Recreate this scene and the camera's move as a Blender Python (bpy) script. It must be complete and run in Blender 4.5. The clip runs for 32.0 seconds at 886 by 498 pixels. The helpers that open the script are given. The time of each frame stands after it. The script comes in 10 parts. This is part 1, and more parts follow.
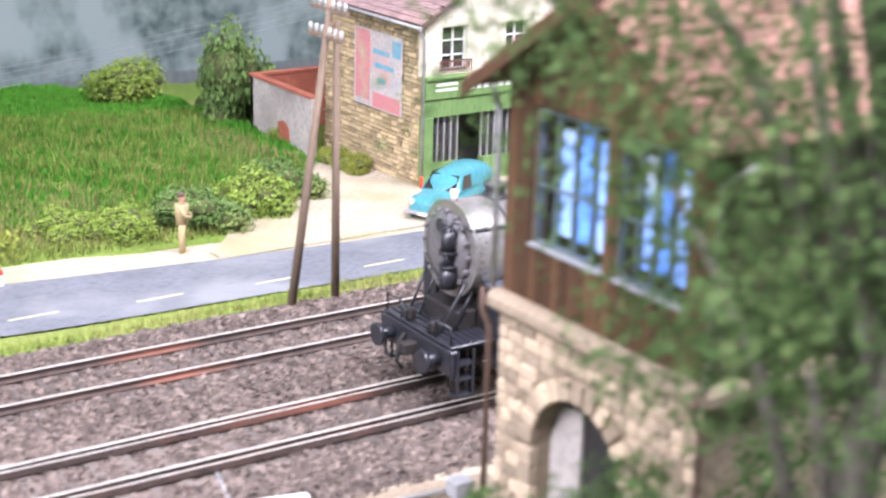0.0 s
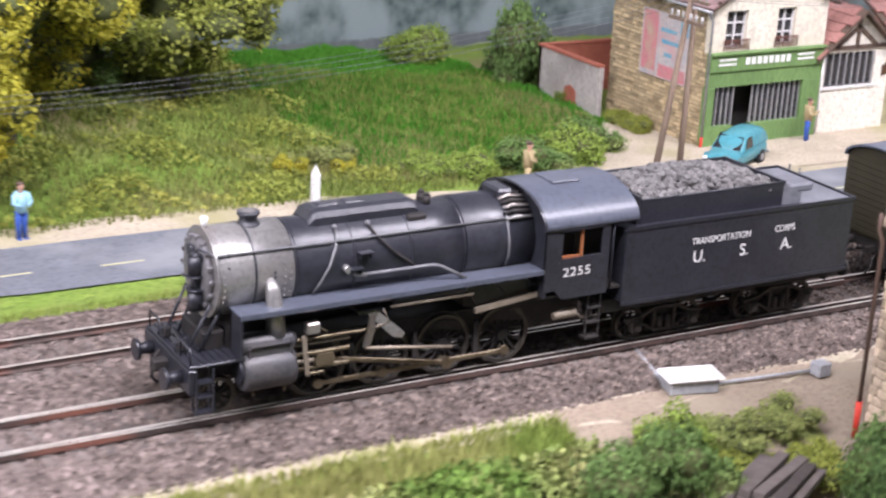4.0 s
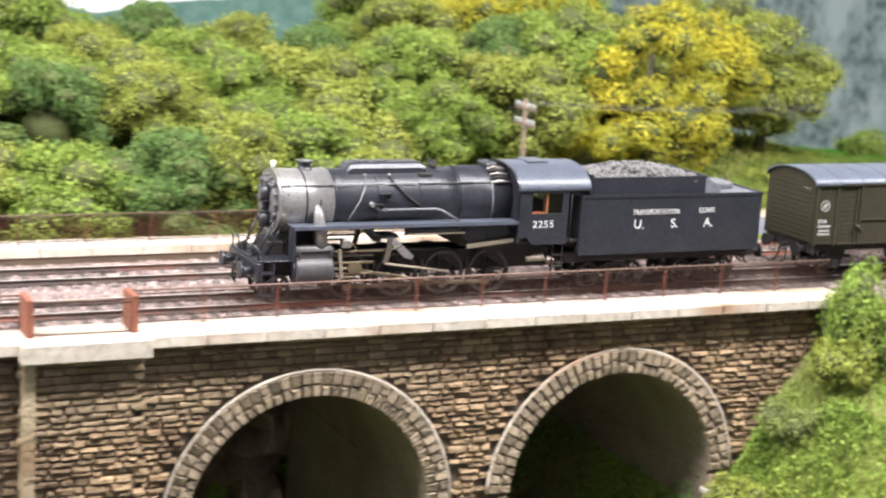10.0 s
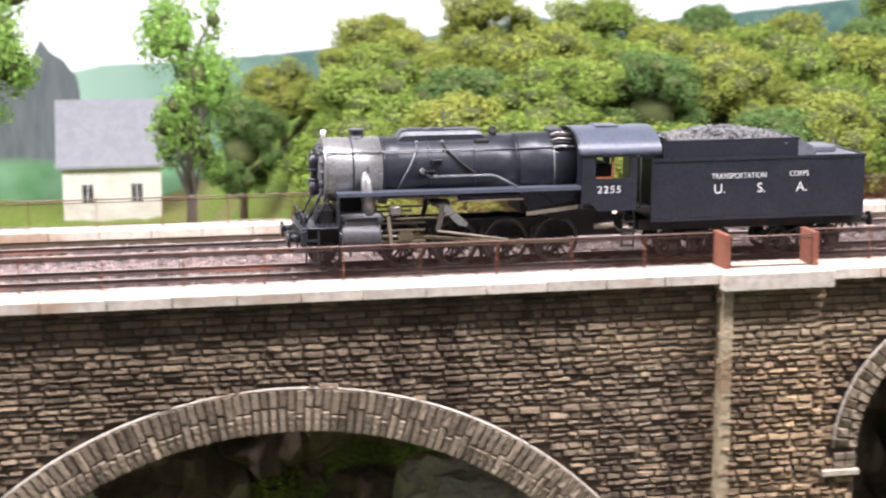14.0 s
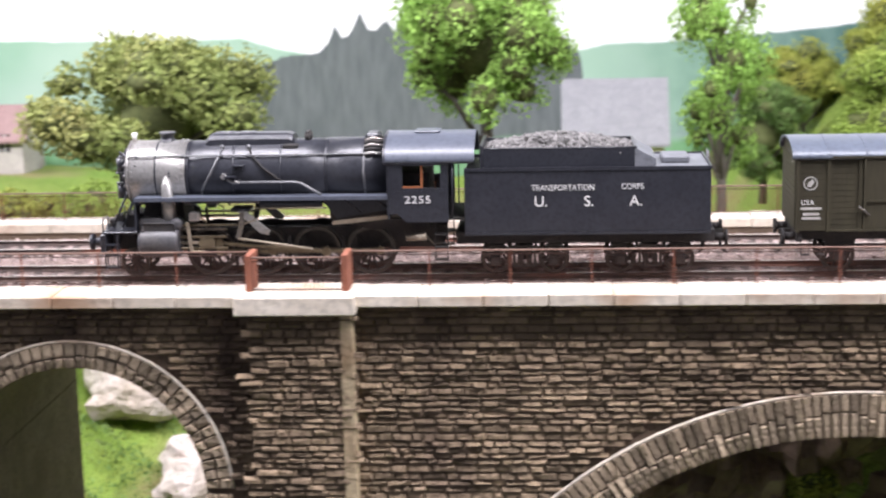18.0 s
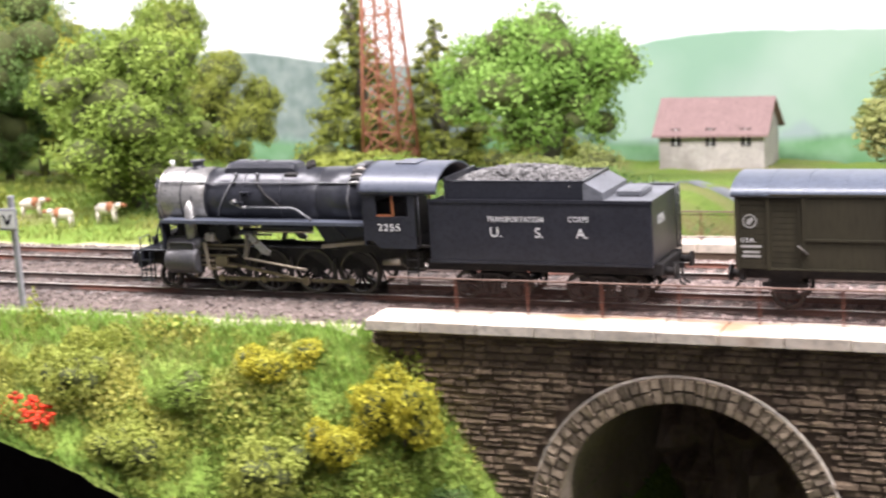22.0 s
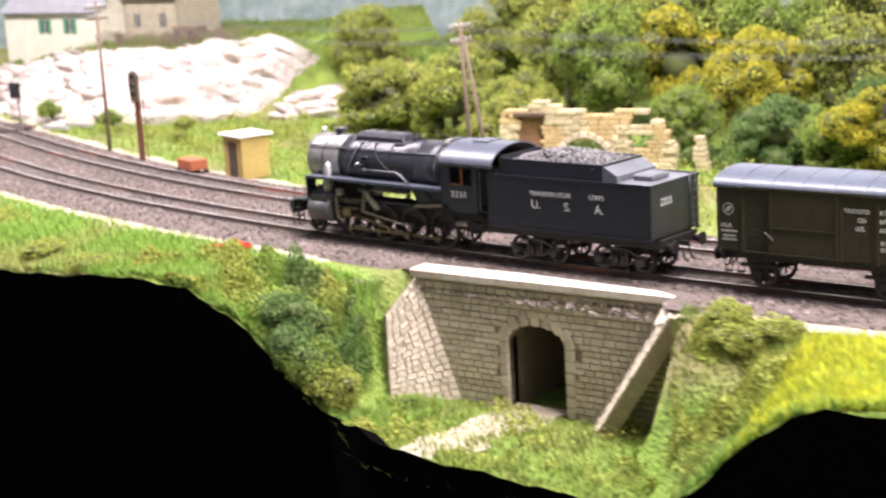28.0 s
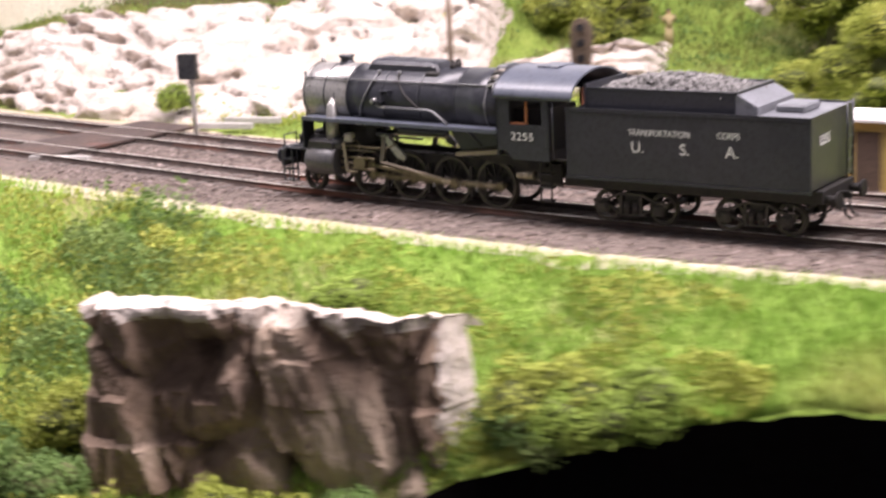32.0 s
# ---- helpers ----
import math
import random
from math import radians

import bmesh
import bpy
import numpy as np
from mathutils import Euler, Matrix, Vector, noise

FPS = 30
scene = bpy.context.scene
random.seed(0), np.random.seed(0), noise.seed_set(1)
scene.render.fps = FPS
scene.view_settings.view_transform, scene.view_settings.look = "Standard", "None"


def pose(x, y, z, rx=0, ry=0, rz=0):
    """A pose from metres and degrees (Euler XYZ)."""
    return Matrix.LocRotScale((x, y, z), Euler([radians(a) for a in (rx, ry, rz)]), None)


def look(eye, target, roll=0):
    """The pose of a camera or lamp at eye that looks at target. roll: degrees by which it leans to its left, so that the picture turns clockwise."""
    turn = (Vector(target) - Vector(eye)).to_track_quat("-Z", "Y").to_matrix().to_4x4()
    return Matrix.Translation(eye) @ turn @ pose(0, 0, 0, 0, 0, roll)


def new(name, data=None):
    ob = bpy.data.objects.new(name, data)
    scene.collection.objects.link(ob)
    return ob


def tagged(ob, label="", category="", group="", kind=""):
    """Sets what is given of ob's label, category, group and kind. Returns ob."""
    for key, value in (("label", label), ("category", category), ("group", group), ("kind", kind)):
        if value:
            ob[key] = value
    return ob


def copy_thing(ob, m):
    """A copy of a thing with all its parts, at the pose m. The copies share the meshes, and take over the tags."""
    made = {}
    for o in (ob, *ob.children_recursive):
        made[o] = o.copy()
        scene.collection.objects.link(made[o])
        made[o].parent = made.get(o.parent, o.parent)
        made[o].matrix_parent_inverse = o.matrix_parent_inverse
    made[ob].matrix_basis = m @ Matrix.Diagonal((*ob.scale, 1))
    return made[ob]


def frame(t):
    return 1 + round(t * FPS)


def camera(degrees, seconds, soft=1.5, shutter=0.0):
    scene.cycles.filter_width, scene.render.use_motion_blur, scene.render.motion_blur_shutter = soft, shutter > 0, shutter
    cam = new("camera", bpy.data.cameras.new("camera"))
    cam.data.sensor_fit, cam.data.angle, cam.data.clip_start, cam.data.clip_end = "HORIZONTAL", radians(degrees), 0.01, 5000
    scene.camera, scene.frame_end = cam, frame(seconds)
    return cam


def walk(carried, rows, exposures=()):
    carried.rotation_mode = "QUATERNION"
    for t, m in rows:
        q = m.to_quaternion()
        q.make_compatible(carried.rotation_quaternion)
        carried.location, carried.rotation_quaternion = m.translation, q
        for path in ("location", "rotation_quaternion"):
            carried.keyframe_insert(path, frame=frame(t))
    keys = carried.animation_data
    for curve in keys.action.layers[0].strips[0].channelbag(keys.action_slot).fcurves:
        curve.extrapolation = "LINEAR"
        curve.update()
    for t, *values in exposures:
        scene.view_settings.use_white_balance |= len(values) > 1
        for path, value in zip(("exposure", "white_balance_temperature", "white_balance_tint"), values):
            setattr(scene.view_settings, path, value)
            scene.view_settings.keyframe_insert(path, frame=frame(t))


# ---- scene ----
S = 1 / 87  # model scale: plan numbers are full-size metres

cam = camera(30.76, 32.0, soft=2.2, shutter=0.7)
# the depth of field of a small lens focused on the passing train
cam.data.dof.use_dof, cam.data.dof.focus_distance, cam.data.dof.aperture_fstop = True, 0.52, 34

def eye(x, y, z, yaw, pitch, roll):
    return pose(x * S, y * S, z * S, 90 + pitch, 0, yaw) @ pose(0, 0, 0, 0, 0, roll)

walk(cam, [
    (0.0, eye(33.92, -25.61, 12.75, -34.47, -17.82, 1.61)),
    (0.5, eye(31.68, -24.94, 12.51, -36.79, -17.76, 2.76)),
    (1.0, eye(30.47, -24.58, 12.34, -38.47, -17.74, 3.66)),
    (1.5, eye(29.30, -24.54, 12.33, -38.40, -17.75, 2.76)),
    (2.0, eye(28.02, -25.44, 12.63, -35.03, -18.71, 3.18)),
    (2.5, eye(27.37, -26.96, 12.77, -32.13, -19.37, 3.13)),
    (3.0, eye(27.03, -28.43, 13.19, -30.93, -19.58, 3.25)),
    (3.5, eye(26.05, -29.07, 14.04, -29.78, -19.35, 3.02)),
    (5.5, eye(7.65, -33.26, 15.35, -39.01, -17.12, 3.84)),
    (6.0, eye(4.53, -32.96, 15.14, -40.24, -16.58, 4.61)),
    (6.5, eye(3.85, -32.47, 15.21, -37.39, -16.60, 3.59)),
    (7.0, eye(3.41, -35.22, 15.49, -32.59, -16.02, 4.21)),
    (7.5, eye(2.26, -38.16, 13.86, -28.59, -15.39, 4.03)),
    (8.0, eye(-0.91, -40.39, 14.59, -28.12, -15.14, 2.30)),
    (8.5, eye(-3.09, -42.41, 13.31, -29.22, -14.47, 3.08)),
    (9.0, eye(-5.23, -43.30, 12.72, -28.47, -13.57, 3.14)),
    (9.5, eye(-6.44, -44.40, 12.08, -27.60, -12.55, 2.67)),
    (10.0, eye(-7.88, -45.47, 11.52, -25.78, -11.64, 3.52)),
    (10.5, eye(-8.91, -46.76, 10.90, -23.53, -11.04, 3.52)),
    (11.0, eye(-10.59, -47.89, 10.08, -21.25, -10.73, 3.39)),
    (11.5, eye(-12.28, -48.85, 9.86, -18.72, -10.30, 2.96)),
    (12.0, eye(-13.01, -49.03, 9.30, -16.87, -10.06, 3.21)),
    (12.5, eye(-13.26, -48.91, 8.97, -15.96, -10.25, 2.43)),
    (13.0, eye(-14.57, -48.62, 9.11, -15.17, -10.28, 1.17)),
    (13.5, eye(-16.28, -48.28, 9.10, -13.18, -10.24, 0.08)),
    (14.0, eye(-17.22, -48.44, 9.18, -11.30, -10.28, -0.16)),
    (14.5, eye(-18.20, -48.28, 9.39, -10.14, -10.31, -0.51)),
    (16.5, eye(-18.97, -47.74, 9.77, -3.73, -10.38, -0.92)),
    (17.0, eye(-19.59, -47.87, 9.71, -1.10, -10.48, -1.15)),
    (17.5, eye(-20.13, -47.82, 9.68, 2.02, -10.73, -1.38)),
    (18.0, eye(-20.87, -47.24, 9.73, 4.49, -11.14, -1.34)),
    (18.5, eye(-21.24, -46.92, 9.70, 6.78, -11.47, -1.48)),
    (19.0, eye(-22.25, -46.75, 9.78, 9.33, -11.73, -1.70)),
    (19.5, eye(-24.09, -46.51, 9.58, 12.87, -11.86, -2.54)),
    (20.0, eye(-25.00, -46.80, 10.12, 17.50, -11.83, -2.90)),
    (20.5, eye(-25.46, -46.87, 10.61, 19.68, -11.63, -2.70)),
    (21.0, eye(-27.71, -47.10, 11.20, 22.43, -11.44, -2.88)),
    (21.5, eye(-30.87, -46.59, 11.32, 24.48, -11.27, -3.37)),
    (22.0, eye(-33.54, -45.43, 11.20, 24.13, -11.38, -3.80)),
    (22.5, eye(-36.12, -45.48, 11.45, 24.65, -11.56, -3.35)),
    (23.0, eye(-38.70, -45.86, 11.36, 25.83, -11.83, -3.59)),
    (23.5, eye(-39.16, -46.56, 11.57, 27.86, -12.17, -3.74)),
    (24.0, eye(-40.69, -46.44, 11.93, 30.51, -12.23, -3.98)),
    (24.5, eye(-43.08, -45.88, 12.36, 33.82, -11.91, -4.30)),
    (25.0, eye(-44.25, -44.67, 12.45, 36.23, -11.64, -4.22)),
    (25.5, eye(-45.84, -42.43, 12.64, 38.03, -11.83, -3.76)),
    (26.0, eye(-48.64, -41.20, 11.51, 41.18, -12.97, -4.37)),
    (26.5, eye(-54.29, -42.61, 12.45, 43.51, -12.77, -6.03)),
    (28.5, eye(-75.12, -47.68, 12.54, 35.40, -11.81, -2.82)),
    (29.0, eye(-80.16, -44.29, 12.30, 36.18, -11.73, -2.37)),
    (29.5, eye(-87.16, -40.07, 12.44, 37.77, -11.34, -2.88)),
    (30.0, eye(-92.80, -36.40, 11.36, 38.99, -11.60, -2.45)),
    (30.5, eye(-98.82, -35.68, 10.98, 35.33, -12.22, -2.36)),
    (31.0, eye(-109.38, -37.07, 11.12, 28.13, -12.58, -4.67)),
    (31.5, eye(-117.86, -38.29, 10.62, 21.65, -12.81, -3.71)),
    (32.0, eye(-124.99, -36.26, 9.61, 18.87, -13.37, -3.01)),
], exposures=[(0, 0.42, 5800, 24), (1, 0.0, 5600, 22), (2, -0.25, 5850, 30), (3.5, -0.2, 5900, 28), (6, 0.1, 6100, 12), (10, 0.25, 6200, 14), (13, 0.1, 6000, 20), (19, 0.0, 6000, 20), (22, -0.03, 6200, 20), (25, 0.1, 6000, 22), (26.5, 0.12, 6150, 24), (29, 0.03, 6300, 26), (31, -0.03, 6400, 28), (32, -0.12, 6450, 28)])

# the line of the near track: curvature along its length
BEND_AT = [-176, -154, -147, -140, -122, -105, -90, -72, -60, 28, 38, 50, 70]
BEND = [0.00000, 0.00030, 0.00500, 0.00740, 0.00715, 0.00483, 0.00276, 0.00130, 0.00000, 0.00000, -0.00082, -0.00118, -0.00121]
TRAIN_T = [0, 0.5, 1, 1.5, 2, 2.5, 3, 3.5, 5.5, 6, 6.5, 7, 7.5, 8, 8.5, 9, 9.5, 10, 10.5, 11, 11.5, 12, 12.5, 13, 13.5, 14, 14.5, 16.5, 17, 17.5, 18, 18.5, 19, 19.5, 20, 20.5, 21, 21.5, 22, 22.5, 23, 23.5, 24, 24.5, 25, 25.5, 26, 26.5, 28.5, 29, 29.5, 30, 30.5, 31, 31.5, 32]
TRAIN_S = [50.36, 48.65, 46.91, 44.86, 42.67, 40.37, 38.06, 35.89, 26.86, 24.70, 22.52, 20.26, 18.02, 15.79, 13.61, 11.43, 9.18, 6.96, 4.74, 2.49, 0.22, -2.23, -4.80, -7.35, -9.92, -12.52, -15.16, -26.08, -29.06, -32.04, -35.06, -38.16, -41.50, -45.01, -48.88, -52.94, -56.94, -60.87, -64.90, -69.03, -73.13, -77.18, -81.26, -85.37, -89.46, -93.54, -97.43, -101.50, -118.88, -123.00, -127.13, -131.22, -135.23, -139.21, -143.24, -147.28]

RAIL = -0.18   # rail top of the near track
FAR = 4.2      # distance between the two tracks


def line_of_track():
    st = np.arange(-200, 130.01, 1.0)
    kap = np.interp(st, BEND_AT, BEND)
    i0 = int(np.searchsorted(st, 0))
    h = np.concatenate([[0], np.cumsum((kap[1:] + kap[:-1]) / 2)])
    h -= h[i0]
    x = np.concatenate([[0], np.cumsum((np.cos(h[1:]) + np.cos(h[:-1])) / 2)])
    y = np.concatenate([[0], np.cumsum((np.sin(h[1:]) + np.sin(h[:-1])) / 2)])
    return st, x - x[i0], y - y[i0], h


LS, LX, LY, LH = line_of_track()


def on_track(s, d=0.0):
    """A point of the line at length s, d to its far side, and the heading."""
    x, y, h = np.interp(s, LS, LX), np.interp(s, LS, LY), np.interp(s, LS, LH)
    return float(x - d * math.sin(h)), float(y + d * math.cos(h)), float(h)


def yc(x):
    return np.interp(x, LX, LY)


# ---- light ----
world = bpy.data.worlds.new("hall")
scene.world = world
world.use_nodes = True
world.node_tree.nodes["Background"].inputs[0].default_value = (0.95, 0.97, 1.0, 1)
world.node_tree.nodes["Background"].inputs[1].default_value = 0.30


def lamp(name, x, y, z, tx, ty, tz, size, power, colour=(1, 0.97, 0.93)):
    data = bpy.data.lights.new(name, "AREA")
    data.shape, data.size, data.size_y, data.energy, data.color = "RECTANGLE", size[0] * S, size[1] * S, power, colour
    ob = new(name, data)
    ob.matrix_world = look((x * S, y * S, z * S), (tx * S, ty * S, tz * S))
    return ob


# the strips of the lighting pelmet that hangs over the layout
for lx in (75, 15, -45, -105, -165):
    ly = -27 if lx > 0 else -12 if lx > -60 else 3
    lamp("pelmet_lamp", lx, ly, 60, lx, ly + 6, 0, (58, 8), 13.6)


# ---- materials ----
def rgb(c):
    return (*c, 1) if len(c) == 3 else c


def mat(name, base, other=None, scale=3.0, rough=0.8, metal=0.0, bump=0.0, bump_scale=None, third=None, spread=0.5, island=False, obj=False,
        detail=6, spec=0.3, stretch=(1, 1, 1), fine=None, vary=(0.5, 1.25), zone=None, streak=None):
    """A procedural surface: two tones mixed by noise, finer grain, an optional stain tone, and relief. Sizes in full-size metres."""
    m = bpy.data.materials.new(name)
    m.use_nodes = True
    nt = m.node_tree
    b = nt.nodes["Principled BSDF"]
    b.inputs["Roughness"].default_value, b.inputs["Metallic"].default_value = rough, metal
    b.inputs["Specular IOR Level"].default_value = spec
    co = nt.nodes.new("ShaderNodeTexCoord")
    mp = nt.nodes.new("ShaderNodeMapping")
    mp.inputs["Scale"].default_value = stretch
    nt.links.new(co.outputs["Object"], mp.inputs[0])

    def noise_tex(sc, det):
        n = nt.nodes.new("ShaderNodeTexNoise")
        n.inputs["Scale"].default_value, n.inputs["Detail"].default_value = sc, det
        nt.links.new(mp.outputs[0], n.inputs["Vector"])
        return n

    def ramp(sock, lo, hi):
        r = nt.nodes.new("ShaderNodeMapRange")
        r.inputs[1].default_value, r.inputs[2].default_value = lo, hi
        nt.links.new(sock, r.inputs[0])
        return r.outputs[0]

    def mix(fac, a, c):
        x = nt.nodes.new("ShaderNodeMix")
        x.data_type = "RGBA"
        if isinstance(fac, float):
            x.inputs[0].default_value = fac
        else:
            nt.links.new(fac, x.inputs[0])
        for sock, v in ((x.inputs[6], a), (x.inputs[7], c)):
            if isinstance(v, tuple):
                sock.default_value = rgb(v)
            else:
                nt.links.new(v, sock)
        return x.outputs[2]

    other = other or tuple(v * 0.7 for v in base)
    n1 = noise_tex(scale, detail)
    col = mix(ramp(n1.outputs["Fac"], 0.5 - spread * 0.4, 0.5 + spread * 0.4), base, other)
    n2 = noise_tex((fine or scale * 7), 3)
    col = mix(ramp(n2.outputs["Fac"], 0.45, 0.75), col, tuple(v * 0.62 for v in base))
    if third:
        n3 = noise_tex(scale * 0.35, 4)
        col = mix(ramp(n3.outputs["Fac"], 0.52, 0.68), col, third)
    if streak:
        # stains that run down the face
        ms = nt.nodes.new("ShaderNodeMapping")
        ms.inputs["Scale"].default_value = (1, 1, 0.1)
        nt.links.new(co.outputs["Object"], ms.inputs[0])
        ns = nt.nodes.new("ShaderNodeTexNoise")
        ns.inputs["Scale"].default_value, ns.inputs["Detail"].default_value = 0.9, 5
        nt.links.new(ms.outputs[0], ns.inputs["Vector"])
        col = mix(ramp(ns.outputs["Fac"], 0.48, 0.78), col, streak)
    for zone in ([zone] if isinstance(zone, tuple) else zone or ()):
        # a tint multiplied in along one stretch of the line
        sx = nt.nodes.new("ShaderNodeSeparateXYZ")
        nt.links.new(co.outputs["Object"], sx.inputs[0])
        rise, fall = ramp(sx.outputs[0], zone[0], zone[1]), ramp(sx.outputs[0], zone[3], zone[2])
        mul = nt.nodes.new("ShaderNodeMath")
        mul.operation = "MULTIPLY"
        nt.links.new(rise, mul.inputs[0])
        nt.links.new(fall, mul.inputs[1])
        tone = nt.nodes.new("ShaderNodeMix")
        tone.data_type, tone.blend_type = "RGBA", "MULTIPLY"
        nt.links.new(mul.outputs[0], tone.inputs[0])
        nt.links.new(col, tone.inputs[6])
        tone.inputs[7].default_value = rgb(zone[4])
        col = tone.outputs[2]
    if island or obj:
        g = nt.nodes.new("ShaderNodeNewGeometry" if island else "ShaderNodeObjectInfo")
        hv = nt.nodes.new("ShaderNodeHueSaturation")
        r = nt.nodes.new("ShaderNodeMapRange")
        nt.links.new(g.outputs["Random Per Island" if island else "Random"], r.inputs[0])
        r.inputs[3].default_value, r.inputs[4].default_value = vary
        nt.links.new(r.outputs[0], hv.inputs["Value"])
        nt.links.new(col, hv.inputs["Color"])
        col = hv.outputs[0]
    nt.links.new(col, b.inputs["Base Color"])
    if bump:
        n4 = noise_tex(bump_scale or scale * 4, 5)
        bp = nt.nodes.new("ShaderNodeBump")
        bp.inputs["Strength"].default_value, bp.inputs["Distance"].default_value = 1.0, bump * S
        nt.links.new(n4.outputs["Fac"], bp.inputs["Height"])
        nt.links.new(bp.outputs[0], b.inputs["Normal"])
    return m


# ---- mesh building, in full-size metres; every thing is set down at model scale ----
class Mesh:
    def __init__(self):
        self.v, self.f, self.smooth = [], [], []

    def add(self, verts, faces, smooth=False):
        n = len(self.v)
        self.v.extend(verts)
        self.f.extend([tuple(i + n for i in f) for f in faces])
        self.smooth.extend([smooth] * len(faces))
        return self

    def box(self, x0, x1, y0, y1, z0, z1, c=0.0, m=None):
        """A box, with edges cut off by c."""
        if c <= 0:
            vs = [(x, y, z) for x in (x0, x1) for y in (y0, y1) for z in (z0, z1)]
            fs = [(0, 1, 3, 2), (4, 6, 7, 5), (0, 4, 5, 1), (2, 3, 7, 6), (0, 2, 6, 4), (1, 5, 7, 3)]
        else:
            lo, hi = (x0, y0, z0), (x1, y1, z1)
            vs, idx = [], {}
            for sx in (0, 1):
                for sy in (0, 1):
                    for sz in (0, 1):
                        for a in range(3):
                            p = [hi[i] if s else lo[i] for i, s in enumerate((sx, sy, sz))]
                            for i, s in enumerate((sx, sy, sz)):
                                if i != a:
                                    p[i] += -c if s else c
                            idx[sx, sy, sz, a] = len(vs)
                            vs.append(tuple(p))
            fs = []
            for a in range(3):
                b1, b2 = (a + 1) % 3, (a + 2) % 3
                for s in (0, 1):
                    q = []
                    for u, w in ((0, 0), (1, 0), (1, 1), (0, 1)):
                        k = [0, 0, 0]
                        k[a], k[b1], k[b2] = s, u, w
                        q.append(idx[(*k, a)])
                    fs.append(tuple(q if s else q[::-1]))
                for u in (0, 1):
                    for w in (0, 1):
                        k0, k1 = [0, 0, 0], [0, 0, 0]
                        k0[b1], k0[b2], k1[b1], k1[b2] = u, w, u, w
                        k0[a], k1[a] = 0, 1
                        q = (idx[(*k0, b1)], idx[(*k1, b1)], idx[(*k1, b2)], idx[(*k0, b2)])
                        fs.append(q if (u == w) else q[::-1])
            for sx in (0, 1):
                for sy in (0, 1):
                    for sz in (0, 1):
                        q = tuple(idx[sx, sy, sz, a] for a in range(3))
                        fs.append(q if (sx + sy + sz) % 2 else q[::-1])
        if m is not None:
            vs = [tuple(m @ Vector(p)) for p in vs]
        return self.add(vs, fs)

    def tube(self, pts, r, n=8, caps=True, smooth=True):
        """A round bar along points; r: one radius, or one a point."""
        pts = [Vector(p) for p in pts]
        rr = r if isinstance(r, (list, tuple)) else [r] * len(pts)
        vs, fs = [], []
        ref = Vector((0, 0, 1))
        d0 = (pts[-1] - pts[0]).normalized() if (pts[-1] - pts[0]).length > 1e-6 else Vector((1, 0, 0))
        if abs(d0.z) > 0.9:
            ref = Vector((1, 0, 0))
        for i, p in enumerate(pts):
            d = (pts[min(i + 1, len(pts) - 1)] - pts[max(i - 1, 0)]).normalized()
            u = d.cross(ref)
            u = u.normalized() if u.length > 1e-5 else Vector((0, 1, 0))
            w = u.cross(d).normalized()
            for j in range(n):
                a = 2 * math.pi * j / n
                vs.append(tuple(p + (u * math.cos(a) + w * math.sin(a)) * rr[i]))
        for i in range(len(pts) - 1):
            for j in range(n):
                fs.append((i * n + j, i * n + (j + 1) % n, (i + 1) * n + (j + 1) % n, (i + 1) * n + j))
        self.add(vs, fs, smooth)
        if caps:
            k = len(self.v) - len(vs)
            self.f.append(tuple(k + j for j in range(n))[::-1])
            self.f.append(tuple(k + (len(pts) - 1) * n + j for j in range(n)))
            self.smooth.extend([False, False])
        return self

    def prism(self, outline, a0, a1, axis="y", smooth=False):
        """A flat outline pushed from a0 to a1 along an axis (x: outline in y, z; y: in x, z; z: in x, y)."""
        n = len(outline)

        def p(u, w, a):
            return (a, u, w) if axis == "x" else (u, a, w) if axis == "y" else (u, w, a)

        vs = [p(u, w, a0) for u, w in outline] + [p(u, w, a1) for u, w in outline]
        fs = [tuple(range(n)), tuple(range(2 * n - 1, n - 1, -1))]
        self.add(vs, fs)
        self.add(vs, [(i, i + n, (i + 1) % n + n, (i + 1) % n) for i in range(n)], smooth)
        return self

    def ball(self, c, r, n=8, k=5):
        rx, ry, rz = r if isinstance(r, tuple) else (r, r, r)
        vs, fs = [(c[0], c[1], c[2] - rz)], []
        for i in range(1, k):
            a = math.pi * i / k - math.pi / 2
            for j in range(n):
                b = 2 * math.pi * j / n
                vs.append((c[0] + rx * math.cos(a) * math.cos(b), c[1] + ry * math.cos(a) * math.sin(b), c[2] + rz * math.sin(a)))
        vs.append((c[0], c[1], c[2] + rz))
        for j in range(n):
            fs.append((0, 1 + (j + 1) % n, 1 + j))
            for i in range(k - 2):
                fs.append((1 + i * n + j, 1 + i * n + (j + 1) % n, 1 + (i + 1) * n + (j + 1) % n, 1 + (i + 1) * n + j))
            fs.append((len(vs) - 1, 1 + (k - 2) * n + j, 1 + (k - 2) * n + (j + 1) % n))
        return self.add(vs, fs, True)

    def data(self, name, material):
        me = bpy.data.meshes.new(name)
        me.from_pydata(self.v, [], self.f)
        me.polygons.foreach_set("use_smooth", self.smooth)
        for m in material if isinstance(material, (list, tuple)) else [material]:
            me.materials.append(m)
        bm = bmesh.new()
        bm.from_mesh(me)
        bmesh.ops.recalc_face_normals(bm, faces=bm.faces)
        bm.to_mesh(me)
        bm.free()
        me.update()
        return me


def at(x, y, z, rz=0.0, rx=0.0, ry=0.0):
    return pose(x * S, y * S, z * S, rx, ry, rz)


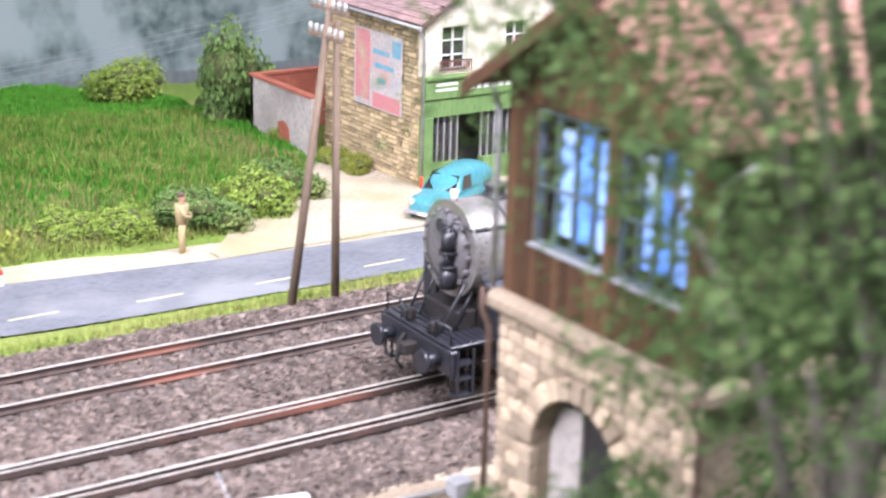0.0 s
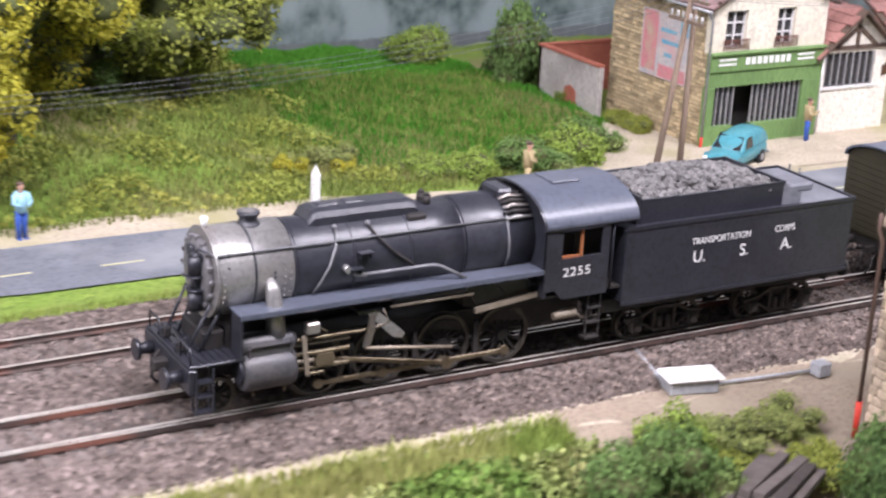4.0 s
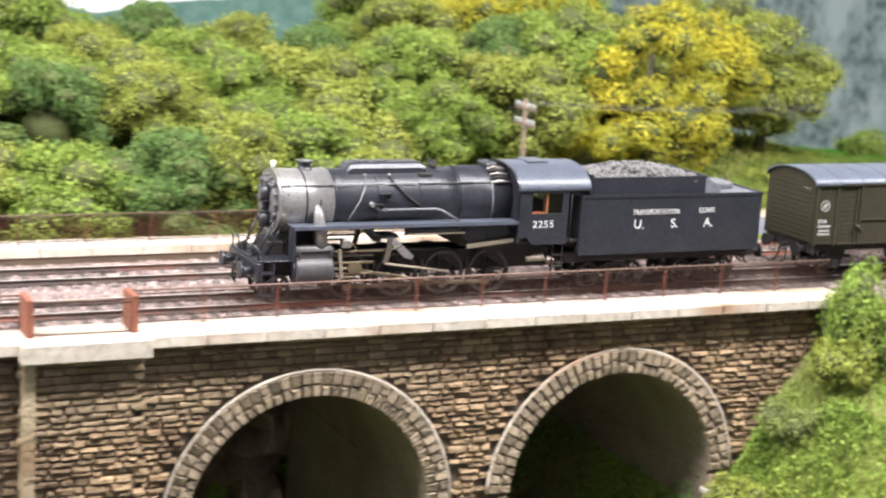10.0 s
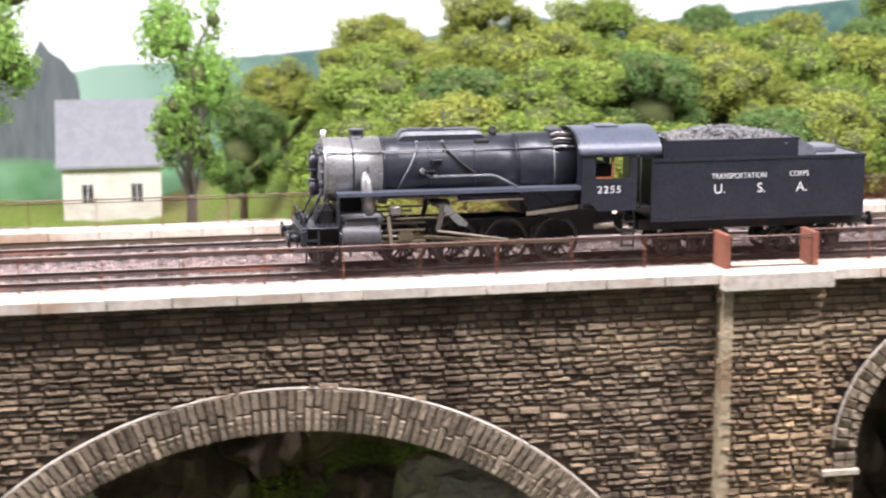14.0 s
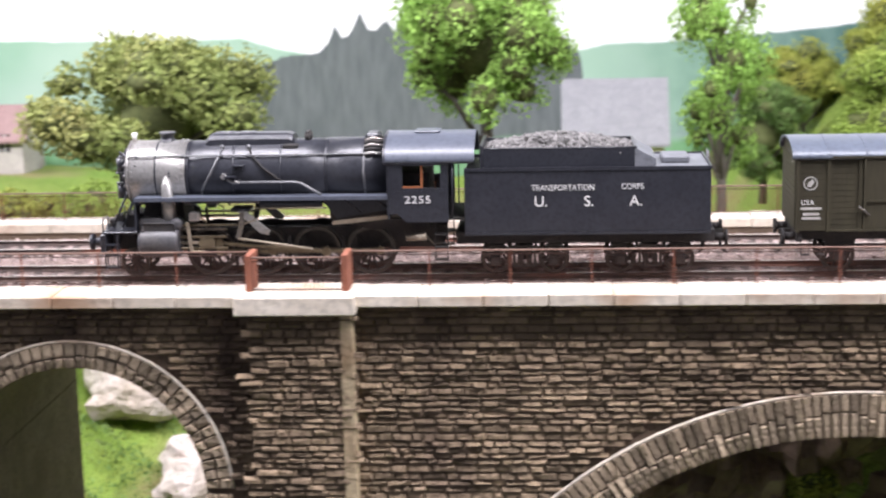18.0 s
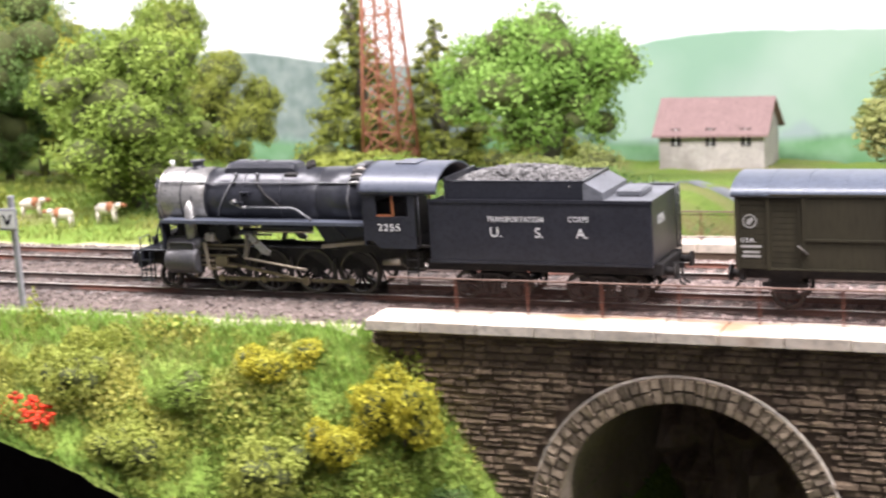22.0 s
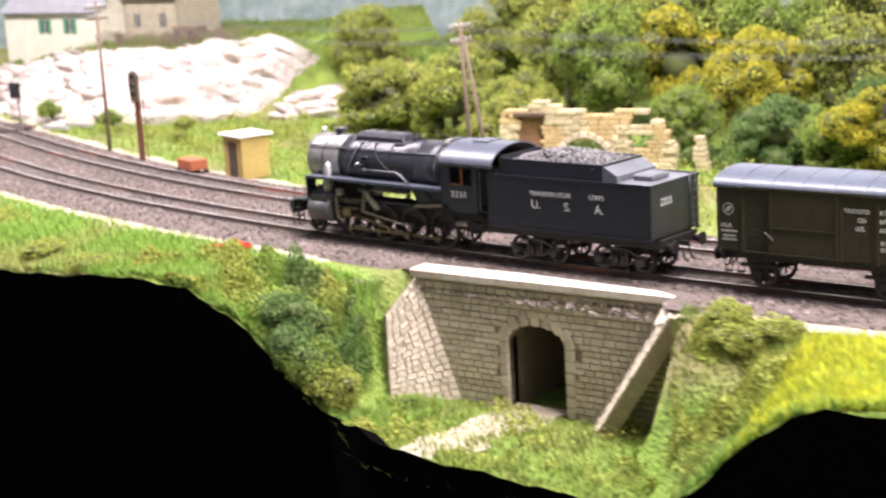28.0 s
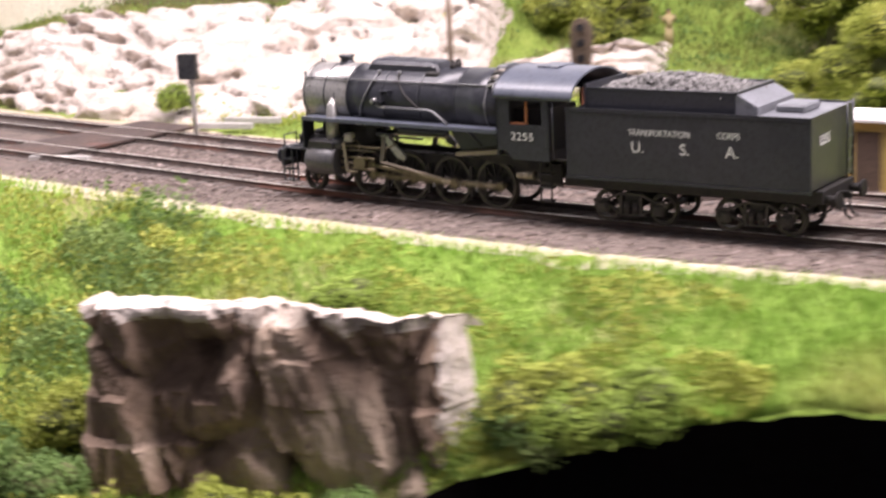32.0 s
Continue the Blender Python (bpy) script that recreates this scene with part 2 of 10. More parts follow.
def thing(name, m, label, category, group="", kind="", mesh=None, material=None):
    """A top-level thing at model scale: an Empty for parts, or one mesh."""
    ob = new(name, mesh.data(name, material) if mesh else None)
    ob.matrix_world = m @ Matrix.Diagonal((S, S, S, 1))
    if not mesh:
        ob.empty_display_size = 0.01
    return tagged(ob, label, category, group, kind)


def part(name, mesh, material, parent, label="", m=None):
    ob = new(name, mesh.data(name, material) if isinstance(mesh, Mesh) else mesh)
    ob.parent = parent
    if m is not None:
        ob.matrix_local = m
    if label:
        ob["label"] = label
    return ob


def local(x, y, z, rz=0.0, rx=0.0, ry=0.0):
    """A place inside a thing, in full-size metres."""
    return pose(x, y, z, rx, ry, rz)

M = {}
M["grass"] = mat("grass", (0.16, 0.27, 0.035), (0.24, 0.31, 0.06), 0.35, 0.95, bump=0.25, bump_scale=5, third=(0.26, 0.22, 0.10), fine=6)
PALE_WAY = [(-56, -46, 20, 30, (1.75, 1.7, 1.75)), (30, 36, 200, 210, (0.72, 0.72, 0.74))]
M["ballast"] = mat("ballast", (0.175, 0.138, 0.118), (0.105, 0.083, 0.07), 2.0, 0.95, bump=0.16, bump_scale=7, third=(0.17, 0.13, 0.11), fine=9, zone=PALE_WAY)
M["pebble"] = mat("pebble", (0.23, 0.185, 0.165), (0.125, 0.098, 0.085), 2.5, 0.95, island=True, vary=(0.45, 1.7), zone=[PALE_WAY[0], (30, 36, 200, 210, (0.72, 0.71, 0.68))])
M["sand"] = mat("sand_path", (0.52, 0.45, 0.34), (0.42, 0.36, 0.26), 0.8, 0.95, bump=0.07, bump_scale=12, third=(0.34, 0.31, 0.17), fine=7)
WARM_BAY = (-1, 1, 100, 110, (1.35, 1.28, 1.15))
M["stone"] = mat("viaduct_stone", (0.29, 0.215, 0.135), (0.18, 0.13, 0.085), 0.9, 0.92, bump=0.13, bump_scale=7, third=(0.20, 0.145, 0.095), island=True, vary=(0.6, 1.35), zone=WARM_BAY, streak=(0.075, 0.05, 0.036))
M["stone_piece"] = mat("viaduct_stone_piece", (0.36, 0.265, 0.16), (0.235, 0.17, 0.105), 0.9, 0.92, bump=0.13, bump_scale=7, third=(0.22, 0.155, 0.10), obj=True, vary=(0.6, 1.3))
M["arch_stone"] = mat("arch_stone", (0.33, 0.26, 0.18), (0.22, 0.165, 0.11), 2.5, 0.9, bump=0.08, bump_scale=8, obj=True, vary=(0.6, 1.3))
M["mortar"] = mat("mortar", (0.15, 0.11, 0.075), (0.10, 0.07, 0.05), 1.5, 0.95, bump=0.04, bump_scale=8)
M["pale_mortar"] = mat("pale_mortar", (0.34, 0.27, 0.19), (0.25, 0.20, 0.14), 1.5, 0.95, bump=0.04, bump_scale=8)
M["coping"] = mat("coping_stone", (0.68, 0.61, 0.51), (0.56, 0.48, 0.38), 0.7, 0.85, third=(0.36, 0.22, 0.13), bump=0.03, obj=True, vary=(0.9, 1.05))
M["quoin"] = mat("warm_quoin_stone", (0.52, 0.42, 0.27), (0.38, 0.29, 0.18), 1.4, 0.9, third=(0.28, 0.19, 0.11), bump=0.06)
M["vault"] = mat("vault_render", (0.31, 0.25, 0.19), (0.23, 0.185, 0.135), 0.8, 0.95, bump=0.06, bump_scale=6, third=(0.20, 0.15, 0.11))
M["rust"] = mat("rusty_iron", (0.13, 0.052, 0.036), (0.19, 0.075, 0.045), 3, 0.8, metal=0.2)
# the top bar's pale highlight is put into its colour
M["bar_highlight"] = mat("hand_rail_highlight", (0.22, 0.15, 0.12), (0.14, 0.08, 0.06), 1.2, 0.5, metal=0.4)
M["rust_post"] = mat("rust_red_post", (0.26, 0.10, 0.06), (0.18, 0.065, 0.04), 2, 0.8)
M["bar_iron"] = mat("dark_rusty_bar", (0.05, 0.026, 0.02), (0.075, 0.036, 0.026), 3, 0.75, metal=0.2)
M["rail_top"] = mat("worn_rail_steel", (0.78, 0.74, 0.67), (0.62, 0.56, 0.48), 1.0, 0.42, metal=0.6)
M["rail_side"] = mat("rusty_rail", (0.06, 0.045, 0.04), (0.09, 0.06, 0.048), 0.5, 0.8, third=(0.24, 0.095, 0.062))
M["sleeper"] = mat("sleeper_wood", (0.17, 0.145, 0.13), (0.11, 0.09, 0.08), 2.5, 0.9, bump=0.03, bump_scale=20, obj=True, stretch=(4, 1, 1))
M["black_board"] = mat("black_fascia_paint", (0.004, 0.003, 0.003), (0.003, 0.003, 0.003), 0.6, 0.95, spec=0.0)
M["dirt"] = mat("brown_dirt", (0.33, 0.265, 0.195), (0.25, 0.20, 0.145), 1.2, 0.95, bump=0.06, bump_scale=10, third=(0.31, 0.26, 0.19))
M["road"] = mat("asphalt", (0.17, 0.18, 0.20), (0.13, 0.14, 0.155), 0.8, 0.9, bump=0.01, bump_scale=25, third=(0.22, 0.23, 0.24))
M["hall"] = mat("hall_floor_carpet", (0.08, 0.07, 0.07), (0.06, 0.055, 0.055), 0.02, 0.9)


def backdrop_material():
    """The painted scenic board: pale sky, hazy wooded hills, paler meadow below."""
    m = bpy.data.materials.new("painted_backdrop")
    m.use_nodes = True
    nt = m.node_tree
    b = nt.nodes["Principled BSDF"]
    b.inputs["Roughness"].default_value = 0.9
    b.inputs["Specular IOR Level"].default_value = 0.1
    co = nt.nodes.new("ShaderNodeTexCoord")
    sep = nt.nodes.new("ShaderNodeSeparateXYZ")
    nt.links.new(co.outputs["Object"], sep.inputs[0])

    def math_node(op, a, c=None):
        n = nt.nodes.new("ShaderNodeMath")
        n.operation = op
        for i, v in enumerate((a, c)):
            if v is None:
                continue
            if isinstance(v, (int, float)):
                n.inputs[i].default_value = v
            else:
                nt.links.new(v, n.inputs[i])
        return n.outputs[0]

    def noise_out(scale, detail, stretch=(1, 1, 1)):
        mp = nt.nodes.new("ShaderNodeMapping")
        mp.inputs["Scale"].default_value = stretch
        nt.links.new(co.outputs["Object"], mp.inputs[0])
        n = nt.nodes.new("ShaderNodeTexNoise")
        n.inputs["Scale"].default_value, n.inputs["Detail"].default_value = scale, detail
        nt.links.new(mp.outputs[0], n.inputs["Vector"])
        return n.outputs["Fac"]

    def mix(fac, a, c):
        x = nt.nodes.new("ShaderNodeMix")
        x.data_type = "RGBA"
        nt.links.new(fac, x.inputs[0])
        for sock, v in ((x.inputs[6], a), (x.inputs[7], c)):
            if isinstance(v, tuple):
                sock.default_value = rgb(v)
            else:
                nt.links.new(v, sock)
        return x.outputs[2]

    def step(v, lo, hi):
        r = nt.nodes.new("ShaderNodeMapRange")
        nt.links.new(v, r.inputs[0])
        r.inputs[1].default_value, r.inputs[2].default_value = lo, hi
        return r.outputs[0]

    z, x = sep.outputs[2], sep.outputs[0]

    def profile(points):
        """A painted outline: heights over x, read off a ramp."""
        rp = nt.nodes.new("ShaderNodeValToRGB")
        x0, x1 = points[0][0], points[-1][0]
        el = rp.color_ramp.elements
        for px, pz in points[1:-1]:
            el.new((px - x0) / (x1 - x0))
        for k, e in enumerate(sorted(el, key=lambda q: q.position)):
            v = (points[k][1] + 10) / 25
            e.color = (v, v, v, 1)
        nt.links.new(step(x, x0, x1), rp.inputs[0])
        return math_node("SUBTRACT", math_node("MULTIPLY", rp.outputs[0], 25.0), 10.0)

    ridge_line = [(-128, 13), (-114, 6.6), (-110, 5.6), (-106, 4.6), (-99, 2.9), (-94.5, 2.9), (-88, 2.0), (-80, 1.4), (-67.3, 1.85), (-63.5, 2.85), (-58.2, 3.3), (-50, 3.1), (-42.1, 3.15),
                  (-40.3, 2.6), (-38, 2.05), (-20.5, 1.9), (-18, 2.4), (-14, 2.5), (-7, 2.95), (2.4, 3.9), (7.4, 4.6), (10.6, 5.2), (16.5, 4.2), (19.8, 4.9), (36, 6.5)]
    fir_line = [(-47, -6), (-43, 0.6), (-39, 2.0), (-37, 2.1), (-36.4, 2.7), (-35.9, 3.9), (-35.4, 3.0), (-35, 3.2), (-34.2, 4.7), (-33.7, 3.6), (-33.2, 3.5), (-32.5, 4.2), (-31.9, 3.3), (-31, 4.6), (-30.2, 3.4), (-29, 4.2), (-28, 3.4),
                (-27, 4.9), (-26, 3.6), (-25, 4.3), (-24, 3.3), (-22.8, 2.6), (-22.1, 4.1), (-21.5, 3.2), (-20.8, 2.8), (-19.9, 1.6), (-19, -6)]
    leaf = noise_out(0.9, 6)
    ridge = math_node("ADD", profile(ridge_line), math_node("MULTIPLY", math_node("SUBTRACT", noise_out(0.8, 3, (1, 0.01, 0.01)), 0.5), 0.3))
    sky = (0.90, 0.91, 0.92)
    green = mix(step(noise_out(0.12, 3), 0.35, 0.65), (0.27, 0.43, 0.31), (0.37, 0.50, 0.40))
    slate = mix(step(leaf, 0.35, 0.7), (0.18, 0.235, 0.215), (0.30, 0.35, 0.33))
    dusk = mix(step(leaf, 0.35, 0.7), (0.075, 0.145, 0.13), (0.15, 0.24, 0.21))
    hill = mix(step(x, -78, -70), slate, green)
    hill = mix(step(x, -20, -4), hill, dusk)
    col = mix(step(math_node("SUBTRACT", z, ridge), -0.08, 0.08), hill, sky)
    wood = mix(step(noise_out(1.3, 7), 0.35, 0.68), (0.07, 0.12, 0.085), (0.26, 0.36, 0.31))
    wood = mix(step(noise_out(0.35, 4, (1, 1, 0.5)), 0.42, 0.6), wood, (0.33, 0.42, 0.39))
    east = step(x, 32, 44)
    grey = mix(step(noise_out(1.1, 7), 0.33, 0.7), (0.055, 0.08, 0.08), (0.19, 0.235, 0.23))
    wood = mix(east, wood, mix(step(noise_out(0.3, 4, (1, 1, 0.6)), 0.45, 0.62), grey, (0.225, 0.27, 0.275)))
    low = math_node("ADD", math_node("MULTIPLY", noise_out(0.3, 4, (1, 0.01, 0.01)), 5.5), -6.2)
    low2 = math_node("ADD", low, math_node("MULTIPLY", east, 22.0))
    col = mix(step(math_node("SUBTRACT", z, low2), -0.3, 0.3), wood, col)
    bough = mix(step(noise_out(1.4, 6, (1.6, 1, 0.35)), 0.35, 0.7), (0.11, 0.125, 0.125), (0.15, 0.165, 0.165))
    firs = math_node("ADD", profile(fir_line), math_node("MULTIPLY", math_node("SUBTRACT", noise_out(2.2, 3, (1, 0.01, 0.6)), 0.5), 0.4))
    col = mix(step(math_node("SUBTRACT", z, firs), -0.05, 0.05), bough, col)
    meadow = mix(step(noise_out(0.5, 5), 0.3, 0.7), (0.13, 0.30, 0.12), (0.24, 0.42, 0.24))
    fall = math_node("ADD", math_node("MULTIPLY", noise_out(0.05, 2, (1, 0.01, 0.01)), 3.0), -5.5)
    fall = math_node("SUBTRACT", fall, math_node("MULTIPLY", east, 20.0))
    col = mix(step(math_node("SUBTRACT", z, fall), -0.2, 0.4), meadow, col)
    nt.links.new(col, b.inputs["Base Color"])
    return m


M["backdrop"] = backdrop_material()

# ---- the ground ----
FACE = -3.9          # front of the viaduct wall
VIA0, VIA1 = -54.6, 27.1
# the front edge of the board: place along the line, height
EDGE = [(-200, -4.9), (-139, -4.7), (-137.3, -4.0), (-135.5, -3.25), (-134, -2.85), (-132.8, -2.5), (-130.9, -1.9), (-129.3, -1.5), (-128, -1.37), (-124.5, -1.3), (-121.5, -1.2), (-118.4, -0.95), (-116, -0.95), (-114, -1.1), (-112.9, -1.55), (-112, -1.9), (-111.1, -2.4), (-109.6, -3.5), (-108.5, -4.4), (-107.4, -4.9), (-105.5, -4.7), (-102.9, -3.85), (-99.75, -4.2), (-96.4, -4.35), (-94.4, -4.5), (-92, -4.3), (-90.6, -3.8), (-89.9, -3.2), (-89.2, -2.4), (-88.4, -1.7), (-87.5, -1.1), (-86.5, -0.75), (-84.35, -0.69), (-81.8, -0.84), (-79.4, -1), (-74.3, -0.95), (-72.1, -1.38), (-69.8, -1.77), (-67, -2.2), (-65.7, -2.57), (-64, -2.74), (-61.5, -3.54), (-60, -4.17), (-55, -6.5), (-45, -17), (10, -17), (24, -11), (30, -6.5), (38, -4), (60, -2.2), (130, -2)]
EDGE_X, EDGE_Z = zip(*EDGE)
FRONT = -9.5


def smooth(t):
    t = np.clip(t, 0, 1)
    return t * t * (3 - 2 * t)


def front_y(x):
    """The front edge of the board."""
    x = np.asarray(x, float)
    return -9.5 - 6.0 * smooth((x - 2) / 14) + 4.3 * smooth((-101 - x) / 7.5) - 2.0 * smooth((-134.5 - x) / 4)


# the rocky side of the cutting: foot and crest along the line
ROCK_X = [-200, -182, -177, -172, -168, -164, -157.7, -153, -149.5, -147.5, -146.6, -143.5, -139.8, -138, -130]
ROCK_FOOT = [41, 38.5, 36, 33, 30, 27.7, 25.6, 26.5, 32, 35.5, 35.5, 36, 38.5, 40, 42]
ROCK_CREST = [44, 42, 38.5, 38.2, 38.3, 38.6, 40.6, 41.4, 42, 42.3, 40.5, 41.5, 43.4, 44, 46]
ROCK_TOP = [1.4, 1.4, 1.5, 2.5, 3.0, 3.0, 3.1, 3.8, 3.8, 2.8, 0.0, 0.5, 0.6, -0.2, -0.4]


def cutting(x, y, d):
    """The land beyond the tracks at the rocky end: level, then the rock face and the hillside on top."""
    foot, crest, top = np.interp(x, ROCK_X, ROCK_FOOT), np.interp(x, ROCK_X, ROCK_CREST), np.interp(x, ROCK_X, ROCK_TOP)
    base = -0.68 - 0.5 * smooth((d - 8) / 14)
    t = np.clip((y - foot) / (crest - foot), 0, 1)
    over = np.maximum(0, y - crest)
    hill = np.where(x < -148, 0.04 * over, np.minimum(0.36 * over, 2.0))
    return base + (top - base) * (0.45 * t + 0.55 * smooth(t)) + hill


def ground_z(x, y):
    x, y = np.asarray(x, float), np.asarray(y, float)
    d = y - yc(x)
    # the gorge under the viaduct
    right = smooth((x - 15) / 13.0)
    left = smooth((-42 - x) / 13.0)
    bank = np.maximum(right, left)
    deep = -17 + 0 * x
    behind = smooth((y - 10) / 44)
    gorge = deep + behind * (11.0 - 0.02 * (x + 20))
    # level land beside the tracks
    land = -0.62 + 0 * x
    # right side, behind the tracks: falling gently to the road, the verge and the field
    rb = np.interp(y, [7, 8, 12, 18, 34, 60], [-0.62, -0.85, -1.15, -1.55, -1.6, -3.8])
    mound = 2.6 * np.exp(-((x - 38) / 13) ** 2 - ((y - 27) / 8.5) ** 2)
    wood = 4.5 * smooth((y - 12) / 14) * smooth((34 - x) / 16) * smooth((x + 22) / 14)
    ridge = np.maximum((x - 60.3) / 2.5, (y - 39 + 1.6 * np.maximum(0, x - 56.7)) / 3)
    fall = 3.0 * smooth(ridge) * smooth((y - 26.5) / 2) * smooth((x - 42) / 8)
    rb = rb + mound + wood - fall
    # left side, behind the tracks
    far = smooth((x + 112) / 18)
    lb = np.interp(d, [7, 9, 20, 34, 60], [-0.62, -0.7, -0.6, -1.5, -2.4]) * (1 - far) + np.interp(d, [7, 9, 20, 34, 50, 60], [-0.62, -0.7, -0.9, -2.6, -4.7, -5.0]) * far
    lb = lb + 1.0 * smooth((-100 - x) / 20) * smooth((d - 18) / 16)
    rocky = smooth((-122 - x) / 12)
    lb = lb * (1 - rocky) + cutting(x, y, d) * rocky
    back = np.where(x > -14, rb, lb)
    t = smooth((x + 28) / 28.0)
    back = lb * (1 - t) + rb * t
    land = np.where(d > 6.8, back, land)
    # in front: from the shoulder down to the edge of the board
    ez = np.interp(x, EDGE_X, EDGE_Z)
    f = smooth((-2.8 - d) / np.maximum(-2.8 - (front_y(x) - yc(x)), 1))
    land = np.where(d < -2.8, -0.62 * (1 - f) + ez * f, land)
    g = np.where(d > 8.5, np.minimum(gorge * (1 - bank) + land * bank, land), gorge * (1 - bank) + land * bank)
    inside = (x > VIA0 - 6) & (x < VIA1 + 6)
    z = np.where(inside, np.where(d > 8.5, np.where(x > -16, np.where(y > 10.2, np.maximum(g, back * smooth((x + 16) / 10) + g * (1 - smooth((x + 16) / 10))), g), g), g), land)
    # the lane under the small bridge
    west = np.interp(y, [-9.5, -6, -3.4, -1.25], [-105.8, -107.0, -107.6, -107.0])
    east = np.interp(y, [-9.5, -3.3, -1.25], [-90.6, -94.2, -94.6])
    lane = smooth((x - west) / 0.8) * smooth((east - x) / 0.8) * smooth((-1.2 - d) / 0.8)
    z = z * (1 - lane) + np.minimum(z, -5.25) * lane
    crop = smooth((-135.0 - x) / 1.2) * smooth((-4.2 - y) / 0.8)
    z = z * (1 - crop) + np.minimum(z, -4.7) * crop
    z = np.where((np.abs(x + 100.55) < 2.6) & (d > -2.6) & (d < 4.6), -5.4, z)
    rough = np.sin(x * 1.7 + 2.1 * np.sin(y * 0.9)) * np.sin(y * 1.3 + 1.7 * np.sin(x * 0.6)) * 0.12
    rough = rough * np.where((x > 25) & (y > 7) & (y < 17.5), 0.0, 1.0)
    return z + rough * smooth((np.abs(d - 2.1) - 5) / 3)


def sheet(name, xs, ys, zfun, material, label, category):
    X, Y = np.meshgrid(xs, ys)
    Y = np.where(Y < -2, -2 + (Y + 2) / 7.5 * (-2 - front_y(X)), Y)
    Z = zfun(X, Y)
    # a turned-down front edge
    X, Y, Z = np.vstack([X[:1], X]), np.vstack([Y[:1] - 0.03, Y]), np.vstack([Z[:1] - 1.5, Z])
    me = Mesh()
    nx, ny = len(xs), len(ys) + 1
    me.v = [tuple(p) for p in np.stack([X, Y, Z], -1).reshape(-1, 3).tolist()]
    me.f = [(j * nx + i, j * nx + i + 1, (j + 1) * nx + i + 1, (j + 1) * nx + i) for j in range(ny - 1) for i in range(nx - 1)]
    me.smooth = [True] * len(me.f)
    return thing(name, at(0, 0, 0), label, category, kind="structure", mesh=me, material=material)


sheet("ground", np.arange(-198, 120.1, 1.0), np.concatenate([np.arange(FRONT, 14, 0.75), np.arange(14, 57, 1.5)]), ground_z, M["grass"],
      "rolling scattered-grass scenery of the model landscape", "ground")


# ---- the black front board of the layout ----
def fascia():
    me = Mesh()
    xs = np.arange(-198, 120.1, 0.5)
    zs = np.interp(xs, EDGE_X, EDGE_Z) + 0.05 * np.sin(xs * 2.3) + 0.03 * np.sin(xs * 6.1)
    out = [(float(x), float(z)) for x, z in zip(xs, zs)]
    n = len(out)
    vs = [(x, float(front_y(x)) + 0.9, z - 0.6) for x, z in out] + [(x, float(front_y(x)) - 0.12, z - 0.01) for x, z in out] + [(x, float(front_y(x)) - 0.12, -87) for x, z in out] + [(x, float(front_y(x)) + 0.9, -87) for x, z in out]
    fs = []
    for i in range(n - 1):
        fs += [(i, i + 1, n + i + 1, n + i), (n + i, n + i + 1, 2 * n + i + 1, 2 * n + i), (3 * n + i, 3 * n + i + 1, i + 1, i)]
    me.add(vs, fs)
    thing("fascia", at(0, 0, 0), "black-painted wavy front board of the layout", "front board", kind="structure", mesh=me, material=M["black_board"])


fascia()


def backdrop():
    me = Mesh()
    pts = [(-200, 20), (-198, 50), (-190, 57), (-100, 58), (0, 58), (108, 57), (118, 48), (120, 20)]
    vs = [(x, y, -20) for x, y in pts] + [(x, y, 34) for x, y in pts]
    n = len(pts)
    me.add(vs, [(i, i + 1, n + i + 1, n + i) for i in range(n - 1)], True)
    thing("backdrop", at(0, 0, 0), "painted scenic backdrop of hazy wooded hills", "backdrop", kind="structure", mesh=me, material=M["backdrop"])
    me = Mesh().box(-600, 600, -420, 200, -88, -87)
    thing("floor", at(0, 0, 0), "dark carpet of the exhibition hall", "floor", kind="structure", mesh=me, material=M["hall"])


backdrop()


# ---- the viaduct ----
ARCHES = [(8.4, -5.9, 3.72, 0.75), (18.65, -5.9, 3.72, 0.75), (-34.95, -5.9, 3.72, 0.75), (-45.3, -5.9, 3.72, 0.75), (-12.9, -15.95, 11.75, 1.25)]
PILASTERS = [(0.0, 3.3), (-29.95, -26.75)]


def open_top(x, extra=0.0):
    """The height of an arch's opening at x, or None beside the arches."""
    for cx, cz, r, _ in ARCHES:
        q = (r + extra) ** 2 - (x - cx) ** 2
        if q > 0 and (r < 10 or q > (cz + 17) ** 2 * 0):
            return cz + math.sqrt(q)
    return None


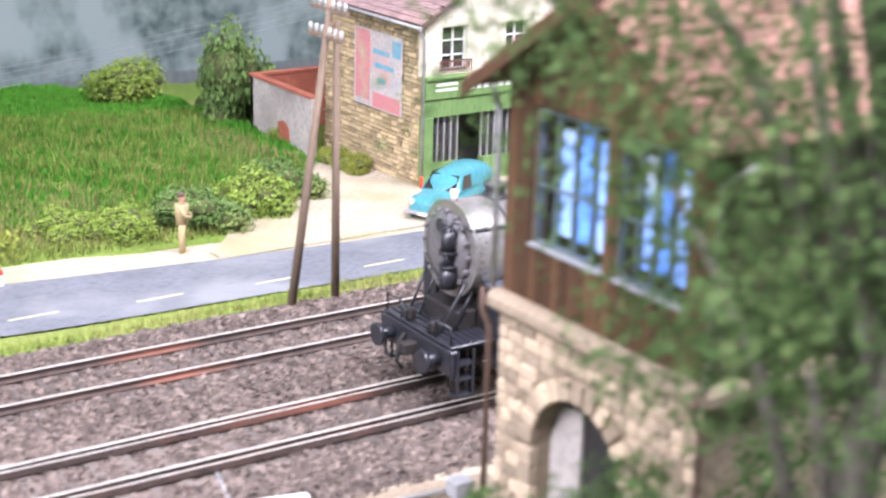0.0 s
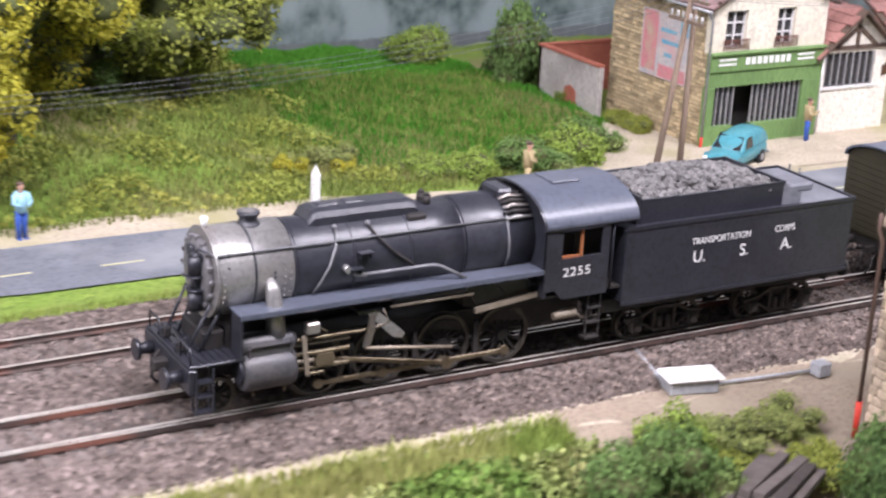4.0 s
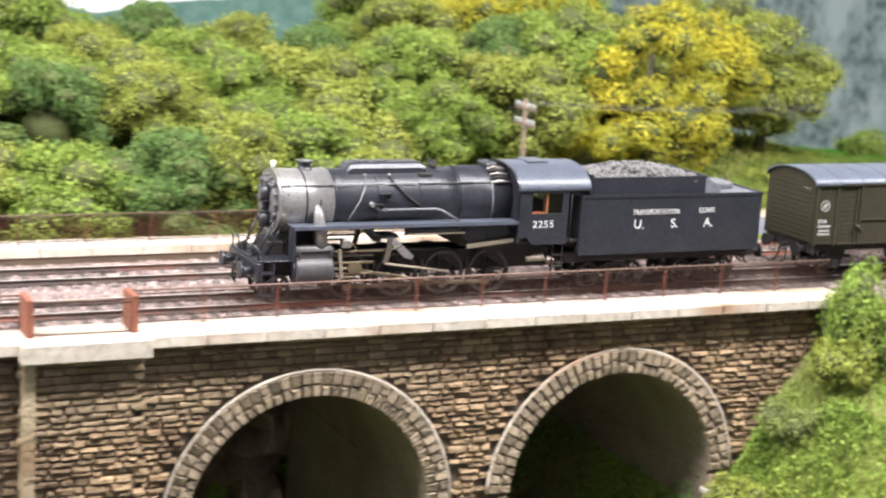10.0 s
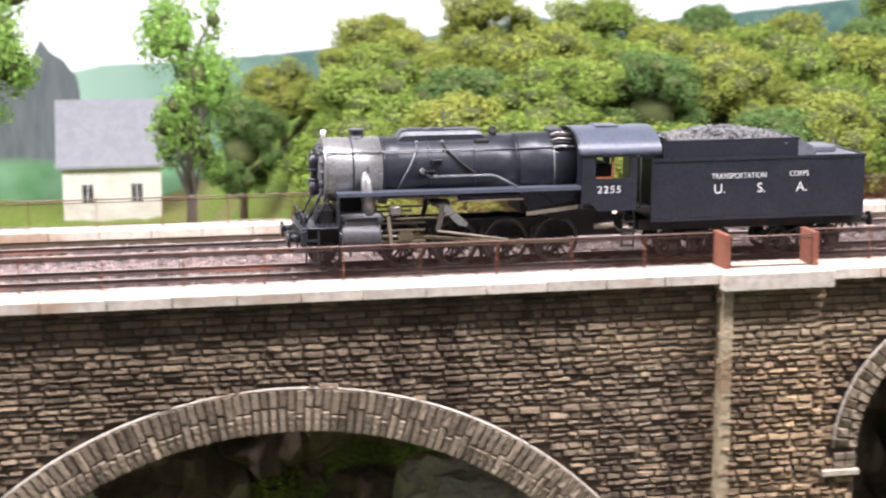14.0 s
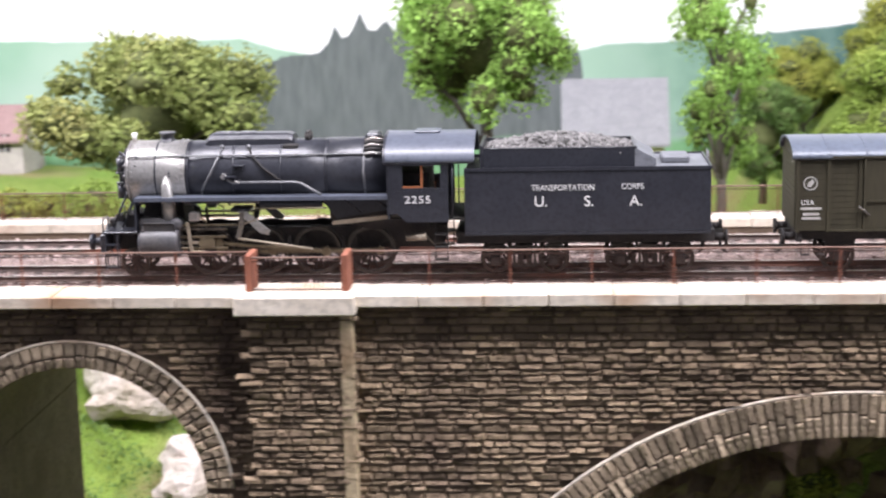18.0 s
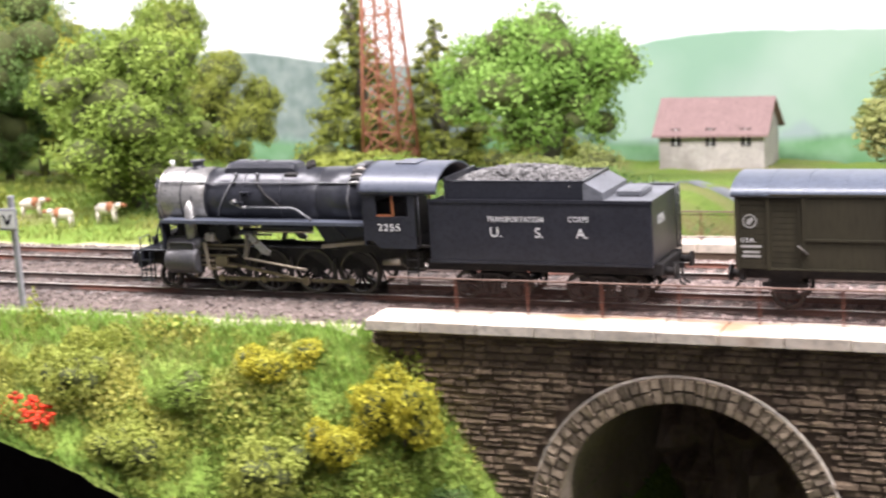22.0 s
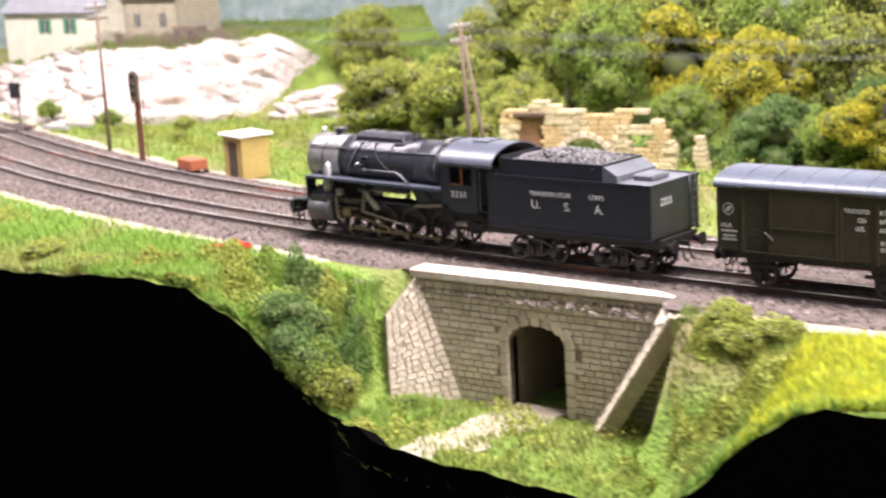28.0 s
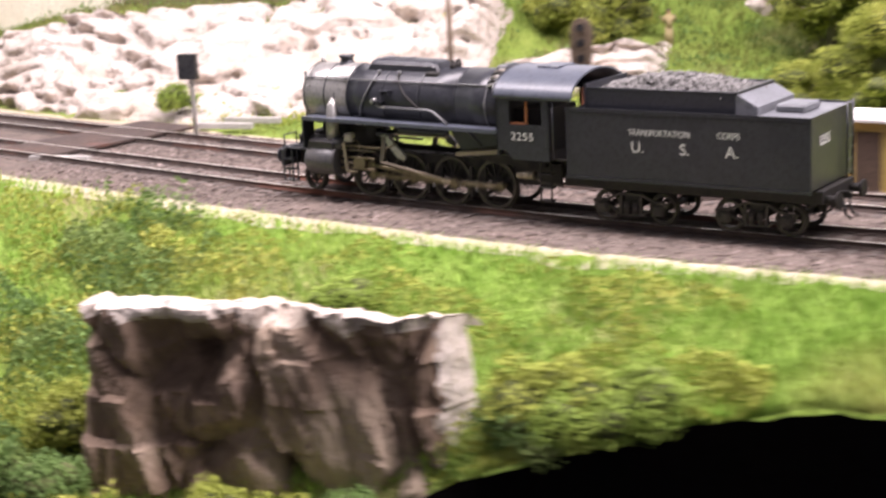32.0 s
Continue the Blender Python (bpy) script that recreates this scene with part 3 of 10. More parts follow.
def viaduct():
    via = thing("viaduct", at(0, 0, 0), "weathered stone railway viaduct with round arches over a gorge", "viaduct", kind="structure")
    body = Mesh()
    vault = Mesh()
    xs = []
    for cx, cz, r, _ in ARCHES:
        xs += [cx + r * math.sin(a) for a in np.linspace(-math.pi / 2, math.pi / 2, 33)]
    xs = sorted(set(round(float(v), 3) for v in xs + list(np.arange(VIA0, VIA1, 1.0)) + [VIA1]))
    y0, y1, top = FACE + 0.05, 8.1, -0.6
    for a, b in zip(xs[:-1], xs[1:]):
        za, zb = open_top(a + 1e-4), open_top(b - 1e-4)
        if za is None or zb is None:
            za = zb = -18.0
        elif a > -25 and b < -1:
            za, zb = (za, zb)
        for y, flip in ((y0, 0), (y1, 1)):
            q = [(a, y, za), (b, y, zb), (b, y, top), (a, y, top)]
            body.add(q, [(0, 1, 2, 3)] if not flip else [(3, 2, 1, 0)])
        if za > -17.9:
            vault.add([(a, y0, za), (b, y0, zb), (b, y1, zb), (a, y1, za)], [(0, 1, 2, 3)])
        body.add([(a, y0, top), (b, y0, top), (b, y1, top), (a, y1, top)], [(0, 1, 2, 3)])
    for cx, cz, r, _ in ARCHES:
        for sgn in (-1, 1):
            x = cx + sgn * r
            if r < 10:
                vault.add([(x, y0, cz), (x, y1, cz), (x, y1, -18), (x, y0, -18)], [(0, 1, 2, 3)])
    for x in (VIA0, VIA1):
        body.add([(x, y0, -18), (x, y1, -18), (x, y1, top), (x, y0, top)], [(0, 1, 2, 3)])
    part("wall_core", body, M["mortar"], via)
    for a, b in ((y0 + 0.02, FACE + 0.92), (7.24, y1 - 0.02)):
        part("parapet_core", Mesh().box(VIA0, VIA1, a, b, -0.598, -0.365), M["mortar"], via)
    part("vault", vault, M["vault"], via, "grey-brown rendered vaults under the arches")
    for i, (a, b) in enumerate(PILASTERS):
        pc = Mesh().box(a + 0.22, b - 0.22, FACE - 0.36, FACE + 0.2, -18, -0.38)
        part("pilaster_core", pc, M["mortar"], via)
    return via


VIADUCT = viaduct()


def in_ring(x, z):
    """Whether a point of the face lies in an arch's opening or its ring."""
    for cx, cz, r, th in ARCHES:
        if z > cz - 0.1 and math.hypot(x - cx, z - cz) < r + th - 0.04 or z <= cz - 0.1 and abs(x - cx) < r + 0.02:
            return True
    return False


def courses():
    """Every stone of the face: rough blocks in courses, cut short at the arches."""
    rnd = random.Random(4)
    stones = []
    z = -0.42
    while z > -11.5:
        h = rnd.uniform(0.16, 0.25)
        x = VIA0 - rnd.uniform(0, 0.3)
        while x < VIA1:
            w = rnd.uniform(0.26, 0.72)
            x2 = min(x + w, VIA1)
            mid = (x + x2) / 2
            if not any(in_ring(v, w) for v in (x, mid, x2) for w in (z, z - h)):
                pil = next((1 for a, b in PILASTERS if a + 0.1 < mid < b - 0.1), 0)
                stones.append((x, x2, z - h, z, FACE - (0.42 if pil else 0)))
            x = x2
        z -= h
    return stones


def stone_block(x0, x1, z0, z1, y, rnd, g=0.008):
    """A cushion-faced block in front of the wall's core: its upper face leans back, its lower edge hangs over."""
    x0, x1, z0, z1 = x0 + g + rnd.uniform(0, 0.012), x1 - g - rnd.uniform(0, 0.012), z0 + g + rnd.uniform(0, 0.02), z1 - g - rnd.uniform(0, 0.012)
    e = min(0.05, (x1 - x0) * 0.2)
    out = rnd.uniform(0.02, 0.1)
    p = [out + rnd.uniform(-0.025, 0.025) for _ in range(4)]
    j = [rnd.uniform(-0.02, 0.02) for _ in range(8)]
    b, f = y + 0.08, y + 0.0
    vs = [(x0, b, z0), (x1, b, z0), (x1, b, z1), (x0, b, z1), (x0, f, z0), (x1, f, z0), (x1, f, z1), (x0, f, z1),
          (x0 + e + j[0], y - p[0] - 0.02, z0 + 0.03 + j[1] * 0.5), (x1 - e + j[2], y - p[1] - 0.02, z0 + 0.03 + j[3] * 0.5),
          (x1 - e + j[4], y - p[2], z1 - 0.06 + j[5]), (x0 + e + j[6], y - p[3], z1 - 0.06 + j[7])]
    return vs, [(8, 9, 10, 11), (4, 5, 9, 8), (5, 6, 10, 9), (6, 7, 11, 10), (7, 4, 8, 11), (0, 1, 5, 4), (1, 2, 6, 5), (2, 3, 7, 6), (3, 0, 4, 7)]


def face_stones():
    rnd = random.Random(7)
    rest = Mesh()
    near = []
    for st in courses():
        if -4 < st[0] < 12 and st[2] > -4.6 and len(near) < 300:
            near.append(st)
            continue
        rest.add(*stone_block(*st, rnd))
    ob = part("wall_stones", rest, M["stone"], VIADUCT, "courses of rough squared stone")
    tagged(ob, kind="stuff")
    kinds = []
    for k in range(12):
        w, h = 0.36 + 0.09 * (k % 6), 0.21 + 0.03 * (k // 6)
        me = Mesh()
        me.add(*stone_block(-w / 2, w / 2, -h / 2, h / 2, 0, rnd))
        kinds.append((w, h, me.data("stone", M["stone_piece"])))
    for x0, x1, z0, z1, y in near:
        w, h, data = min(kinds, key=lambda q: abs(q[0] - (x1 - x0)) + 2 * abs(q[1] - (z1 - z0)))
        ob = part("stone", data, None, VIADUCT, m=local((x0 + x1) / 2, y, (z0 + z1) / 2))
        ob.scale = ((x1 - x0) / w, 1, (z1 - z0) / h)


def voussoirs():
    rnd = random.Random(9)
    for cx, cz, r, th in ARCHES:
        big = r > 10
        a0 = math.radians(-88 if not big else -50)
        n = 41 if not big else 86
        step = -2 * a0 / n
        w = step * (r + th / 2)
        kinds = []
        splits = (0.42, 0.5, 0.58)
        for sp in splits:
            for h0, h1 in ((0, th * sp), (th * sp, th)):
                me = Mesh()
                g, e = 0.011, 0.035
                wi, wo = step * (r + h0) / 2 - g, step * (r + h1) / 2 - g
                p = [rnd.uniform(-0.01, 0.09) for _ in range(4)]
                lo, hi = h0 + (g if h0 else 0), h1 - (g if h1 < th else 0)
                vs = [(-wi, 0.2, lo), (wi, 0.2, lo), (wo, 0.2, hi), (-wo, 0.2, hi), (-wi, -0.05, lo), (wi, -0.05, lo), (wo, -0.05, hi), (-wo, -0.05, hi),
                      (-wi + e, -0.1 - p[0], lo + e), (wi - e, -0.1 - p[1], lo + e), (wo - e, -0.1 - p[2], hi - e), (-wo + e, -0.1 - p[3], hi - e)]
                me.add(vs, [(8, 9, 10, 11), (4, 5, 9, 8), (5, 6, 10, 9), (6, 7, 11, 10), (7, 4, 8, 11), (0, 1, 5, 4), (1, 2, 6, 5), (2, 3, 7, 6), (3, 0, 4, 7)])
                kinds.append(me.data("voussoir", M["arch_stone"]))
        for i in range(n):
            a = a0 + (i + 0.5) * step
            k = rnd.randrange(3) * 2
            for data in kinds[k:k + 2]:
                part("voussoir", data, None, VIADUCT, m=Matrix.Translation((cx + r * math.sin(a), FACE, cz + r * math.cos(a))) @ Matrix.Rotation(a, 4, "Y"))
        if not big:
            for sgn in (-1, 1):
                for z in (cz - 0.02, cz - 0.27):
                    for u, w in ((r + 0.01, r + th * 0.5), (r + th * 0.5, r + th)):
                        a, b = sorted((cx + sgn * (u + 0.01), cx + sgn * (w - 0.01)))
                        part("springer", Mesh().box(a, b, FACE - 0.1 - rnd.uniform(0, 0.05), FACE + 0.2, z - 0.235, z, 0.03), M["arch_stone"], VIADUCT)
        # the thin drip moulding over the ring
        ring = Mesh()
        am = a0
        ring.tube([(cx + (r + th + 0.03) * math.sin(am - 2 * am * k / 40), FACE - 0.06, cz + (r + th + 0.03) * math.cos(am - 2 * am * k / 40)) for k in range(41)], 0.05, 6)
        part("moulding", ring, M["coping"], VIADUCT, "pale moulding over the arch ring")


def copings():
    rnd = random.Random(3)
    for front in (1, 0):
        y0, y1 = (FACE - 0.5, FACE + 1.0) if front else (7.2, 8.5)
        stops = [VIA0, -29.96, -26.74, -0.01, 3.31, VIA1] if front else [VIA0, VIA1]
        for a, b in zip(stops[::2], stops[1::2]):
            n = round((b - a) / 1.75)
            for k in range(n):
                u, w = a + (b - a) * k / n, a + (b - a) * (k + 1) / n
                part("coping", Mesh().box(u + 0.012, w - 0.012, y0, y1, -0.36, -0.02 + rnd.uniform(-0.012, 0.012), 0.03), M["coping"], VIADUCT)
    for a, b in PILASTERS:
        part("pilaster_cap", Mesh().box(a - 0.08, b + 0.08, FACE - 0.86, FACE + 1.0, -0.52, 0.03, 0.04), M["coping"], VIADUCT, "pale projecting stone cap")
        for q in (a + 0.2 if a > -5 else b - 0.2,):
            part("quoin", Mesh().box(q - 0.2, q + 0.16, FACE - 0.5, FACE + 0.1, -16, -0.38, 0.02), M["quoin"], VIADUCT, "warm pale edge strip of the pilaster")


def imposts():
    """Pale ledges at the springing of the smaller arches."""
    for a, b in ((12.0, 15.05), (3.5, 4.75), (22.3, 24.0), (-41.7, -38.55), (-31.35, -30.1), (-50.4, -48.95)):
        part("impost", Mesh().box(a, b, FACE - 0.22, FACE + 0.3, -6.62, -6.42, 0.03), M["coping"], VIADUCT, "pale ledge at the arch springing")


def railings():
    for y, near in ((FACE + 0.75, True), (7.75, False)):
        ri = thing("railing", at(0, 0, 0), "rusty iron railing on the viaduct parapet", "railing", group="viaduct railings")
        runs, x = [], VIA0 + 0.2
        if near:
            for a, b in sorted(PILASTERS):
                runs += [(x, a + 0.25, y), (a + 0.25, b - 0.25, y - 0.85)]
                x = b - 0.25
        runs.append((x, VIA1 - 0.05, y))
        for a, b, yy in runs:
            for z, r in ((0.98, 0.03), (0.88, 0.016), (0.08, 0.016)):
                # only the top bar gets the paler highlight colour
                part("rail_bar", Mesh().tube([(a, yy, z), (b, yy, z)], r, 6), M["bar_highlight"] if z > 0.9 else M["bar_iron"], ri)
            n = max(1, round((b - a) / 2.27))
            for k in range(n):
                u, w = a + (b - a) * k / n, a + (b - a) * (k + 1) / n
                panel = Mesh()
                m = round((w - u) / 0.12)
                for q in range(1, m):
                    x = u + (w - u) * q / m
                    panel.box(x - 0.01, x + 0.01, yy - 0.01, yy + 0.01, 0.08, 0.88)
                tagged(part("baluster_panel", panel, M["bar_iron"] if near else M["rust"], ri), kind="stuff")
                if k:
                    part("post", Mesh().box(u - 0.024, u + 0.024, yy - 0.024, yy + 0.024, -0.05, 0.99), M["rust"], ri)
        if near:
            for a, b in PILASTERS:
                for q in (a + 0.25, b - 0.25):
                    part("corner_post", Mesh().box(q - 0.09, q + 0.09, y - 0.93, y + 0.08, 0.0, 1.06, 0.02), M["rust_post"], ri, "thick rust-red corner post")


imposts()
copings()
railings()


# ---- the permanent way ----
def gz0(x, y):
    return float(ground_z(x, y))


def ribbon(d0, d1, z0, z1, s0=-195, s1=118, step=1.0):
    me = Mesh()
    ss = np.arange(s0, s1 + 0.01, step)
    for s in ss:
        wob = 0.3 * math.sin(s * 0.9) * math.sin(s * 0.37 + 1) + 0.14 * math.sin(s * 2.3)
        xa, ya, _ = on_track(s, d0 + (wob if d0 < 0 else 0))
        xb, yb, _ = on_track(s, d1 + (wob if d0 > 0 else 0))
        me.v += [(xa, ya, max(gz0(xa, ya) + 0.03, z0 - 0.6)), (xb, yb, z1 - 0.03)]
    me.f = [(2 * i, 2 * i + 2, 2 * i + 3, 2 * i + 1) for i in range(len(ss) - 1)]
    me.smooth = [True] * len(me.f)
    return me


def trackbed():
    me = Mesh()
    prof = [(-3.0, -0.66), (-2.1, RAIL - 0.24), (1.6, RAIL - 0.22), (2.1, RAIL - 0.30), (2.6, RAIL - 0.22), (6.3, RAIL - 0.24), (7.1, -0.66)]
    ss = np.arange(-195, 118.1, 1.0)
    for s in ss:
        for d, z in prof:
            x, y, _ = on_track(s, max(d, -1.75) if -107 < s < -95.3 else d)
            me.v.append((x, y, z))
    k = len(prof)
    me.f = [(i * k + j, (i + 1) * k + j, (i + 1) * k + j + 1, i * k + j + 1) for i in range(len(ss) - 1) for j in range(k - 1)]
    me.smooth = [True] * len(me.f)
    bed = thing("trackbed", at(0, 0, 0), "reddish grey ballast bed under two tracks", "trackbed", kind="structure", mesh=me, material=M["ballast"])
    for name, d0, d1, zz, s0, s1 in (("path_front", -3.8, -2.6, -0.575, -195, -106.6), ("path_front", -3.4, -2.6, -0.575, -95.2, -55), ("path_front", -3.5, -2.6, -0.575, 27.5, 118), ("path_back", 6.6, 7.5, -0.575, -195, -55)):
        thing(name, at(0, 0, 0), "pale sandy cess path beside the ballast", "path", kind="structure", mesh=ribbon(d0, d1, zz, zz + 0.02, s0, s1), material=M["sand"])
    return bed


trackbed()


def rails():
    g = 0.7175
    for dc in (0, FAR):
        for side in (-1, 1):
            c = dc + side * (g + 0.04)
            me, top = Mesh(), Mesh()
            ss = np.arange(-195, 118.1, 1.5)
            prof = [(-0.07, -0.17), (-0.07, -0.145), (-0.02, -0.12), (-0.02, -0.05), (-0.042, -0.03), (-0.042, -0.008), (0.042, -0.008), (0.042, -0.03), (0.02, -0.05), (0.02, -0.12), (0.07, -0.145), (0.07, -0.17)]
            for s in ss:
                for d, z in prof:
                    x, y, _ = on_track(s, c + d)
                    me.v.append((x, y, RAIL + z))
                for d in (-0.042, 0.042):
                    x, y, _ = on_track(s, c + d)
                    top.v.append((x, y, RAIL))
            k = len(prof)
            me.f = [(i * k + j, (i + 1) * k + j, (i + 1) * k + j + 1, i * k + j + 1) for i in range(len(ss) - 1) for j in range(k - 1)]
            me.smooth = [False] * len(me.f)
            top.f = [(2 * i, 2 * i + 2, 2 * i + 3, 2 * i + 1) for i in range(len(ss) - 1)]
            top.smooth = [True] * len(top.f)
            ob = thing("rail", at(0, 0, 0), "rust-sided steel rail with a polished top", "rail", group="rails of the double track", kind="structure")
            part("web", me, M["rail_side"], ob)
            part("running_surface", top, M["rail_top"], ob, "polished running surface")


rails()


def point_blades():
    """The closed and open blades of a turnout beside the rails of the near track."""
    for side, gap in ((1, -0.2), (-1, 0.24)):
        me, top = Mesh(), Mesh()
        c = side * 0.7575
        for k in range(25):
            s = 30 + k
            d = c + gap * side * (0.35 + 0.65 * min(1.0, k / 14))
            for u, z in ((-0.03, -0.14), (-0.03, -0.01), (0.03, -0.01), (0.03, -0.14)):
                x, y, _ = on_track(s, d + u)
                me.v.append((x, y, RAIL + z))
            for u in (-0.03, 0.03):
                x, y, _ = on_track(s, d + u)
                top.v.append((x, y, RAIL - 0.004))
        me.f = [(i * 4 + j, (i + 1) * 4 + j, (i + 1) * 4 + j + 1, i * 4 + j + 1) for i in range(24) for j in range(3)]
        top.f = [(2 * i, 2 * i + 2, 2 * i + 3, 2 * i + 1) for i in range(24)]
        me.smooth, top.smooth = [False] * len(me.f), [True] * len(top.f)
        ob = thing("point_blade", at(0, 0, 0), "steel point blade lying beside the rail", "point blade", group="point blades", kind="structure")
        part("web", me, M["rail_side"], ob)
        part("running_surface", top, M["rail_top"], ob)


point_blades()

# ---- the train ----
M["loco"] = mat("locomotive_black", (0.019, 0.02, 0.026), (0.028, 0.029, 0.036), 1.3, 0.33, spec=0.55, bump=0.004, bump_scale=30)
M["loco_low"] = mat("grimy_black", (0.02, 0.019, 0.019), (0.035, 0.03, 0.026), 2.5, 0.7, bump=0.006, bump_scale=25)
M["smokebox"] = mat("graphite_smokebox", (0.36, 0.35, 0.335), (0.29, 0.28, 0.265), 1.5, 0.34, metal=0.6, third=(0.30, 0.26, 0.225))
M["smoke_door"] = mat("smokebox_front", (0.20, 0.195, 0.20), (0.14, 0.135, 0.135), 2.0, 0.5, metal=0.4)
M["rod"] = mat("oily_rod_steel", (0.20, 0.165, 0.11), (0.12, 0.095, 0.06), 3.0, 0.42, metal=0.7)
M["rod_dark"] = mat("dark_valve_gear", (0.10, 0.095, 0.09), (0.16, 0.13, 0.09), 3.0, 0.5, metal=0.4)
M["rod_pale"] = mat("pale_grimy_steel", (0.30, 0.26, 0.20), (0.22, 0.18, 0.13), 3.0, 0.5, metal=0.4)
M["cabin"] = mat("cab_interior_brown", (0.30, 0.11, 0.045), (0.22, 0.08, 0.03), 2, 0.6)
M["coal"] = mat("coal", (0.11, 0.105, 0.10), (0.20, 0.19, 0.18), 8, 0.5, bump=0.12, bump_scale=6, island=True, spec=0.5)
M["letter"] = mat("white_lettering", (0.72, 0.72, 0.70), (0.62, 0.62, 0.60), 3, 0.7)
M["olive"] = mat("olive_wagon_paint", (0.040, 0.035, 0.019), (0.030, 0.026, 0.015), 1.5, 0.65, stretch=(1, 1, 0.2), bump=0.004, bump_scale=20)
M["roof_grey"] = mat("grey_blue_roof", (0.10, 0.115, 0.145), (0.075, 0.088, 0.115), 1.0, 0.36, spec=0.5)
# lighter than the body black: highlights on roof and board are in the colour
M["cab_roof"] = mat("cab_top_highlight_paint", (0.085, 0.095, 0.12), (0.065, 0.072, 0.092), 1.0, 0.36, spec=0.5)
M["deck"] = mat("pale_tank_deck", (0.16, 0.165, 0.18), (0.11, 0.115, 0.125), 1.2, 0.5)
M["glass_dark"] = mat("dark_glass", (0.02, 0.02, 0.022), (0.03, 0.03, 0.03), 1, 0.08, spec=0.6)
M["pale_pipe"] = mat("worn_grey_pipe", (0.20, 0.20, 0.205), (0.13, 0.13, 0.135), 3.0, 0.4, metal=0.3)
M["cylinder"] = mat("cylinder_grey_black", (0.045, 0.045, 0.05), (0.07, 0.065, 0.062), 1.6, 0.45, spec=0.5)
M["bogie"] = mat("dusty_bogie_black", (0.04, 0.038, 0.036), (0.07, 0.06, 0.05), 3.0, 0.6, bump=0.005, bump_scale=25)
M["wheel_rim"] = mat("grimy_tyre_steel", (0.06, 0.055, 0.05), (0.09, 0.08, 0.065), 3.0, 0.45, metal=0.4)
SPOKES = {}
M["letter_dim"] = mat("worn_white_lettering", (0.42, 0.41, 0.38), (0.32, 0.31, 0.28), 4, 0.8)
TRAIN = []


def letters(text, size, x, y, z, parent, p1, name="lettering", label="", spacing=1.0, wide=1.0, rz=0, depth=0.004):
    cu = bpy.data.curves.new("text", "FONT")
    cu.body, cu.size, cu.extrude, cu.space_character = text, size, depth, spacing
    ob = bpy.data.objects.new("text", cu)
    me = bpy.data.meshes.new_from_object(ob)
    bpy.data.objects.remove(ob)
    me.materials.clear()
    me.materials.append(M["letter"])
    o = part(name, me, None, parent, label, m=pose(x - p1, y, z, 90, 0, rz))
    o.scale = (wide, 1, 1)
    return o


def ring(cx, cz, r, n=24):
    return [(cx + r * math.cos(2 * math.pi * i / n), cz + r * math.sin(2 * math.pi * i / n)) for i in range(n)]


def wheel_rim(r, width, y, tread=0.09):
    """The tyre of a wheel turning about y, with its flange; y: where the outer face lies."""
    n, w = 32, width if y > 0 else -width
    prof = [(r - tread, y), (r, y), (r, y - w), (r + 0.04, y - w), (r + 0.04, y - w * 1.25), (r - tread, y - w * 1.25)]
    me = Mesh()
    k = len(prof)
    me.v = [(q * math.cos(2 * math.pi * i / n), d, q * math.sin(2 * math.pi * i / n)) for i in range(n) for q, d in prof]
    me.f = [(i * k + j, i * k + (j + 1) % k, (i + 1) % n * k + (j + 1) % k, (i + 1) % n * k + j) for i in range(n) for j in range(k)]
    me.smooth = [False] * len(me.f)
    return me


def wheelset(veh, p1, x, r, spokes, name="wheelset", crank=False):
    """Two wheels on an axle, with counterweights and crank pins on drivers; keyed by its roll."""
    ob = part(name, Mesh().tube([(0, -0.7, 0), (0, 0.7, 0)], 0.09, 8), M["loco_low"], veh, m=local(x - p1, 0, r))
    key = (round(r, 3), spokes)
    if key not in SPOKES:
        SPOKES[key] = Mesh().tube([(r * 0.15, 0, 0), (r - 0.08, 0, 0)], [0.045, 0.03], 6, caps=False).data("spoke", M["loco_low"])
    for y in (-0.76, 0.76):
        s = -1 if y < 0 else 1
        part("tyre", wheel_rim(r, 0.13, y), M["wheel_rim"], ob, "worn steel tyre")
        part("hub", Mesh().tube([(0, y + s * 0.03, 0), (0, y - s * 0.13, 0)], r * 0.2, 14), M["loco_low"], ob)
        for k in range(spokes):
            part("spoke", SPOKES[key], None, ob, m=Matrix.Translation((0, y - s * 0.065, 0)) @ Matrix.Rotation(2 * math.pi * k / spokes, 4, "Y"))
        if crank:
            part("counterweight", Mesh().prism([(r * 0.86 * math.cos(a), r * 0.86 * math.sin(a)) for a in np.linspace(2.2, 4.1, 9)], y + s * 0.01, y - s * 0.08, "y"), M["loco_low"], ob)
            part("crank_pin", Mesh().tube([(0.33, y, 0), (0.33, y + s * 0.2, 0)], 0.07, 8), M["rod"], ob)
    return ob, x - p1, r


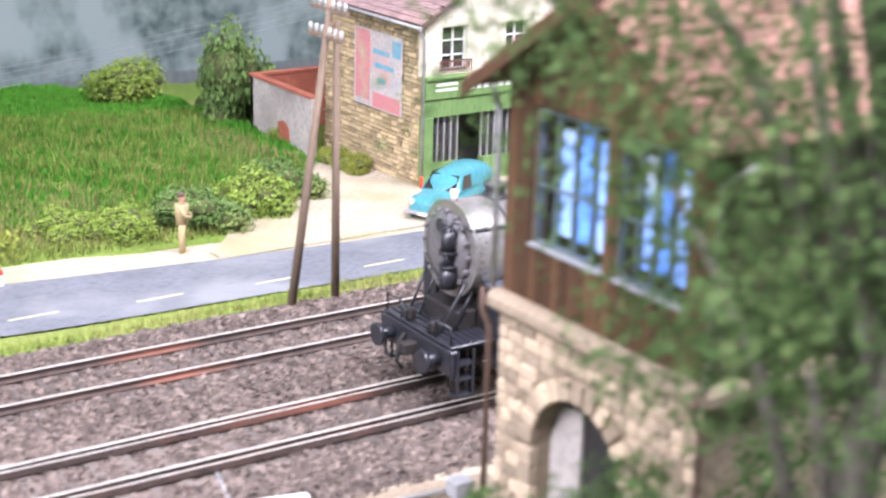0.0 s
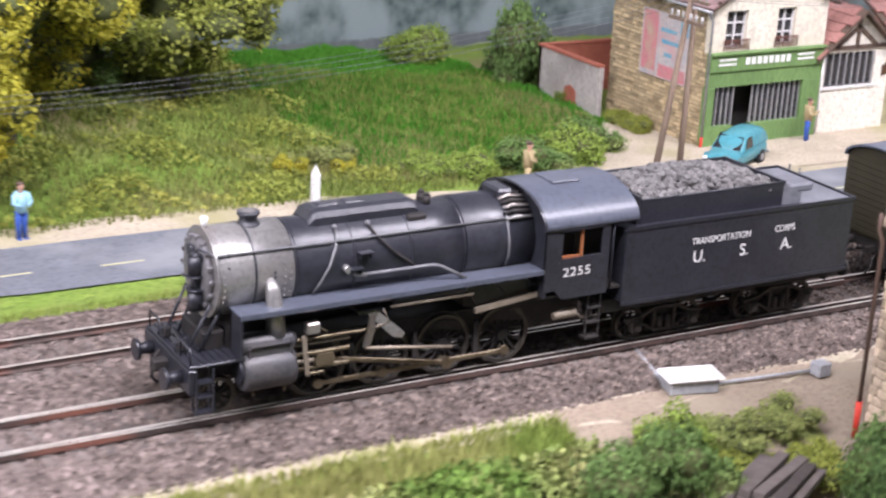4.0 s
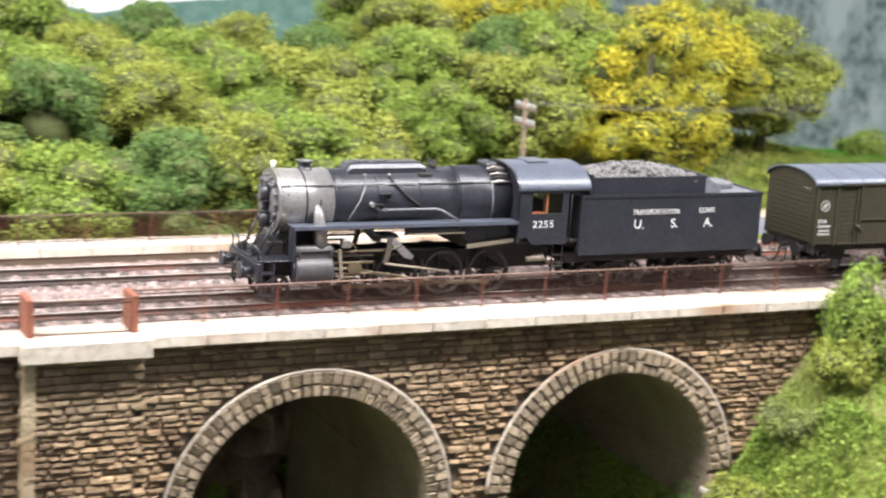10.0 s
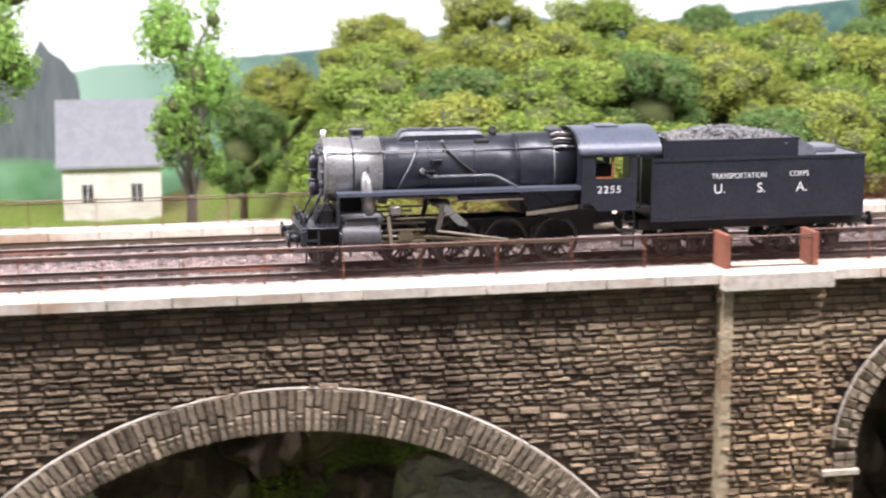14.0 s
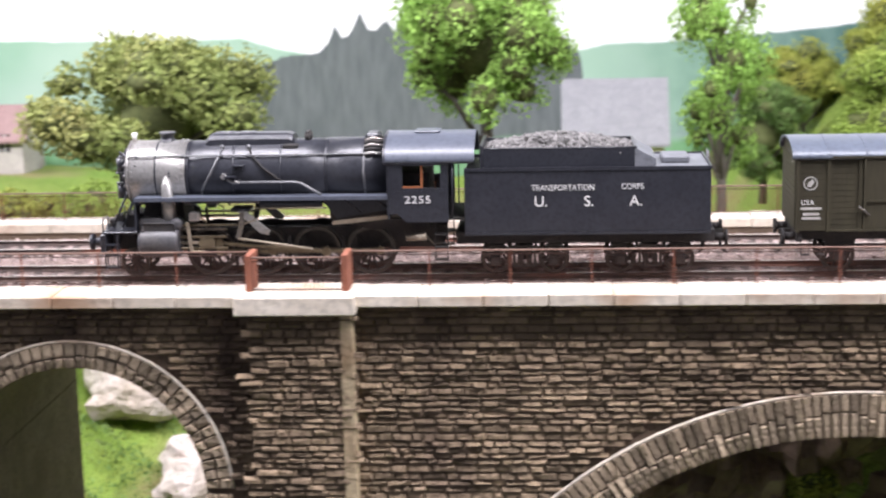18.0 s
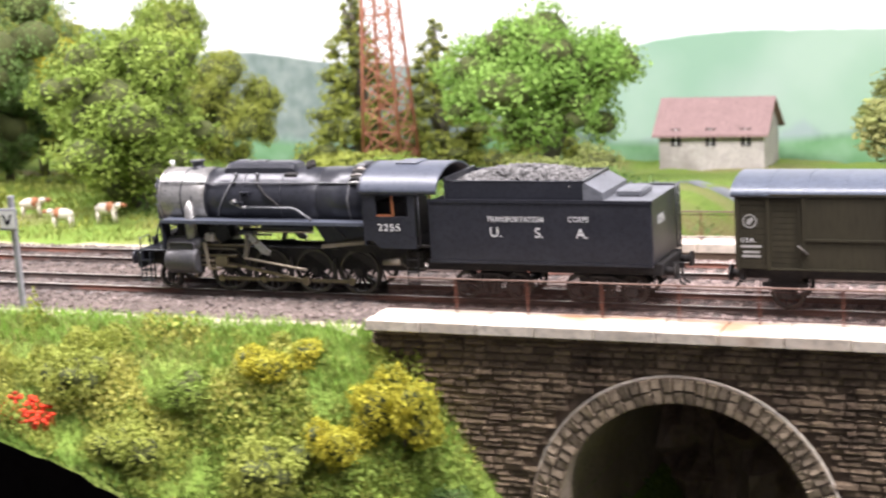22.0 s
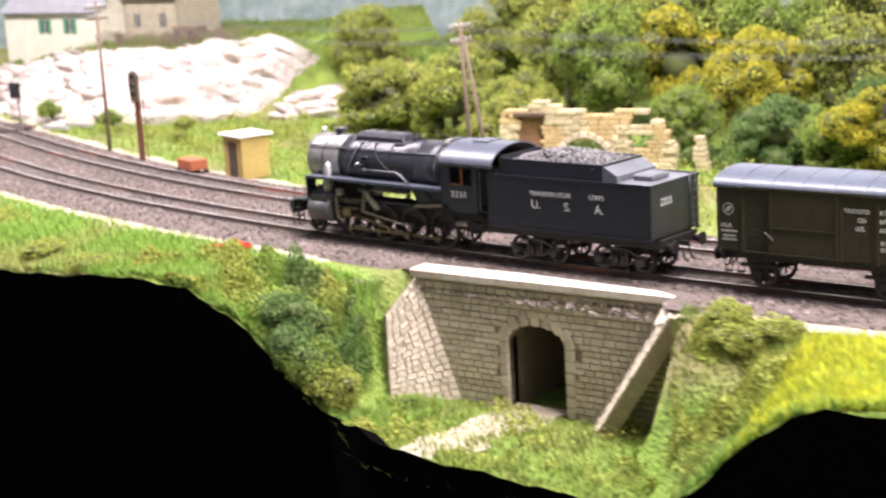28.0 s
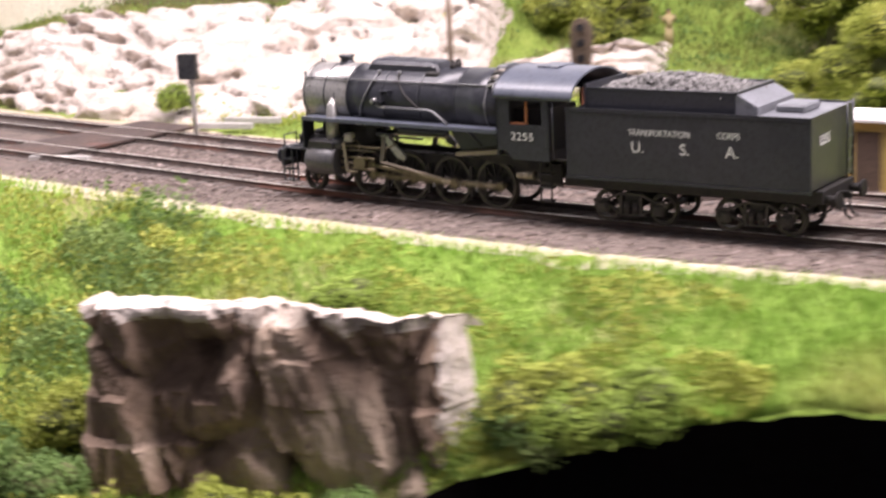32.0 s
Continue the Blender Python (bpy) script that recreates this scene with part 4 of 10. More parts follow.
def engine():
    p1 = 3.5
    e = thing("steam_locomotive", at(0, 0, 0), "black eight-coupled steam locomotive with a graphite grey smokebox", "locomotive")
    off = local(-p1, 0, 0)

    def add(name, mesh, material, label="", parent=None):
        return part(name, mesh, material, parent or e, label, None if parent else off)

    zc, r, nb, board = 3.0, 0.95, 48, 2.4

    def rivet(me, x, a, rr, size=0.024):
        me.ball((x, rr * math.cos(a), zc + rr * math.sin(a)), size, 5, 3)

    sb = Mesh().tube([(1.24, 0, zc), (1.3, 0, zc), (2.96, 0, zc)], [r, r + 0.02, r + 0.02], nb)
    smokebox = add("smokebox", sb, M["smokebox"], "light graphite grey riveted smokebox")
    for x in (1.36, 2.74, 2.88):
        row = Mesh()
        for k in range(40):
            rivet(row, x, 2 * math.pi * (k + 0.5 * (x > 2.8)) / 40, r + 0.025)
        tagged(part("rivet_row", row, M["smokebox"], smokebox), kind="stuff")
    part("smokebox_band", Mesh().tube([(2.05, 0, zc), (2.1, 0, zc)], r + 0.032, nb), M["loco"], smokebox, "dark clamping band")
    for z, x in ((3.12, 2.5), (3.02, 2.5)):
        part("wash_plug", Mesh().ball((x, -math.sqrt((r + 0.02) ** 2 - (z - zc) ** 2), z), 0.035, 6, 4), M["loco"], smokebox)
    part("front_ring", Mesh().tube([(1.2, 0, zc), (1.26, 0, zc)], r + 0.045, nb), M["smokebox"], smokebox, "flange of the smokebox front")
    door = Mesh().tube([(1.2, 0, zc), (1.1, 0, zc), (1.03, 0, zc)], [0.78, 0.73, 0.5], 32)
    door.tube([(1.03, 0, zc), (0.97, 0, zc)], 0.1, 10)
    dr = add("smokebox_door", door, M["smoke_door"], "dark grey smokebox door with dogs")
    for k in range(16):
        a = 2 * math.pi * k / 16
        part("door_dog", Mesh().box(1.06, 1.2, 0.78 * math.cos(a) - 0.045, 0.78 * math.cos(a) + 0.045, zc + 0.78 * math.sin(a) - 0.045, zc + 0.78 * math.sin(a) + 0.045, 0.012), M["smoke_door"], dr)
    part("number_disc", Mesh().tube([(1.0, 0.0, zc + 0.52), (0.94, 0, zc + 0.52)], 0.14, 16), M["loco"], dr)
    for y in (-0.36,):
        pump = Mesh()
        for z0, z1, q in ((2.3, 2.72, 0.17), (2.74, 2.78, 0.2), (2.8, 3.02, 0.1), (3.04, 3.08, 0.2), (3.1, 3.5, 0.16)):
            pump.tube([(0.94, y, z0), (0.94, y, z1)], q, 14)
        pump.tube([(0.94, y, 3.5), (0.94, y, 3.58)], [0.16, 0.08], 12)
        pump.box(0.98, 1.2, y - 0.1, y + 0.1, 2.4, 3.4)
        pm = add("air_pump", pump, M["loco"], "black air pump with flanged cylinders")
        part("pump_pipe", Mesh().tube([(0.94, y, 3.55), (0.94, y - 0.16, 3.7), (1.15, y - 0.38, 3.62), (1.5, -0.9 if y < 0 else 0.9, 3.3)], 0.03, 6), M["loco"], pm)
    add("smokebox_lamp", Mesh().tube([(1.28, 0.0, 3.95), (1.28, 0, 4.2)], [0.05, 0.09], 10), M["letter"], "small pale lamp on the smokebox top")
    chim = Mesh().tube([(2.28, 0, 3.9), (2.28, 0, 3.98), (2.28, 0, 4.02), (2.28, 0, 4.14), (2.28, 0, 4.16), (2.28, 0, 4.22)], [0.3, 0.24, 0.2, 0.2, 0.25, 0.25], 24)
    ch = add("chimney", chim, M["loco"], "short black chimney with a lipped top")
    part("chimney_bore", Mesh().tube([(2.28, 0, 4.222), (2.28, 0, 4.23)], 0.17, 16), M["coal"], ch)
    bo = Mesh().tube([(2.96, 0, zc), (3.6, 0, zc), (6.4, 0, zc), (7.2, 0, zc)], [r, r, r + 0.02, r + 0.03], nb)
    boiler = add("boiler", bo, M["loco"], "satin black boiler barrel with bands")
    part("firebox_casing", Mesh().tube([(7.2, 0, zc), (9.0, 0, zc)], [r + 0.045, r + 0.045], nb), M["loco"], boiler)
    for x in (3.02, 4.4, 5.8, 7.15):
        part("boiler_band", Mesh().tube([(x - 0.03, 0, zc), (x + 0.03, 0, zc)], r + 0.014 + 0.02 * min(1, max(0, (x - 3.2) / 3)), nb), M["loco"], boiler)
    dome = Mesh()
    prof = [(-0.46, 3.7), (-0.44, 4.02), (-0.36, 4.13), (-0.24, 4.18), (0.24, 4.18), (0.36, 4.13), (0.44, 4.02), (0.46, 3.7)]
    ends_x = [(3.5, 0.55), (3.62, 0.92), (3.75, 1.0), (5.95, 1.0), (6.12, 0.9), (6.2, 0.5)]
    for x, k in ends_x:
        dome.v += [(x, y * (0.8 + 0.2 * k), 3.7 + (z - 3.7) * k) for y, z in prof]
    n = len(prof)
    dome.f = [(i * n + j, (i + 1) * n + j, (i + 1) * n + j + 1, i * n + j + 1) for i in range(len(ends_x) - 1) for j in range(n - 1)] + [tuple(range(n)), tuple(range((len(ends_x) - 1) * n, len(ends_x) * n))]
    dome.smooth = [False] * len(dome.f)
    dm = add("sandbox_casing", dome, M["loco"], "long black sandbox and dome casing")
    for x in (4.1, 4.75):
        part("sand_lid", Mesh().box(x - 0.24, x + 0.24, -0.16, 0.16, 4.17, 4.21, 0.02), M["loco"], dm)
    part("dome_valve", Mesh().box(5.85, 6.32, -0.62, -0.4, 3.72, 3.88, 0.04), M["loco_low"], dm)
    for y in (-0.13, 0.13):
        sv = Mesh().tube([(6.55, y, 3.9), (6.55, y, 4.14)], 0.1, 12)
        sv.tube([(6.55, y, 4.14), (6.55, y, 4.2)], [0.075, 0.06], 10)
        add("safety_valve", sv, M["loco_low"])
    tu = Mesh().box(8.3, 8.7, -0.4, 0.4, 3.88, 4.14, 0.06)
    turret = add("steam_turret", tu, M["loco"])
    for k in range(6):
        a = 0.35 + 0.17 * k
        part("turret_valve", Mesh().tube([(8.28, -1.02 * math.sin(a * 0.8), zc + 1.02 * math.cos(a * 0.8)), (8.5, -1.08 * math.sin(a * 0.8), zc + 1.1 * math.cos(a * 0.8)), (8.95, -1.06 * math.sin(a * 0.8), zc + 1.04 * math.cos(a * 0.8))], [0.04, 0.055, 0.03], 7), M["smokebox"] if k % 2 else M["loco_low"], turret)
    fb = Mesh().prism([(7.2, 2.3), (7.25, 1.6), (8.5, 1.35), (10.2, 1.35), (10.2, 3.0), (7.2, 3.0)], -0.84, 0.84, "y")
    add("firebox", fb, M["loco_low"])
    for s in (-1, 1):
        ash = Mesh().add([(x, s * y, z) for y in (1.24, 1.14) for x, z in ((7.35, 1.56), (9.45, 1.78), (9.45, 1.9), (7.35, 1.68))], [(0, 1, 2, 3), (7, 6, 5, 4), (0, 4, 5, 1), (1, 5, 6, 2), (2, 6, 7, 3), (3, 7, 4, 0)])
        add("ashpan_bar", ash, M["rod_pale"], "pale grimy inclined ashpan bar")
        fp = add("firebox_side_plate", Mesh().prism([(7.0, board), (9.0, board), (9.0, 1.98), (7.45, 1.72)], s * 1.1, s * 1.05, "y"), M["loco"], "dark sloping firebox side plate")
        part("plate_rib", Mesh().tube([(7.6, s * 1.11, board - 0.02), (8.2, s * 1.11, 1.9)], 0.03, 6), M["loco"], fp)
        part("plate_rib", Mesh().tube([(8.5, s * 1.11, board - 0.02), (8.95, s * 1.11, 2.05)], 0.03, 6), M["loco"], fp)
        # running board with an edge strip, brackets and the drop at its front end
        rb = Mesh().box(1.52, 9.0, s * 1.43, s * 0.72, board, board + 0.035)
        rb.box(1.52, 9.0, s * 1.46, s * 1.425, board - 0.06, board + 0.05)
        # the paler paint draws the highlight along the board
        run = add("running_board", rb, M["cab_roof"], "narrow running board with an edge strip, its highlight put into pale grey")
        part("drop_plate", Mesh().box(1.52, 1.57, s * 1.45, s * 0.95, 1.45, board), M["loco"], run)
        for x in (2.3, 4.25, 6.0, 7.1):
            part("bracket", Mesh().prism([(s * 1.4, board), (s * 0.8, board), (s * 0.8, board - 0.3)], x - 0.02, x + 0.02, "x"), M["loco"], run)
        for x in (1.05, 1.35):
            add("smokebox_stay", Mesh().tube([(x - 0.42, s * 0.62, 1.45), (x + 0.1, s * 0.7, 2.5)], 0.035, 6), M["loco"])
        hz = 3.6
        hy = s * (math.sqrt((r + 0.02) ** 2 - (hz - zc) ** 2) + 0.07)
        hr = add("handrail", Mesh().tube([(1.26, hy, hz), (8.6, hy, hz)], 0.024, 6), M["pale_pipe"], "pale boiler handrail")
        for x in (1.5, 2.9, 4.05, 4.85, 6.3, 7.6, 8.4):
            part("handrail_knob", Mesh().tube([(x, hy * 0.9, hz - 0.03), (x, hy, hz)], 0.045, 8), M["loco"], hr)

        def on_barrel(z, extra=0.05):
            return s * (math.sqrt(max(0.02, (r + 0.02) ** 2 - (z - zc) ** 2)) + extra)

        def pipe(name, pts, rad, material, label=""):
            return add(name, Mesh().tube([(x, on_barrel(z), z) for x, z in pts], rad, 7), material, label)

        pipe("sand_pipe", [(4.05, 3.78), (3.95, 3.5), (3.75, 3.1), (3.55, 2.75), (3.42, 2.45)], 0.03, M["pale_pipe"], "pale sand delivery pipe")
        pipe("sand_pipe", [(4.85, 3.78), (5.0, 3.55), (5.3, 3.25), (5.7, 2.95), (5.9, 2.8)], 0.035, M["loco_low"], "dark sand delivery pipe")
        pipe("firebox_pipe", [(8.45, 3.92), (8.3, 3.6), (8.28, 3.1), (8.3, 2.75), (8.3, 2.45)], 0.035, M["pale_pipe"], "pale vertical firebox pipe")
        for x in (4.05, 4.85):
            add("sand_valve", Mesh().ball((x, on_barrel(3.8, 0.02), 3.82), 0.07, 8, 6), M["pale_pipe"])
        add("injector_pipe", Mesh().tube([(4.55, s * 1.03, 2.82), (6.25, s * 1.06, 2.82), (6.45, s * 1.08, 2.78), (7.05, s * 1.2, board + 0.06)], 0.042, 8), M["pale_pipe"], "pale feed pipe along the boiler side")
        for x, z in ((4.6, 3.3), (4.35, 2.98)):
            st = Mesh().box(x - 0.17, x + 0.17, on_barrel(z, 0.0), on_barrel(z, 0.2), z, z + 0.03)
            st.box(x - 0.14, x - 0.1, on_barrel(z, 0.0), on_barrel(z, 0.16), z - 0.1, z)
            st.box(x + 0.1, x + 0.14, on_barrel(z, 0.0), on_barrel(z, 0.16), z - 0.1, z)
            add("boiler_step", st, M["loco"])
        cv = Mesh().tube([(4.15, s * 0.9, 3.0), (4.15, s * 1.12, 3.0)], 0.08, 10)
        cv.tube([(4.15, s * 1.06, 2.98), (4.4, s * 1.06, 2.84), (4.62, s * 1.04, 2.82)], 0.05, 7)
        add("check_valve", cv, M["smokebox"], "grey check valve")
        sp = Mesh().tube([(2.4, s * 0.86, 3.02), (2.42, s * 1.02, 2.75), (2.46, s * 1.08, 2.3), (2.48, s * 1.1, 1.75)], [0.09, 0.16, 0.19, 0.22], 16)
        add("steam_pipe", sp, M["smokebox"], "grey tapered steam pipe")
        tank = Mesh().tube([(5.2, s * 1.2, board - 0.2), (5.28, s * 1.2, board - 0.2), (7.0, s * 1.2, board - 0.2), (7.08, s * 1.2, board - 0.2)], [0.06, 0.13, 0.13, 0.06], 16)
        tk = add("air_reservoir", tank, M["loco"])
        part("reservoir_pipe", Mesh().tube([(5.1, s * 1.34, board - 0.3), (7.2, s * 1.34, board - 0.3)], 0.03, 6), M["rod_pale"], tk)
        cy = Mesh().tube([(1.62, s * 1.16, 1.08), (1.7, s * 1.16, 1.08), (2.72, s * 1.16, 1.08), (2.8, s * 1.16, 1.08)], [0.4, 0.45, 0.45, 0.4], 24)
        cyl = add("cylinder", cy, M["cylinder"], "grey-black cylinder with its valve chest")
        part("valve_chest", Mesh().tube([(1.55, s * 1.1, 1.62), (1.66, s * 1.1, 1.62), (2.78, s * 1.1, 1.62), (2.92, s * 1.1, 1.62)], [0.12, 0.24, 0.24, 0.12], 18), M["cylinder"], cyl)
        part("cylinder_block", Mesh().box(1.72, 2.72, s * 0.6, s * 1.4, 1.1, 1.7, 0.06), M["cylinder"], cyl)
        part("cylinder_cover", Mesh().tube([(1.56, s * 1.16, 1.08), (1.63, s * 1.16, 1.08)], 0.28, 18), M["loco"], cyl)
        for q, z in ((1.24, 0.0), (1.24, 0.36)):
            part("drain_cock", Mesh().tube([(1.9 + z * 2, s * q, 0.65), (1.9 + z * 2, s * q, 0.5)], 0.035, 6), M["rod"], cyl)
        gear = add("crosshead_guide", Mesh().box(2.8, 4.2, s * 1.2, s * 1.1, 1.2, 1.27, 0.01), M["rod"], "oily steel crosshead guide")
        part("guide_bar", Mesh().box(2.8, 4.2, s * 1.2, s * 1.1, 0.86, 0.93, 0.01), M["rod"], gear)
        part("guide_bar", Mesh().box(2.8, 4.2, s * 1.2, s * 1.14, 1.44, 1.5, 0.01), M["rod_dark"], gear)
        part("crosshead", Mesh().prism([(3.4, 0.93), (3.78, 0.93), (3.84, 1.06), (3.78, 1.2), (3.4, 1.2), (3.34, 1.06)], s * 1.24, s * 1.06, "y"), M["rod"], gear)
        part("piston_rod", Mesh().tube([(2.78, s * 1.14, 1.06), (3.5, s * 1.14, 1.06)], 0.05, 8), M["rod_pale"], gear)
        part("lubricator", Mesh().box(3.1, 3.42, s * 1.34, s * 1.12, 1.72, 2.0, 0.04), M["smokebox"], gear, "grey mechanical lubricator")
        part("lubricator_pipe", Mesh().tube([(3.42, s * 1.22, 1.85), (3.62, s * 1.22, 1.7), (3.6, s * 1.22, 1.5)], 0.025, 6), M["rod"], gear)
        vg = add("valve_gear", Mesh().prism([(4.55, 2.0), (4.75, 2.08), (5.5, 1.42), (5.44, 1.3), (5.2, 1.36), (5.05, 1.5), (4.72, 1.84)], s * 1.3, s * 1.22, "y"), M["smokebox"], "grey valve gear bracket and expansion link")
        part("expansion_link", Mesh().prism([(4.62, 1.2), (4.74, 1.6), (4.76, 1.98), (4.62, 1.98), (4.58, 1.6), (4.48, 1.22)], s * 1.32, s * 1.24, "y"), M["rod_dark"], vg)
        part("link_bracket", Mesh().box(4.35, 4.95, s * 1.3, s * 0.7, 1.98, 2.1, 0.03), M["loco"], vg)
        part("radius_rod", Mesh().box(2.9, 4.65, s * 1.25, s * 1.19, 1.57, 1.63, 0.01), M["rod"], vg)
        part("combination_lever", Mesh().prism([(3.0, 1.7), (3.1, 1.7), (3.2, 0.78), (3.1, 0.78)], s * 1.3, s * 1.25, "y"), M["rod_pale"], vg)
        part("union_link", Mesh().box(3.12, 3.55, s * 1.3, s * 1.25, 0.78, 0.84, 0.01), M["rod"], vg)
        part("lifting_arm", Mesh().tube([(4.95, s * 1.28, 2.05), (5.1, s * 1.28, 1.75), (4.68, s * 1.28, 1.62)], 0.035, 6), M["rod_pale"], vg)
        part("eccentric_rod", Mesh().tube([(4.55, s * 1.3, 1.2), (6.75, s * 1.26, 0.86)], 0.04, 6), M["rod_pale"], vg)
        for x in (4.4, 6.0, 7.6):
            add("brake_hanger", Mesh().box(x - 0.05, x + 0.05, s * 0.9, s * 0.82, 0.3, 1.2), M["loco_low"])
    for s in (-1, 1):
        fr = Mesh().box(0.5, 10.6, s * 0.62, s * 0.54, 0.78, 1.42)
        add("frame_plate", fr, M["loco_low"])
    add("frame_stay", Mesh().box(2.7, 9.6, -0.5, 0.5, 1.0, 1.3), M["loco_low"])
    add("smokebox_saddle", Mesh().prism([(1.5, 1.4), (2.9, 1.4), (2.75, 2.2), (1.65, 2.2)], -0.6, 0.6, "y"), M["loco_low"])
    # the front: buffer beam, deck, coupling, steps
    bb = Mesh().box(0.42, 0.6, -1.35, 1.35, 0.8, 1.34, 0.02)
    beam = add("buffer_beam", bb, M["loco"], "black front deck and buffer beam")
    part("front_deck", Mesh().box(0.45, 1.6, -1.3, 1.3, 1.36, 1.42, 0.015), M["loco"], beam)
    part("deck_step", Mesh().box(1.0, 1.5, -0.62, 0.62, 1.42, 1.85, 0.04), M["loco_low"], beam)
    for x in np.arange(0.6, 1.5, 0.16):
        part("deck_slat", Mesh().box(x, x + 0.09, -1.25, 1.25, 1.42, 1.45), M["loco"], beam)
    for y in (-0.87, 0.87):
        bf = Mesh().tube([(0.42, y, 1.06), (0.2, y, 1.06), (0.1, y, 1.06)], [0.15, 0.13, 0.09], 12)
        bf.tube([(0.1, y, 1.06), (0.02, y, 1.06)], 0.24, 18)
        add("buffer", bf, M["loco"])
        st = add("front_step", Mesh().box(0.55, 0.95, y * 1.45 - 0.12, y * 1.45 + 0.12, 0.35, 0.39), M["loco"])
        for z in (0.7, 1.02):
            part("tread", Mesh().box(0.55, 0.95, y * 1.45 - 0.12, y * 1.45 + 0.12, z, z + 0.04), M["loco"], st)
        for x in (0.55, 0.92):
            for q in (-0.14, 0.1):
                part("side_bar", Mesh().box(x, x + 0.04, y * 1.45 + q, y * 1.45 + q + 0.04, 0.33, 1.34), M["loco"], st)
        ra = Mesh().tube([(0.5, y * 1.4, 1.4), (0.5, y * 1.4, 1.78), (0.5, y * 0.75, 1.78), (0.5, y * 0.75, 1.42)], 0.025, 6)
        add("grab_rail", ra, M["loco"])
        add("lamp_iron", Mesh().tube([(0.5, y * 0.5, 1.4), (0.4, y * 0.5, 1.62), (0.8, y * 0.5, 1.75)], 0.025, 6), M["loco"])
        add("marker_lamp", Mesh().box(0.5, 0.68, y * 0.5 - 0.1, y * 0.5 + 0.1, 1.45, 1.68, 0.03), M["loco_low"])
    add("coupling", Mesh().box(0.1, 0.45, -0.12, 0.12, 0.9, 1.15, 0.03), M["loco_low"])
    add("brake_hose", Mesh().tube([(0.4, 0.35, 1.2), (0.25, 0.36, 1.0), (0.22, 0.34, 0.6), (0.32, 0.3, 0.45)], 0.04, 7), M["loco_low"])
    # the cab
    cz0, zw0, zw1, ce = 1.9, 2.66, 3.32, 3.55
    cb = add("cab", Mesh().prism([(-1.46, 1.75), (1.46, 1.75), (1.46, 3.45), (0.8, 3.98), (-0.8, 3.98), (-1.46, 3.45)], 9.0, 9.07, "x"), M["loco"], "black riveted cab with side windows")
    for s in (-1, 1):
        y0, y1 = s * 1.46, s * 1.4
        for x0, x1, z0, z1 in ((9.0, 9.46, cz0, ce), (9.46, 10.56, cz0, zw0), (9.46, 10.56, zw1, ce), (10.56, 10.78, cz0, ce)):
            part("side_sheet", Mesh().box(x0, x1, y0, y1, z0, z1), M["loco"], cb)
        part("side_sheet", Mesh().prism([(9.3, cz0), (10.78, cz0), (10.78, 1.66), (9.55, 1.66)], y0, y1, "y"), M["loco"], cb)
    for s in (-1, 1):
        rows = Mesh()
        for k in range(14):
            for x in (9.06, 10.7):
                rows.ball((x, s * 1.462, 1.98 + k * 0.115), 0.02, 5, 3)
        for k in range(13):
            rows.ball((9.1 + 0.13 * k, s * 1.462, 2.58), 0.018, 5, 3)
        tagged(part("rivet_row", rows, M["loco"], cb), kind="stuff")
        part("rain_strip", Mesh().box(9.4, 10.62, s * 1.5, s * 1.45, zw1 + 0.03, zw1 + 0.06), M["loco"], cb)
    roof = Mesh()
    arc = [(1.52 * math.sin(a), 3.36 + 0.8 * math.cos(a)) for a in np.linspace(-1.5, 1.5, 25)]
    inner = [(y * 0.965, z - 0.05) for y, z in arc][::-1]
    roof.prism(arc + inner, 8.93, 11.55, "x", True)
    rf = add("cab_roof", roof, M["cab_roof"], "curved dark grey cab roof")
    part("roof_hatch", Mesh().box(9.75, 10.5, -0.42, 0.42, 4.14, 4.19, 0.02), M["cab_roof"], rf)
    part("roof_rib", Mesh().prism([(y * 1.008, z + 0.012) for y, z in arc] + [(y * 0.97, z - 0.03) for y, z in arc][::-1], 8.9, 8.97, "x"), M["loco"], rf)
    add("backhead", Mesh().box(9.1, 9.2, -1.2, 1.2, 1.8, 3.6), M["loco_low"], "dark boiler backhead inside the cab")
    add("cab_floor", Mesh().box(9.0, 11.3, -1.38, 1.38, 1.7, 1.76), M["loco_low"])
    for s in (-1, 1):
        add("cab_seat", Mesh().box(9.75, 10.2, s * 1.3, s * 0.95, 1.8, 2.45, 0.04), M["cabin"], "brown cab seat")
        sash = add("window_sash", Mesh().box(9.98, 10.05, s * 1.43, s * 1.37, zw0, zw1), M["cabin"], "brown wooden window sash")
        part("sash_bar", Mesh().box(9.46, 10.05, s * 1.43, s * 1.37, zw0, zw0 + 0.05), M["cabin"], sash)
        cs = add("cab_step", Mesh().box(10.35, 10.75, s * 1.38, s * 1.12, 0.5, 0.54), M["loco_low"])
        for z in (0.88, 1.26):
            part("tread", Mesh().box(10.35, 10.75, s * 1.38, s * 1.12, z, z + 0.04), M["loco_low"], cs)
        for x in (10.35, 10.71):
            part("side_bar", Mesh().box(x, x + 0.04, s * 1.34, s * 1.3, 0.5, 1.7), M["loco_low"], cs)
        add("cab_grab_rail", Mesh().tube([(10.9, s * 1.42, 1.72), (10.9, s * 1.42, 3.5)], 0.025, 6), M["loco"])
        add("injector", Mesh().tube([(9.5, s * 1.2, 1.15), (10.1, s * 1.2, 1.2)], [0.09, 0.13], 10), M["rod_pale"], "pale injector under the cab")
        add("under_cab_pipe", Mesh().tube([(10.1, s * 1.2, 1.2), (10.3, s * 1.22, 1.0), (10.9, s * 1.1, 0.95)], 0.04, 7), M["rod_dark"])
    letters("2255", 0.31, 9.5, -1.47, 2.22, e, p1, "cab_number", "white painted running number", wide=1.2, spacing=1.08)
